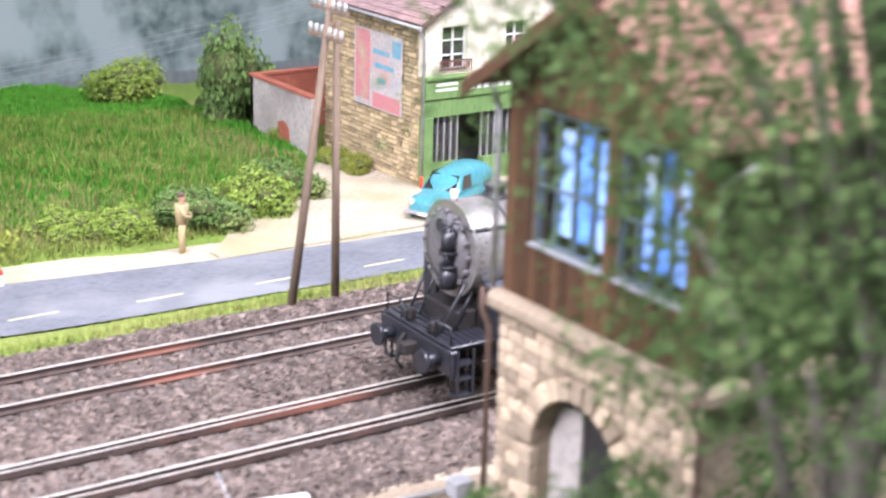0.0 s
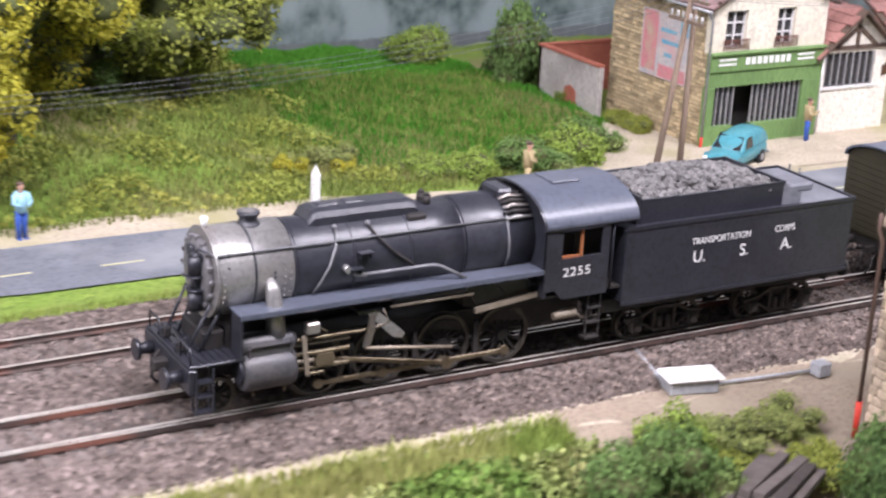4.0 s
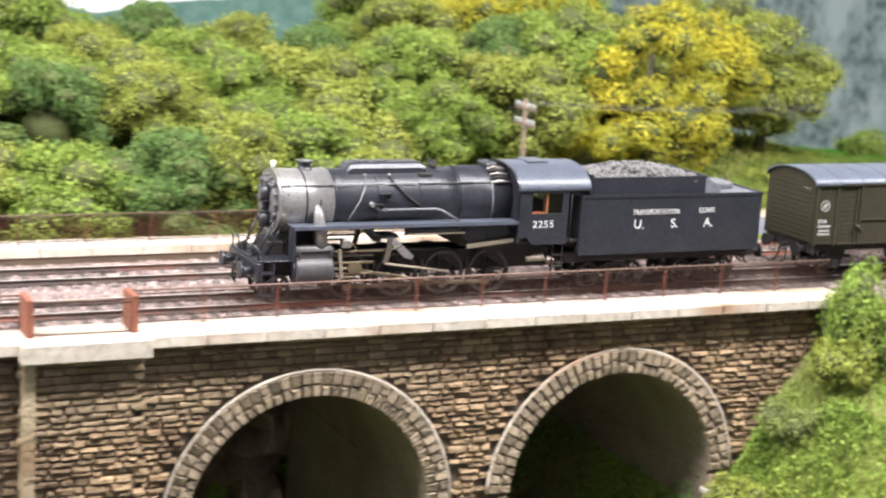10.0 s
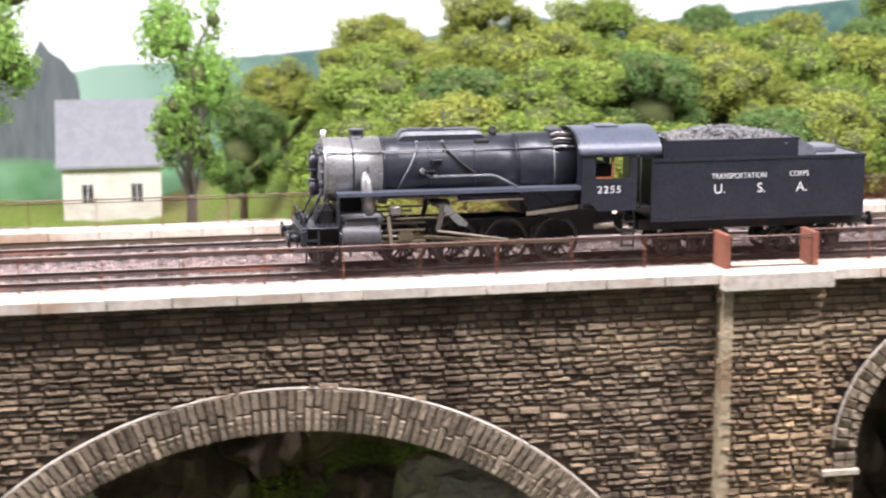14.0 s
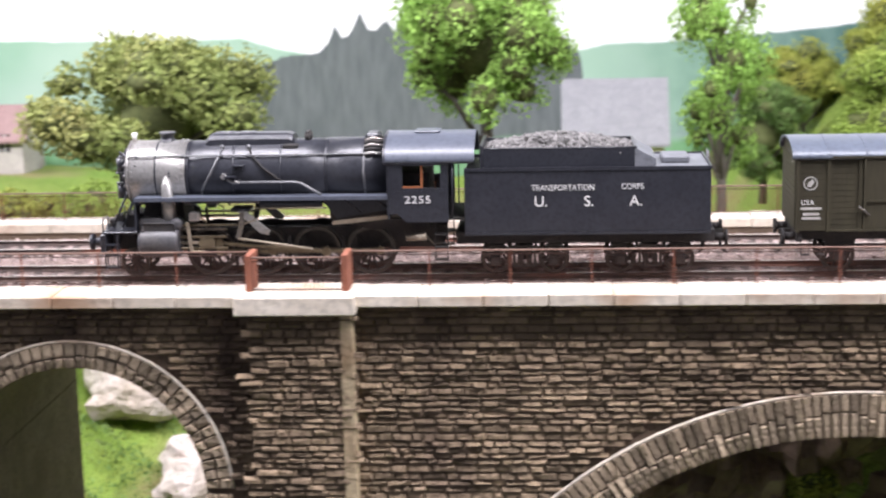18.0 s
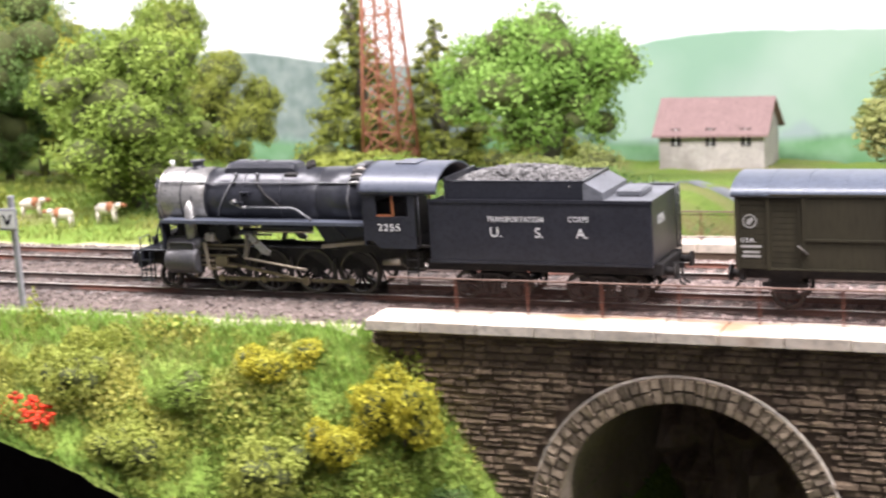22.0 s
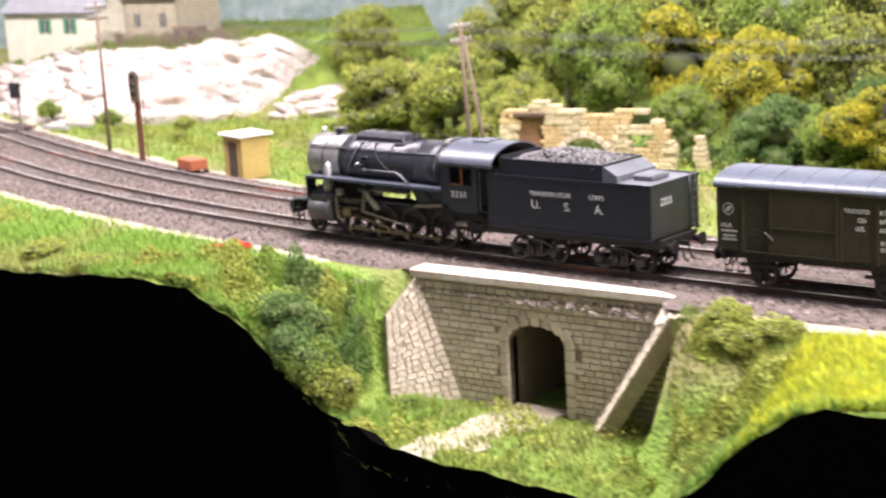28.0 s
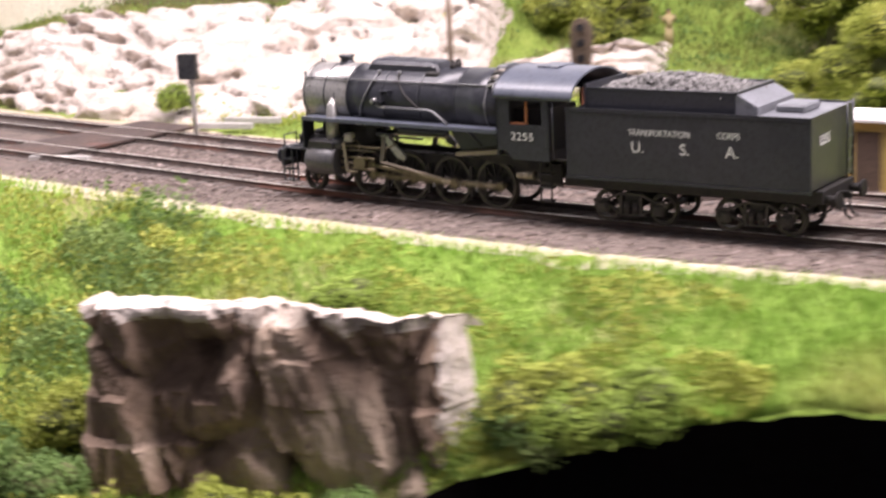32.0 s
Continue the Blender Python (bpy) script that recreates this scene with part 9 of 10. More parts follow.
def van(x, y, rz, z):
    c = thing("van", at(x, y, z, rz) @ Matrix.Diagonal((0.82, 0.82, 0.74, 1)), "dark blue vintage minibus parked on the verge", "van")
    sec = [(-0.85, 0.3), (0.85, 0.3), (0.88, 1.0), (0.8, 1.75), (0.6, 1.98), (-0.6, 1.98), (-0.8, 1.75), (-0.88, 1.0)]
    b = Mesh()
    xs = [(-2.1, 0.93, 0.72), (-1.95, 0.98, 0.8), (-1.45, 1.0, 1.0), (1.95, 1.0, 1.0), (2.1, 0.94, 0.95)]
    n = len(sec)
    for xx, ky, kz in xs:
        b.v += [(xx + (0.0 if z2 < 1.0 else (0.35 * (z2 - 1.0) if xx < -1.5 else 0)), y2 * ky, 0.3 + (z2 - 0.3) * (kz if xx > -1.5 else (kz + (1 - kz) * 0.8))) for y2, z2 in sec]
    b.f = [(i * n + j, (i + 1) * n + j, (i + 1) * n + (j + 1) % n, i * n + (j + 1) % n) for i in range(len(xs) - 1) for j in range(n)] + [tuple(range(n)), tuple(range((len(xs) - 1) * n, len(xs) * n))]
    b.smooth = [False] * len(b.f)
    part("body", b, M["van_blue"], c, "dark blue ribbed body")
    rb = Mesh()
    for k in range(9):
        rb.box(-1.3 + 0.38 * k, -1.22 + 0.38 * k, -0.62, 0.62, 1.96, 2.0)
    part("roof_rib", rb, M["van_blue"], c)
    for s in (-1, 1):
        for a, q in ((-1.25, -0.6), (-0.5, 0.2), (0.3, 1.0), (1.1, 1.8)):
            part("side_window", Mesh().add([(a, s * 0.905, 1.12), (q, s * 0.905, 1.12), (q, s * 0.83, 1.7), (a, s * 0.83, 1.7)], [(0, 1, 2, 3)]), M["glass_dark"], c)
        for xw in (-1.35, 1.3):
            w = part("wheel", Mesh().tube([(xw, s * 0.65, 0.3), (xw, s * 0.9, 0.3)], 0.31, 16), M["tyre"], c)
            part("hubcap", Mesh().tube([(xw, s * 0.89, 0.3), (xw, s * 0.92, 0.3)], 0.17, 12), M["white_paint"], w)
        part("headlight", Mesh().ball((-2.12, s * 0.6, 0.72), (0.05, 0.13, 0.13), 8, 5), M["white_paint"], c)
        part("lettering_bar", Mesh().box(0.45, 1.6, s * 0.905, s * 0.9, 0.78, 0.9), M["white_paint"], c)
    part("windscreen", Mesh().add([(-1.98, -0.7, 1.1), (-1.98, 0.7, 1.1), (-1.72, 0.62, 1.62), (-1.72, -0.62, 1.62)], [(0, 1, 2, 3)]), M["glass_dark"], c)
    part("grille", Mesh().box(-2.16, -2.12, -0.4, 0.4, 0.55, 0.75), M["zinc"], c)
    part("bumper", Mesh().box(-2.2, -2.12, -0.85, 0.85, 0.3, 0.42, 0.02), M["white_paint"], c)
    part("rear_panel", Mesh().box(2.1, 2.12, -0.75, 0.75, 0.6, 1.5), M["ad_pink"], c, "pale pink rear door panel")


van(30.1, 12.75, 6, gz(30.1, 12.75) + 0.06)


def figurine(x, y, z, rz, shirt, legs, label, h=1.75, arm=0.0):
    """A painted miniature figure, one plain mesh."""
    me = Mesh()
    for s in (-0.1, 0.1):
        me.tube([(s, 0, 0), (s, 0.02, 0.45), (s * 0.9, 0, 0.88)], [0.075, 0.085, 0.11], 8)
        me.box(s - 0.06, s + 0.06, -0.16, 0.1, 0, 0.08, 0.02)
    k = len(me.f)
    me.tube([(0, 0, 0.85), (0, 0.02, 1.15), (0, 0, 1.45)], [0.17, 0.18, 0.2], 10)
    for s in (-1, 1):
        me.tube([(s * 0.2, 0, 1.42), (s * 0.27, -0.08, 1.15), (s * (0.12 + arm), -0.25 - arm, 1.1 + arm)], [0.075, 0.065, 0.05], 7)
    k2 = len(me.f)
    me.tube([(0, 0, 1.45), (0, 0, 1.53)], 0.07, 8)
    me.ball((0, -0.01, 1.63), (0.1, 0.11, 0.13), 10, 7)
    k3 = len(me.f)
    me.tube([(0, 0.02, 1.68), (0, 0.02, 1.76)], [0.125, 0.1], 10)
    ob = thing("figurine", at(x, y, z, rz), label, "figurine", "miniature figures", mesh=me, material=[legs, shirt, M["skin"], M["beam"]])
    ids = [0] * k + [1] * (k2 - k) + [2] * (k3 - k2) + [3] * (len(me.f) - k3)
    ob.data.polygons.foreach_set("material_index", ids)
    s = h / 1.76 * S
    ob.scale = (s, s, s)
    return ob


M["skin"] = mat("figure_flesh_paint", (0.55, 0.33, 0.23), (0.48, 0.28, 0.19), 3, 0.7)
M["khaki"] = mat("khaki_paint", (0.40, 0.32, 0.17), (0.34, 0.27, 0.14), 3, 0.8)
M["blue_cloth"] = mat("blue_paint", (0.04, 0.10, 0.38), (0.035, 0.08, 0.3), 3, 0.8)
M["sky_cloth"] = mat("light_blue_paint", (0.35, 0.60, 0.72), (0.3, 0.52, 0.64), 3, 0.8)
figurine(51.9, 13.25, gz(51.9, 13.25), 60, M["khaki"], M["khaki"], "khaki painted miniature figure standing on the roadside")
figurine(35.0, 14.2, gz(35.0, 14.2), 10, M["sky_cloth"], M["blue_cloth"], "miniature figure in light blue shirt beside the van")
figurine(23.6, 10.0, gz(23.6, 10.0), -20, M["sky_cloth"], M["blue_cloth"], "miniature figure in light blue shirt behind the parapet")
figurine(66.4, 15.5, gz(66.4, 15.5), 40, M["khaki"], M["blue_cloth"], "miniature figure in a brown jacket before the shop", arm=0.1)


def small_right():
    t = thing("marker_post", at(44.1, 13.5, gz(44.1, 13.5)), "white pointed concrete post beside the road", "post")
    part("shaft", Mesh().box(-0.12, 0.12, -0.12, 0.12, -0.2, 1.25, 0.02), M["white_paint"], t)
    part("tip", Mesh().add([(-0.12, -0.12, 1.25), (0.12, -0.12, 1.25), (0.12, 0.12, 1.25), (-0.12, 0.12, 1.25), (0, 0, 1.6)], [(0, 1, 4), (1, 2, 4), (2, 3, 4), (3, 0, 4)]), M["white_paint"], t)
    for x, y in ((38.0, 8.3), (46.45, 12.8)):
        k = thing("milestone", at(x, y, gz(x, y)), "white milestone with a red rounded head", "milestone", "milestones")
        part("stone", Mesh().box(-0.2, 0.2, -0.12, 0.12, -0.2, 0.35, 0.02), M["white_paint"], k)
        part("head", Mesh().prism([(0.2 * math.cos(a), 0.35 + 0.28 * math.sin(a)) for a in np.linspace(0, math.pi, 9)], -0.12, 0.12, "y"), M["red_paint"], k, "red painted head")
    b = thing("point_motor_box", at(45.9, -3.15, -0.6, -14), "light grey metal point-lever box beside the track", "equipment box")
    part("case", Mesh().box(-0.62, 0.62, -0.32, 0.32, 0, 0.34, 0.03), M["box_grey"], b)
    part("lid", Mesh().box(-0.72, 0.72, -0.4, 0.4, 0.34, 0.42, 0.03), M["white_paint"], b, "pale grey lid")
    part("rod", Mesh().tube([(-0.6, 0.2, 0.15), (-0.55, 2.1, 0.2)], 0.05, 6), M["box_grey"], b, "pale operating rod")
    part("pipe", Mesh().tube([(0.7, 0, 0.1), (3.5, 0.35, 0.1)], 0.04, 6), M["box_grey"], b)
    c = thing("cable_box", at(49.4, -3.8, -0.58), "small grey cable junction box", "equipment box")
    part("case", Mesh().box(-0.2, 0.2, -0.18, 0.18, 0, 0.35, 0.03), M["box_grey"], c)
    s = thing("timber_stack", at(44.6, -7.7, -0.75, 25), "stack of old grey sleepers on the ground", "timber stack")
    rnd = random.Random(6)
    for i, (a, z) in enumerate(((-0.6, 0), (-0.3, 0), (0.0, 0), (0.3, 0), (0.6, 0), (-0.45, 0.17), (-0.1, 0.17), (0.25, 0.17))):
        part("old_sleeper", Mesh().box(-1.1, 1.1, -0.13, 0.13, 0, 0.16, 0.015, Matrix.Translation((rnd.uniform(-0.2, 0.2), a, z)) @ Matrix.Rotation(rnd.uniform(-0.12, 0.12), 4, "Z")), M["sleeper"], s)
    me = Mesh()
    xs, ys = np.arange(42, 62, 0.5), np.arange(-9.4, -2.7, 0.5)
    for x in xs:
        for y in ys:
            me.v.append((float(x), float(y), gz(x, y) + 0.03))
    n = len(ys)
    me.f = [(i * n + j, (i + 1) * n + j, (i + 1) * n + j + 1, i * n + j + 1) for i in range(len(xs) - 1) for j in range(n - 1)]
    me.smooth = [True] * len(me.f)
    thing("gravel_yard", at(0, 0, 0), "brown gritty dirt round the signal box", "yard", kind="structure", mesh=me, material=M["dirt"])


small_right()

# ---- the gorge, the meadow and the cutting ----
M["limestone"] = mat("pale_limestone", (0.60, 0.53, 0.475), (0.47, 0.40, 0.345), 0.6, 0.92, third=(0.46, 0.38, 0.31), bump=0.4, bump_scale=1.6, fine=3)
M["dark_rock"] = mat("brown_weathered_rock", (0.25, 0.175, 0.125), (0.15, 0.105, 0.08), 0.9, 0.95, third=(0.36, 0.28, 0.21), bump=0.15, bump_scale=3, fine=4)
M["ruin_stone"] = mat("yellow_ruin_stone", (0.66, 0.55, 0.34), (0.56, 0.46, 0.27), 1.6, 0.95, obj=True, bump=0.04, vary=(0.75, 1.12))
M["ruin_core"] = mat("ochre_plaster", (0.56, 0.41, 0.20), (0.45, 0.33, 0.16), 1.2, 0.95, bump=0.03)
M["culvert_stone"] = mat("cream_rubble_blocks", (0.62, 0.54, 0.41), (0.53, 0.45, 0.33), 1.6, 0.95, obj=True, bump=0.04, vary=(0.82, 1.1))
M["concrete"] = mat("grey_concrete", (0.42, 0.40, 0.37), (0.35, 0.33, 0.31), 2.5, 0.9, bump=0.01)
M["slate"] = mat("grey_slate", (0.30, 0.30, 0.31), (0.24, 0.24, 0.25), 1.5, 0.8)
M["shutter"] = mat("green_shutter", (0.09, 0.27, 0.15), (0.08, 0.23, 0.13), 2, 0.7)
M["hut_yellow"] = mat("ochre_hut_paint", (0.52, 0.38, 0.12), (0.43, 0.31, 0.10), 1.5, 0.85)
M["cow_white"] = mat("cow_white", (0.66, 0.6, 0.5), (0.6, 0.54, 0.45), 2, 0.85)
M["cow_brown"] = mat("cow_brown", (0.35, 0.15, 0.07), (0.3, 0.12, 0.06), 2, 0.85)


def rock_mesh(x0, x1, y0, y1, z0, z1, seed, amp=0.35, nx=60, nz=26):
    """A craggy block: a cliff face towards -y with a rough top going back."""
    me = Mesh()
    for j in range(nz + 9):
        for i in range(nx + 1):
            u = i / nx
            end = min(1.0, 6 * u + 0.15, 6 * (1 - u) + 0.15)
            if j <= nz:
                v = j / nz
                x, y, z = x0 + (x1 - x0) * u, y0 + 0.5 * v * v, z0 + (z1 - z0) * v
            else:
                v = (j - nz) / 8
                x, y, z = x0 + (x1 - x0) * u, y0 + 0.5 + (y1 - y0) * v, z1 - 0.5 * v
            p = Vector((x * 0.45 + seed, y * 0.45, z * 0.9))
            q = Vector((x * 1.3, y * 1.3 + seed, z * 1.7))
            crag = abs(noise.noise(p)) * 1.6 + 0.45 * noise.cell(Vector((x * 0.55 + seed, z * 0.7, 0))) + 0.4 * abs(noise.noise(q)) + 0.15 * noise.noise(q * 3.1)
            if j <= nz:
                y += (0.7 - crag) * amp * 2.2 + (1 - end) * 2.5
                z += 0.15 * noise.noise(q) if 0 < j else 0
            z += (noise.noise(p * 2) * 0.35 if j > nz * 0.7 else 0) * min(1.0, amp * 2) - (1 - end) * (0.6 if j > nz * 0.5 else 0)
            me.v.append((x, y, z))
    w = nx + 1
    me.f = [(j * w + i, j * w + i + 1, (j + 1) * w + i + 1, (j + 1) * w + i) for j in range(nz + 8) for i in range(nx)]
    me.smooth = [False] * len(me.f)
    return me


def outcrop():
    """A blocky brown rock wall, cracked from top to bottom, with overhead light painted into its pale top."""
    me = Mesh()
    nx, nz, nt = 110, 46, 8
    x0, x1, z0, z1 = -146.2, -135.5, -5.0, 0.1
    for j in range(nz + nt + 1):
        for i in range(nx + 1):
            u = i / nx
            v = min(1.0, j / nz)
            x, z = x0 + (x1 - x0) * u, z0 + (z1 - z0) * v
            back = max(0.0, (j - nz) / nt)
            p = Vector((x * 0.5 + 0.15 * z, 0.2 * z, 3.0))
            sk = x + 0.22 * z + 0.5 * noise.noise(Vector((x * 0.4, z * 0.5, 9)))
            dist = noise.voronoi(Vector((sk * 0.34, z * 0.24, 1.5)))[0]
            block = noise.cell(Vector((sk * 0.42, z * 0.3, 2.0))) + 0.45 * noise.cell(Vector((sk * 1.1 + 5, z * 0.9, 2.0)))
            crag = 0.6 * block - 1.6 * max(0.0, 0.16 - (dist[1] - dist[0])) * 3 + 0.5 * noise.noise(p * 1.6) + 0.16 * noise.noise(p * 7)
            # a hollow under the crest
            crag -= 1.1 * max(0.0, 1 - ((x + 142.6) / 1.1) ** 4) * max(0.0, 1 - ((z + 1.2) / 1.0) ** 2)
            end = max(0.0, 1 - 8 * u, 1 - 8 * (1 - u))
            y = -4.7 - 0.8 * crag * (1 - 0.7 * back) * (1 - 0.5 * end) + 1.9 * end * end + 0.25 * v * v + back * 1.5
            top = 0.3 * noise.noise(Vector((x * 0.5, 1, 1))) + 0.12 * noise.noise(Vector((x * 2.1, 1, 4))) - 0.5 * end * end
            me.v.append((x + (0.5 - u) * 1.2 * end * v, y, z + top * v - 0.5 * back * back - 0.25 * end * back + 0.06 * noise.noise(Vector((x * 2.2, z * 2, 5)))))
    w = nx + 1
    me.f = [(j * w + i, j * w + i + 1, (j + 1) * w + i + 1, (j + 1) * w + i) for j in range(nz + nt) for i in range(nx)]
    me.smooth = [False] * len(me.f)
    # crest and right end take the pale stone, which draws the light on them
    ids = [1 if j > nz - 4 + 5 * noise.noise(Vector((i * 0.13, 0, 7))) or i > nx - 7 + 4 * noise.noise(Vector((j * 0.2, 0, 3))) else 0 for j in range(nz + nt) for i in range(nx)]
    rock = thing("rock_outcrop", at(0, 0, 0), "brown cracked rock outcrop, overhead light put into its pale top", "rock")
    for kind, name, m, lab in ((0, "rock_face", "dark_rock", "brown cracked rock face"), (1, "rock_crest", "limestone", "pale crest with the overhead light in its colour")):
        faces = [f for f, k in zip(me.f, ids) if k == kind]
        used = sorted({i for f in faces for i in f})
        at_new = {i: n for n, i in enumerate(used)}
        piece = Mesh()
        piece.v, piece.f = [me.v[i] for i in used], [tuple(at_new[i] for i in f) for f in faces]
        piece.smooth = [False] * len(faces)
        part(name, piece, M[m], rock, lab)


outcrop()


def cliff():
    """Pale limestone laid over the rising side of the cutting."""
    me = Mesh()
    xs, ts = np.arange(-184, -138.6, 0.22), np.linspace(-0.1, 1.14, 64)
    for x in xs:
        foot, crest = float(np.interp(x, ROCK_X, ROCK_FOOT)), float(np.interp(x, ROCK_X, ROCK_CREST))
        hi = float(np.interp(x, [-184, -178, -159.2, -158.6, -158.0, -148.2, -147.2, -146.4, -140.2, -139.0], [0, 1, 1, 0.75, 1, 1, 0.1, 1, 1, 0]))
        for t in ts:
            y = foot + (crest - foot) * float(t)
            z = gz(x, y)
            inside = max(0.0, min(1.0, 6 * (t + 0.06), 8 * (1.12 - t), hi))
            p = Vector((x * 0.35, y * 0.35, z * 0.6))
            q = Vector((x * 1.1, y * 1.1, z * 1.6))
            rise = (t * 5.2 + 0.1 * x + 1.2 * noise.noise(p))
            bed = abs(rise - math.floor(rise) - 0.5) * 2
            dist = noise.voronoi(Vector((x * 0.17 + 0.5 * noise.noise(p), t * 2.0 + 0.3 * noise.noise(q), 2.0)))[0]
            crag = 1.0 * min(1.0, (dist[1] - dist[0]) * 6) + 0.45 * min(1.0, bed * 3) + 0.9 * abs(noise.noise(p * 1.4)) + 0.28 * noise.noise(q) + 0.12 * noise.noise(q * 3)
            me.v.append((float(x), y - 1.0 * crag * inside, z - 0.8 + inside * (0.5 + 0.42 * crag)))
    n = len(ts)
    me.f = [(i * n + j, (i + 1) * n + j, (i + 1) * n + j + 1, i * n + j + 1) for i in range(len(xs) - 1) for j in range(n - 1)]
    me.smooth = [True] * len(me.f)
    thing("limestone_cliff", at(0, 0, 0), "white limestone rock face of the cutting", "rock", mesh=me, material=M["limestone"])


cliff()


def boulder(x, y, z, r, seed, label, material, squash=0.7):
    me = Mesh().ball((0, 0, 0), (r, r * 0.8, r * squash), 22, 14)
    for i, v in enumerate(me.v):
        p = Vector(v)
        k = 1 + 0.28 * noise.noise(p / r * 1.3 + Vector((seed, 0, 0))) + 0.16 * noise.cell(p / r * 2.2 + Vector((seed, 3, 0))) + 0.07 * noise.noise(p / r * 5)
        me.v[i] = tuple(p * k)
    me.smooth = [False] * len(me.f)
    thing("boulder", at(x, y, z), label, "rock", "boulders", mesh=me, material=material)


for x, y, z, r, sd in ((-36.9, 21.5, -14.3, 2.9, 1), (-34.2, 22.5, -14.9, 2.2, 2), (-42.0, 27.0, -11.6, 2.4, 3), (-46.9, -7.6, -5.9, 1.5, 4), (22.2, -7.4, -8.2, 1.3, 5), (-5.4, 3.0, -9.2, 3.2, 6), (-20.3, 6.0, -9.2, 1.6, 7), (22.6, -9.2, -8.2, 1.0, 8)):
    boulder(x, y, z, r, sd, "pale limestone boulder in the gorge", M["limestone"])
boulder(-134.2, 50.0, gz(-134.2, 50.0) + 0.5, 2.5, 9, "white limestone rock on the hillside", M["limestone"], 0.5)


def gorge_side():
    """Rock walls seen through the arches."""
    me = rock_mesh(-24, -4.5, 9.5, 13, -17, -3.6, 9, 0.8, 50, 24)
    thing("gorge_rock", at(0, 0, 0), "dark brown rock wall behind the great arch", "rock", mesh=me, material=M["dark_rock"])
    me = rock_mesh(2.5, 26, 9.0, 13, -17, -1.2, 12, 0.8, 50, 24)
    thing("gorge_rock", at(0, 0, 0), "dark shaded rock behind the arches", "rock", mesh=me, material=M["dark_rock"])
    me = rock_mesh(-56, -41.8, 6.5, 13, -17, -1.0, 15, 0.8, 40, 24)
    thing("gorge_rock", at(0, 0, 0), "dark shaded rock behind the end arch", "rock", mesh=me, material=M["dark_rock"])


gorge_side()


def culvert():
    c = thing("cattle_creep", at(0, 0, 0), "small cream stone underbridge with splayed wing walls", "underbridge", kind="structure")
    x0, x1 = -106.0, -95.4
    ya = -1.25
    zt, zb = -0.75, -5.4
    ox0, ox1, oz = -102.1, -99.7, -2.75
    core = Mesh()
    core.box(x0, ox0, ya + 0.08, ya + 0.6, zb, zt)
    core.box(ox1, x1, ya + 0.08, ya + 0.6, zb, zt)
    cx, r = (ox0 + ox1) / 2, (ox1 - ox0) / 2
    an = np.linspace(0, math.pi, 11)
    for a, b in zip(an[:-1], an[1:]):
        pa, pb = (cx + r * math.cos(a), oz + 0.5 * r * math.sin(a)), (cx + r * math.cos(b), oz + 0.5 * r * math.sin(b))
        core.add([(p[0], y, z) for y in (ya + 0.08, ya + 0.6) for p, z in ((pa, pa[1]), (pb, pb[1]), (pb, zt), (pa, zt))], [(0, 1, 2, 3), (7, 6, 5, 4), (0, 4, 5, 1)])
    part("wall_core", core, M["pale_mortar"], c)
    tun = Mesh()
    tun.add([(ox0, ya + 0.3, zb), (ox0, ya + 6, zb), (ox0, ya + 6, oz + 0.8), (ox0, ya + 0.3, oz + 0.8)], [(0, 1, 2, 3)])
    tun.add([(ox1, ya + 0.3, zb), (ox1, ya + 6, zb), (ox1, ya + 6, oz + 0.8), (ox1, ya + 0.3, oz + 0.8)], [(0, 1, 2, 3)])
    tun.add([(ox0, ya + 6, zb), (ox1, ya + 6, zb), (ox1, ya + 6, oz + 0.9), (ox0, ya + 6, oz + 0.9)], [(0, 1, 2, 3)])
    tun.add([(ox0, ya + 0.3, oz + 0.76), (ox1, ya + 0.3, oz + 0.76), (ox1, ya + 6, oz + 0.76), (ox0, ya + 6, oz + 0.76)], [(0, 1, 2, 3)])
    part("passage", tun, M["vault"], c, "dark passage under the track")
    rnd = random.Random(17)

    def blocks(parent, wall_x0, wall_x1, place, skip):
        z = zb
        while z < zt - 0.05:
            hh = rnd.uniform(0.2, 0.28)
            x = wall_x0
            while x < wall_x1 - 0.05:
                w = rnd.uniform(0.28, 0.52)
                x2 = min(x + w, wall_x1)
                z2 = min(z + hh, zt)
                if not skip(x, x2, z, z2):
                    me = Mesh()
                    g = 0.012
                    p = [rnd.uniform(0, 0.035) for _ in range(4)]
                    vs = [(x + g, 0.1, z + g), (x2 - g, 0.1, z + g), (x2 - g, 0.1, z2 - g), (x + g, 0.1, z2 - g),
                          (x + 0.025, -p[0], z + 0.022), (x2 - 0.025, -p[1], z + 0.022), (x2 - 0.025, -p[2], z2 - 0.022), (x + 0.025, -p[3], z2 - 0.022)]
                    me.add([tuple(place @ Vector(v)) for v in vs], [(4, 5, 6, 7), (0, 1, 5, 4), (1, 2, 6, 5), (2, 3, 7, 6), (3, 0, 4, 7)])
                    part("stone", me, M["culvert_stone"], parent)
                x = x2
            z += hh

    blocks(c, x0, x1, Matrix.Translation((0, ya, 0)), lambda a, b, z, z2: b > ox0 - 0.3 and a < ox1 + 0.3 and z < oz + 0.5 * r + 0.36 and (z < oz or math.hypot(((a + b) / 2 - cx), ((z + z2) / 2 - oz) / 0.5) < r + 0.55))
    for k in range(9):
        a = math.pi * (k + 0.5) / 9
        m = Matrix.Translation((cx + r * math.cos(a), ya - 0.03, oz + 0.5 * r * math.sin(a))) @ Matrix.Rotation(math.pi / 2 - a, 4, "Y")
        part("voussoir", Mesh().box(-0.19, 0.19, 0, 0.2, 0.0, 0.42, 0.03, m), M["culvert_stone"], c)
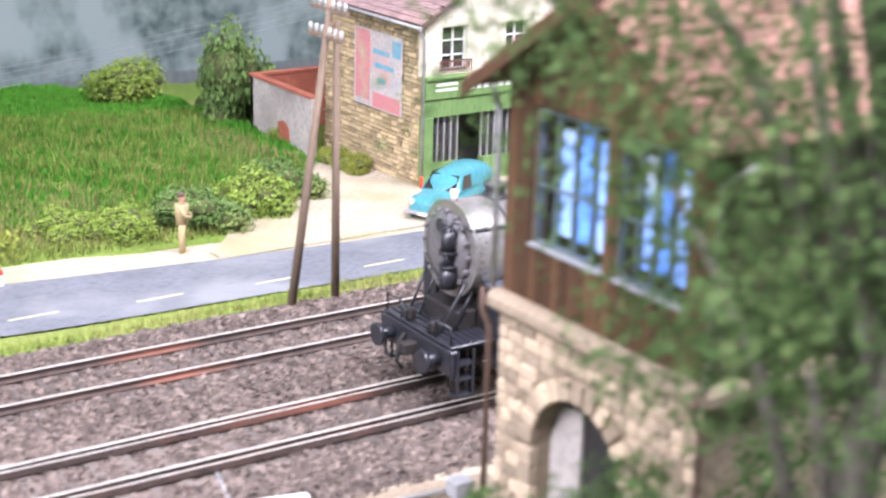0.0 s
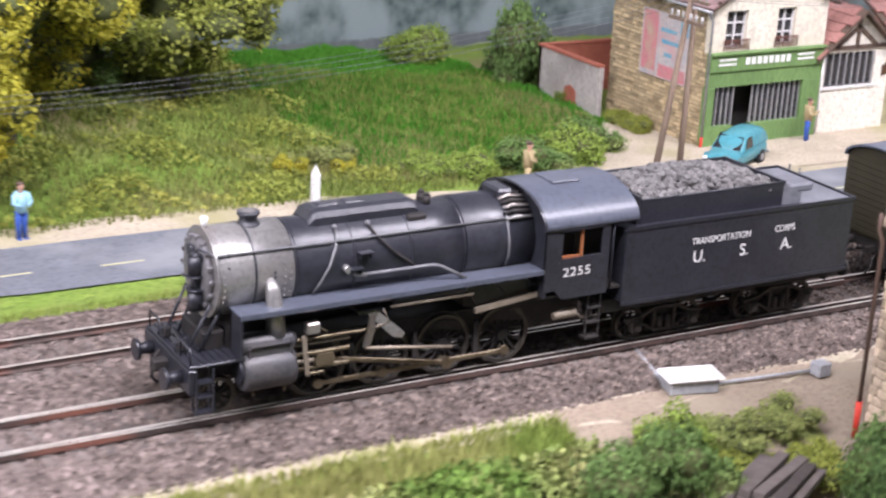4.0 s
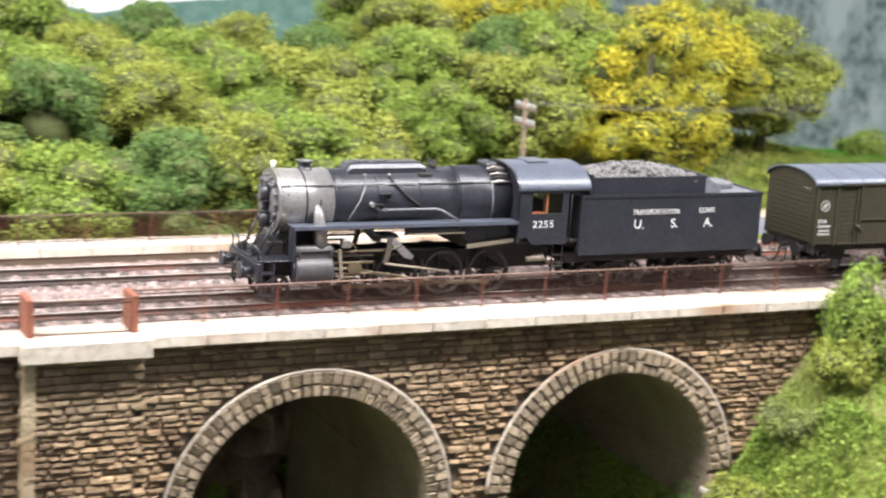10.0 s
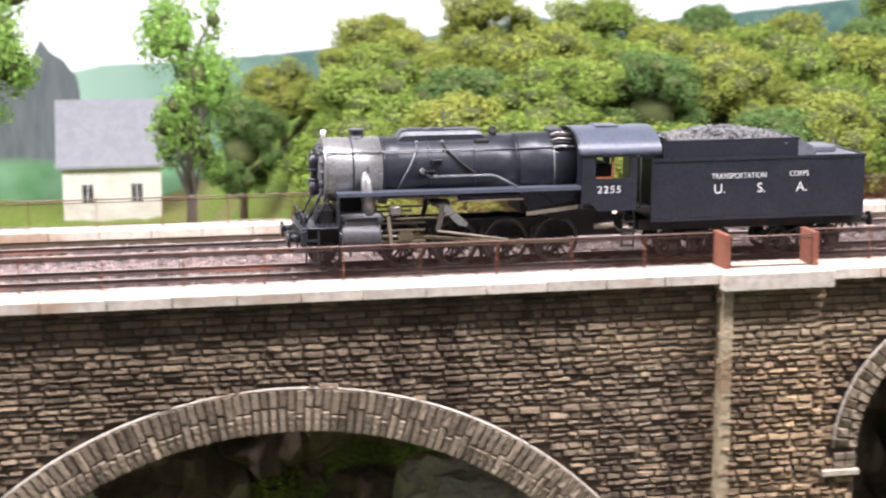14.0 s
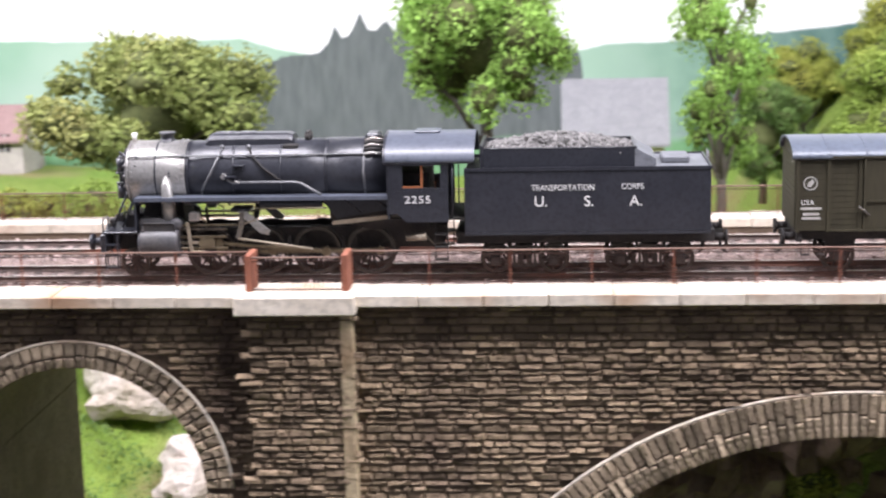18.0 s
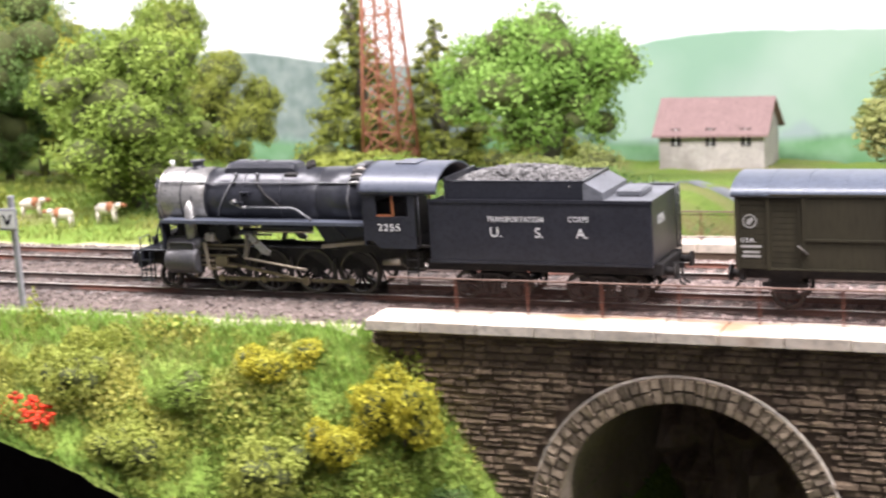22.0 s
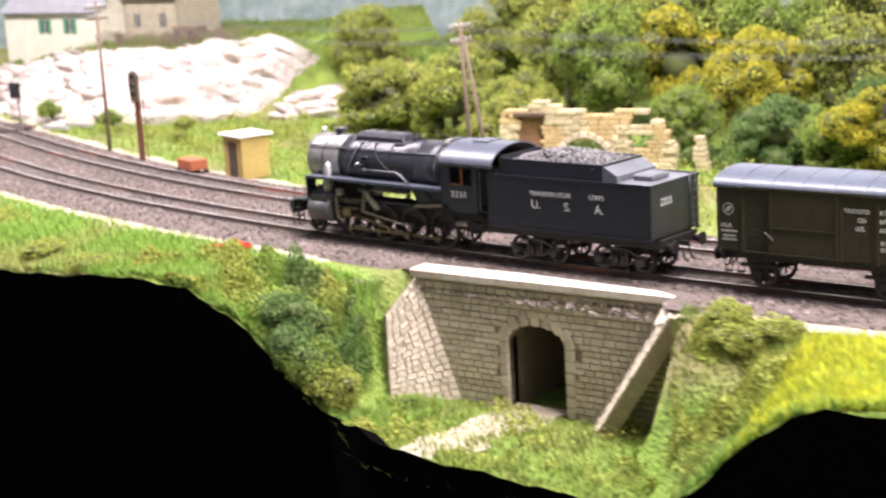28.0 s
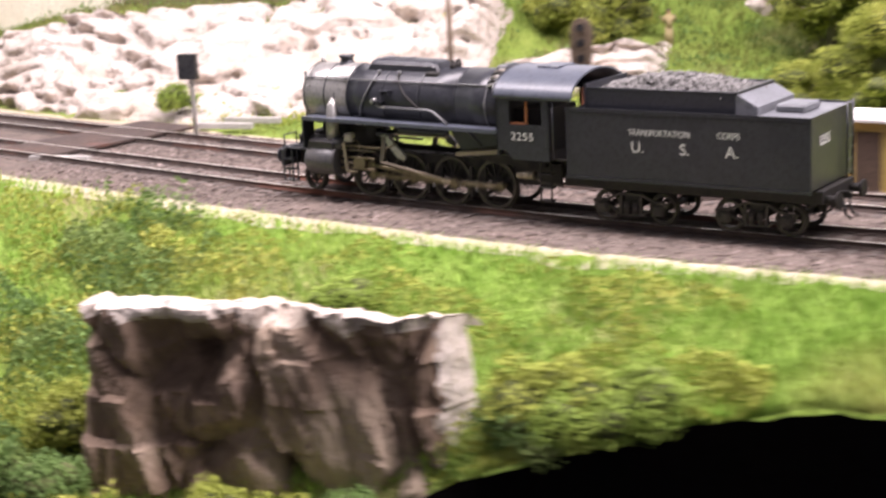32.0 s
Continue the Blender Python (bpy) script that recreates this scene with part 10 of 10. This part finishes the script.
    for q in (ox0 - 0.18, ox1 + 0.18):
        z = zb
        while z < oz - 0.05:
            part("jamb_stone", Mesh().box(q - 0.18, q + 0.18, ya - 0.03, ya + 0.3, z + 0.02, min(z + 0.42, oz), 0.03), M["culvert_stone"], c)
            z += 0.42
    part("coping", Mesh().box(x0 - 0.2, x1 + 0.2, ya - 0.25, ya + 0.75, zt, zt + 0.3, 0.04), M["coping"], c, "pale slab coping")
    for side, T, A, B, To in ((-1, (-106.0, ya, zt), (-104.2, ya, zb), (-106.05, -3.25, zb), (-106.62, -2.5, -2.05)), (1, (-95.5, ya, zt), (-98.6, ya, zb), (-97.74, -2.85, zb), (-94.65, -2.85, zt))):
        T, A, B, To = Vector(T), Vector(A), Vector(B), Vector(To)
        nrm = (B - A).cross(T - A).normalized() * side
        if nrm.y > 0:
            nrm = -nrm
        back = nrm * -0.6
        wg = Mesh()
        vs = [A, B, To, T]
        wg.add([tuple(v - nrm * 0.06) for v in vs] + [tuple(v + back) for v in vs], [(0, 1, 2, 3), (7, 6, 5, 4), (0, 4, 5, 1), (1, 5, 6, 2), (2, 6, 7, 3), (3, 7, 4, 0)])
        wing = part("wing_wall", wg, M["pale_mortar"], c)
        n = 19
        for j in range(n):
            v0, v1 = j / n, (j + 1) / n
            la, lb, ra, rb = A.lerp(T, v0), A.lerp(T, v1), B.lerp(To, v0), B.lerp(To, v1)
            k = max(1, round((ra - la).length / 0.33))
            cuts = [0] + [(i + rnd.uniform(-0.25, 0.25)) / k for i in range(1, k)] + [1]
            for u0, u1 in zip(cuts[:-1], cuts[1:]):
                q = [la.lerp(ra, u0), la.lerp(ra, u1), lb.lerp(rb, u1), lb.lerp(rb, u0)]
                cen = sum(q, Vector()) / 4
                outer = [cen + (p - cen) * 0.96 - nrm * 0.05 for p in q]
                inner = [cen + (p - cen) * 0.84 + nrm * rnd.uniform(0.0, 0.045) for p in q]
                part("stone", Mesh().add([tuple(p) for p in outer + inner], [(4, 5, 6, 7), (0, 1, 5, 4), (1, 2, 6, 5), (2, 3, 7, 6), (3, 0, 4, 7)]), M["culvert_stone"], wing)
    me = Mesh()
    for i in range(9):
        y = ya + 0.4 - i * 0.8
        for k, x in enumerate((-102.1, -101.2, -100.4, -99.6)):
            me.v.append((x - i * 0.12 + 0.18 * math.sin(i * 1.9 + k), y, -5.24 + (0.1 if k == 1 else 0.03) * (0.5 + 0.5 * math.sin(i * 2.3))))
    me.f = [(i * 4 + j, (i + 1) * 4 + j, (i + 1) * 4 + j + 1, i * 4 + j + 1) for i in range(8) for j in range(3)]
    me.smooth = [True] * len(me.f)
    thing("lane", at(0, 0, 0), "pale rutted farm lane", "lane", kind="structure", mesh=me, material=M["sand"])


culvert()


def ruin():
    r = thing("ruined_wall", at(-112, 21.2, 0, 12) @ at(112, -21.2, 0), "ruined yellow stone house wall with an arched doorway", "ruin")
    x0, x1, y, zb = -116.6, -107.4, 21.0, -1.0
    rnd = random.Random(23)

    def top(x):
        t = (x - x0) / (x1 - x0)
        return float(np.interp(t, [0, 0.04, 0.16, 0.22, 0.3, 0.38, 0.55, 0.66, 0.86, 0.93, 1.0], [1.0, 2.2, 2.2, 2.9, 2.7, 2.25, 2.15, 2.2, 2.2, 1.5, 0.6]))

    def hole(x, z):
        if -115.6 < x < -114.3 and 0.3 < z < 1.95:
            return True
        if abs(x + 112.1) < 1.35 and z < -0.45 + math.sqrt(max(0, 1.35 ** 2 - (x + 112.1) ** 2)):
            return True
        return -109.6 < x < -108.7 and (0.35 < z < 1.1 or 1.5 < z < 1.95) or (-109.6 < x < -108.6 and z < -0.2)

    z = zb
    while z < 3.3:
        hh = rnd.uniform(0.18, 0.27)
        x = x0
        while x < x1:
            w = rnd.uniform(0.25, 0.6)
            x2 = min(x + w, x1)
            m = (x + x2) / 2
            if z + hh * 0.5 < top(m) and not hole(m, z + hh / 2):
                plaster = noise.noise(Vector((m * 0.5, z * 0.7, 4.0))) > 0.05
                p = rnd.uniform(-0.02, 0.06)
                part("stone", Mesh().box(x + 0.01, x2 - 0.01, y - 0.25 - (0 if plaster else p), y + 0.3, z + 0.008, z + hh - 0.008, 0.025), M["ruin_core"] if plaster else M["ruin_stone"], r)
            x = x2
        z += hh
    for k in range(11):
        a = math.pi * (k + 0.5) / 11
        m = Matrix.Translation((-112.1 + 1.35 * math.cos(a), y - 0.34, -0.45 + 1.35 * math.sin(a))) @ Matrix.Rotation(math.pi / 2 - a, 4, "Y")
        part("voussoir", Mesh().box(-0.17, 0.17, 0, 0.3, 0.0, 0.3, 0.02, m), M["culvert_stone"], r)
    part("lintel", Mesh().box(-115.8, -114.1, y - 0.36, y + 0.3, 1.96, 2.16, 0.03), M["beam"], r, "dark timber lintel")
    part("shutter", Mesh().box(-115.6, -114.3, y - 0.05, y, 0.3, 1.95), mat("old_brown_shutter", (0.25, 0.14, 0.07), (0.19, 0.10, 0.05), 2, 0.9), r, "brown boarded window")
    part("lintel", Mesh().box(-109.8, -108.5, y - 0.3, y + 0.3, 1.12, 1.24, 0.02), M["ruin_stone"], r)
    part("side_wall", Mesh().prism([(y, zb), (y + 4, zb), (y + 4, 0.6), (y + 2.5, 1.6), (y, 2.2)], x0, x0 + 0.4, "x"), M["ruin_core"], r)
    for x, hh in ((-106.2, 0.95),):
        z = zb
        while z < hh:
            part("pier_stone", Mesh().box(x - 0.45 + rnd.uniform(0, 0.25), x + 0.45 - rnd.uniform(0, 0.1) - 0.12 * (z + 1), y - 0.25, y + 0.3, z + 0.01, z + 0.24, 0.03), M["ruin_stone"], r)
            z += 0.25


ruin()


M["signal_brown"] = mat("weathered_signal_paint", (0.17, 0.125, 0.085), (0.11, 0.08, 0.055), 2.5, 0.8)


def lineside():
    m = thing("signal", at(-137.3, 14.8, -0.68), "rusty lattice signal post with a dark round-topped head", "signal")
    part("post", Mesh().box(-0.14, 0.14, -0.12, 0.12, 0, 3.9, 0.02), M["rust"], m)
    part("head", Mesh().prism([(-0.3, 3.6), (0.3, 3.6), (0.36, 4.1), (0.36, 4.9)] + [(0.36 * math.cos(a), 4.9 + 0.4 * math.sin(a)) for a in np.linspace(0.3, 2.84, 7)] + [(-0.36, 4.9), (-0.36, 4.1)], -0.2, -0.08, "y"), M["signal_brown"], m, "dark brown signal head")
    for z in (4.0, 4.5, 5.0):
        part("lens", Mesh().tube([(0, -0.2, z), (0, -0.34, z)], 0.13, 10), M["glass_dark"], m)
    part("platform", Mesh().box(-0.3, 0.3, -0.3, 0.3, 3.5, 3.56), M["rust"], m)
    part("ladder", Mesh().tube([(0.2, 0.25, 0), (0.2, 0.25, 4.6)], 0.03, 5), M["rust"], m)
    b = thing("trackside_telephone", at(-154.4, 20.4, -0.6), "grey post carrying a dark box", "signal box post")
    part("post", Mesh().tube([(0, 0, 0), (0, 0, 3.9)], 0.09, 8), M["concrete"], b)
    part("case", Mesh().box(-0.4, 0.4, -0.35, -0.08, 2.6, 3.6, 0.03), M["glass_dark"], b, "dark metal case")
    pole(-142.6, 17.2, -0.6, 8.9, 0.0, 2)
    pole(-112.0, 11.2, -0.7, 8.3, -0.4, 2, 1.1)
    pole(-172, 29, -0.9, 9.6, 0, 2, 1.1)
    wires((-112.4, 11.2, 7.2), (-142.6, 17.2, 7.9), 8, 0.5)
    wires((-142.6, 17.2, 7.9), (-172, 29, 9.4), 8, 0.5)
    wires((-112.4, 11.2, 7.2), (-84, 12, 7.0), 8, 0.5)
    h = thing("lineside_hut", at(-127.9, 13.3, -0.62, -18), "small ochre lineside hut with a flat roof", "hut")
    part("wall", Mesh().box(-0.95, 0.95, -0.8, 0.8, 0, 2.2, 0.02), M["hut_yellow"], h)
    part("roof", Mesh().box(-1.15, 1.15, -1.0, 1.0, 2.2, 2.32, 0.02), M["white_paint"], h)
    part("door", Mesh().box(-0.4, 0.4, -0.83, -0.8, 0.05, 1.9), M["beam"], h)
    c = thing("hand_trolley", at(-131, 12.4, -0.6, -20), "small red-brown platelayer's trolley", "trolley")
    part("tray", Mesh().box(-0.8, 0.8, -0.5, 0.5, 0.4, 0.95, 0.03), mat("red_brown_paint", (0.42, 0.13, 0.06), (0.35, 0.1, 0.05), 2, 0.8), c)
    for x in (-0.55, 0.55):
        for y in (-0.52, 0.52):
            part("wheel", Mesh().tube([(x, y - 0.05, 0.22), (x, y + 0.05, 0.22)], 0.22, 12), M["loco_low"], c)
    s = thing("speed_sign", at(-68.3, -2.75, -0.62), "grey concrete lineside post carrying a small framed plate", "sign")
    part("post", Mesh().box(-0.09, 0.09, -0.09, 0.09, -0.2, 3.9, 0.02), M["slate"], s)
    part("plate", Mesh().box(-0.45, 0.3, -0.2, -0.13, 2.75, 3.5, 0.02), M["slate"], s, "pale framed plate")
    part("plate_face", Mesh().box(-0.38, 0.23, -0.215, -0.2, 2.83, 3.42), M["white_paint"], s, "white enamel face")
    part("plate_mark", Mesh().prism([(-0.28, 3.3), (-0.2, 3.3), (-0.08, 3.05), (0.05, 3.3), (0.13, 3.3), (-0.02, 2.95), (-0.14, 2.95)], -0.225, -0.216, "y"), M["glass_dark"], s, "dark angular mark")
    x = thing("level_crossing_deck", at(0, 0, 0), "rust-brown timber crossing deck between the rails", "crossing deck")
    for k in range(7):
        cx, cy, hh = on_track(-163.5 + k * 0.5, 3.0)
        part("plank", Mesh().box(-0.22, 0.22, -3.6, 3.6, RAIL - 0.14, RAIL - 0.02, 0.015, Matrix.Translation((cx, cy, 0)) @ Matrix.Rotation(hh, 4, "Z")), M["rail_side"], x)
    for d in (-1.6, 6.6, 8.2):
        cx, cy, hh = on_track(-160, d + 1.2)
        t = thing("old_sleeper", at(cx, cy, -0.5, math.degrees(hh) + 20), "weathered grey timber beside the crossing", "timber", "timbers at the crossing")
        part("baulk", Mesh().box(-1.3, 1.3, -0.15, 0.15, 0, 0.25, 0.02), M["concrete"], t)


lineside()


def pylon():
    p = thing("lattice_pylon", at(-76.7, 44, gz(-76.7, 44)), "rust-red lattice steel pylon", "pylon")
    h, w0, w1 = 17.0, 1.35, 0.55
    for sx in (-1, 1):
        for sy in (-1, 1):
            part("leg", Mesh().tube([(sx * w0, sy * w0, 0), (sx * w1, sy * w1, h)], 0.11, 6), M["rust_red"], p)
    n = 12
    for k in range(n):
        za, zb = h * k / n, h * (k + 1) / n
        a, b = w0 + (w1 - w0) * k / n, w0 + (w1 - w0) * (k + 1) / n
        for u in (-1, 1):
            part("brace", Mesh().tube([(-a, u * a, za), (b, u * b, zb)], 0.05, 5), M["rust_red"], p)
            part("brace", Mesh().tube([(a, u * a, za), (-b, u * b, zb)], 0.05, 5), M["rust_red"], p)
            part("brace", Mesh().tube([(u * a, -a, za), (u * b, b, zb)], 0.05, 5), M["rust_red"], p)
            part("ring_bar", Mesh().tube([(-b, u * b, zb), (b, u * b, zb)], 0.05, 5), M["rust_red"], p)


M["rust_red"] = mat("red_lead_paint", (0.40, 0.17, 0.10), (0.32, 0.13, 0.08), 2, 0.8)
pylon()


def cottage(name, x0, x1, y, depth, zb, ze, zr, wall, roof, label, shutters=0):
    h = thing(name, at(0, 0, 0), label, "house")
    part("wall", Mesh().box(x0, x1, y, y + depth, zb - 3, ze), wall, h)
    ym = y + depth / 2
    part("roof", Mesh().prism([(y - 0.35, ze - 0.15), (ym, zr), (y + depth + 0.35, ze - 0.15), (y + depth + 0.35, ze - 0.3), (ym, zr - 0.18), (y - 0.35, ze - 0.3)], x0 - 0.35, x1 + 0.35, "x"), roof, h)
    part("gable", Mesh().prism([(y, ze - 0.02), (y + depth, ze - 0.02), (ym, zr - 0.2)], x0, x1, "x"), wall, h)
    n = max(1, int((x1 - x0) / 2.2))
    for x in ((-177.2, -174.1) if shutters else [x0 + (x1 - x0) * (k + 0.5) / n for k in range(n)]):
        w = part("window", Mesh().box(x - 0.32, x + 0.32, y - 0.03, y, zb + 0.9, zb + 2.0), M["dark_room"], h)
        part("window_frame", Mesh().box(x - 0.03, x + 0.03, y - 0.05, y - 0.03, zb + 0.9, zb + 2.0), M["white_paint"], w)
        if shutters:
            for s in (-1, 1):
                part("shutter", Mesh().box(x + s * 0.55 - 0.22, x + s * 0.55 + 0.22, y - 0.07, y - 0.02, zb + 0.85, zb + 2.05), M["shutter"], w, "green wooden shutter")
    return h


cottage("farmhouse", -182.3, -170.7, 42.4, 6, 3.2, 6.0, 8.4, M["cream"], M["slate"], "cream farmhouse with green shutters and a grey roof", 1)
cottage("barn", -170.6, -164.6, 45.2, 5, 3.4, 6.9, 8.8, M["rubble_wall"], M["slate"], "plain rubble stone barn beside the farmhouse")
cottage("barn", -61.7, -55.1, 51.5, 4.2, -4.2, -2.4, -0.5, M["plaster_grey"], M["tile_mauve"], "low pale plastered barn with a faded red roof")
cottage("villa", -20.8, -15.0, 49.5, 5, -6.2, -2.9, 0.7, M["white_wall"], M["slate"], "white villa with a steep grey roof")
f = thing("picket_fence", at(0, 0, 0), "weathered wooden picket fence above the rocks", "fence")
for k in range(62):
    x = -169 + k * 0.26
    y = 40.5 + 0.4 * math.sin(k * 0.3)
    part("picket", Mesh().box(x - 0.05, x + 0.05, y - 0.02, y + 0.02, gz(x, y) - 0.2, gz(x, y) + 1.2 + 0.15 * math.sin(k * 2.7)), M["pole_wood"], f)
car_far = thing("cart", at(-161.0, 43, gz(-161.0, 43)), "brown wooden farm cart above the rocks", "cart")
part("bed", Mesh().box(-1.3, 1.3, -0.6, 0.6, 0.6, 1.3, 0.03), M["pole_wood"], car_far)
for x in (-0.8, 0.8):
    part("wheel", Mesh().tube([(x, -0.7, 0.5), (x, -0.6, 0.5)], 0.5, 14), M["beam"], car_far)


def cow(x, y, rz):
    c = thing("cow", at(x, y, gz(x, y), rz) @ Matrix.Scale(0.66, 4), "white and brown miniature cow grazing in the meadow", "cow", "grazing cows")
    part("body", Mesh().ball((0, 0, 1.0), (0.85, 0.36, 0.42), 12, 8), M["cow_white"], c)
    part("flank_patch", Mesh().ball((-0.25, 0, 1.05), (0.42, 0.375, 0.42), 10, 7), M["cow_brown"], c, "brown patch")
    part("neck", Mesh().tube([(-0.7, 0, 1.15), (-1.05, 0, 1.25)], [0.24, 0.17], 8), M["cow_white"], c)
    part("head", Mesh().ball((-1.2, 0, 1.2), (0.28, 0.14, 0.15), 8, 6), M["cow_brown"], c)
    for lx in (-0.55, 0.6):
        for ly in (-0.2, 0.2):
            part("leg", Mesh().tube([(lx, ly, 0.85), (lx, ly, 0)], [0.11, 0.06], 7), M["cow_white"], c)


for x, y, rz in (((-82.8, 12.5, 20), (-80.4, 13.5, 200), (-77.2, 11.5, 10), (-75.2, 12.0, 190), (-72.5, 14, 100), (-84.8, 12.0, 60))):
    cow(x, y, rz)
figurine(-139.7, 43.0, gz(-139.7, 43), 200, M["khaki"], M["khaki"], "brown painted miniature figure with raised arms on the hillside", arm=0.25)
r = thing("back_lane", at(0, 0, 0), "grey lane crossing the far meadow", "lane", kind="structure")
me = Mesh()
for k in range(40):
    x = -95 + k * 1.6
    y = 30 + 4 * math.sin(k * 0.09)
    me.v += [(x, y, gz(x, y) + 0.06), (x, y + 2.4, gz(x, y + 2.4) + 0.06)]
me.f = [(2 * i, 2 * i + 2, 2 * i + 3, 2 * i + 1) for i in range(39)]
me.smooth = [True] * 39
part("surface", me, M["road"], r)
bz = thing("barrier", at(-66.5, 12.4, gz(-66.5, 12.4)), "low rust-brown rail barrier beside the lane", "barrier")
part("rail", Mesh().box(-3.6, 3.6, -0.05, 0.05, 0.7, 0.92, 0.02), M["rust_red"], bz)
for q in (-3.2, -1.1, 1.1, 3.2):
    part("leg", Mesh().box(q - 0.05, q + 0.05, -0.04, 0.04, -0.1, 0.7), M["pole_wood"], bz)


def sleepers():
    beds = [thing("sleeper_row", at(0, 0, 0), "dark timber sleepers bedded in ballast", "sleepers", "sleepers of the double track", "structure") for _ in range(2)]
    me = Mesh().box(-0.125, 0.125, -1.3, 1.3, -0.15, 0.0, 0.015)
    for y in (-0.757, 0.757):
        me.box(-0.09, 0.09, y - 0.16, y + 0.16, 0.0, 0.03)
    data = me.data("sleeper", M["sleeper"])
    for i, dc in enumerate((0, FAR)):
        rest = Mesh()
        for s in np.arange(-180, 100, 0.64):
            x, y, h = on_track(s, dc)
            m = Matrix.Translation((x, y, RAIL - 0.2)) @ Matrix.Rotation(h, 4, "Z")
            if -62 < s < 62 and i == 0 or -40 < s < 40 and i == 1:
                part("sleeper", data, None, beds[i], m=m)
            else:
                rest.box(-0.125, 0.125, -1.3, 1.3, -0.15, 0.0, 0.0, m)
        tagged(part("far_sleepers", rest, M["sleeper"], beds[i]), kind="stuff")


sleepers()

face_stones()
voussoirs()


def train_at(t):
    return float(np.interp(t, TRAIN_T, TRAIN_S))


def motions():
    """The train runs along its line; wheels roll and rods follow."""
    for veh, a, b, wheels, rods in TRAIN:
        rows = []
        for t in TRAIN_T:
            s = train_at(t)
            xa, ya, _ = on_track(s + a)
            xb, yb, _ = on_track(s + b)
            rows.append((t, at(xa, ya, RAIL, math.degrees(math.atan2(yb - ya, xb - xa)))))
        walk(veh, rows)
    steps = np.arange(0, 32.01, 0.1)
    for veh, a, b, wheels, rods in TRAIN[:1]:
        for ob, x, r in wheels:
            if r < 0.5:
                continue
            walk(ob, [(t, local(x, 0, r) @ Matrix.Rotation((train_at(t) - TRAIN_S[0]) / r, 4, "Y")) for t in steps])
        for ob, x, r, length in rods:
            rows = []
            for t in steps:
                th = (train_at(t) - TRAIN_S[0]) / r
                px, pz = x + 0.33 * math.cos(th), r - 0.33 * math.sin(th)
                turn = math.asin((pz - 1.02) / length) if length else 0.0
                rows.append((t, local(px, 0, pz) @ Matrix.Rotation(-turn, 4, "Y")))
            walk(ob, rows)
    small = np.arange(0, 32.01, 0.05)
    for veh, a, b, wheels, rods in TRAIN:
        for ob, x, r in wheels:
            if r < 0.5:
                walk(ob, [(t, local(x, 0, r) @ Matrix.Rotation((train_at(t) - TRAIN_S[0]) / r, 4, "Y")) for t in small])


motions()
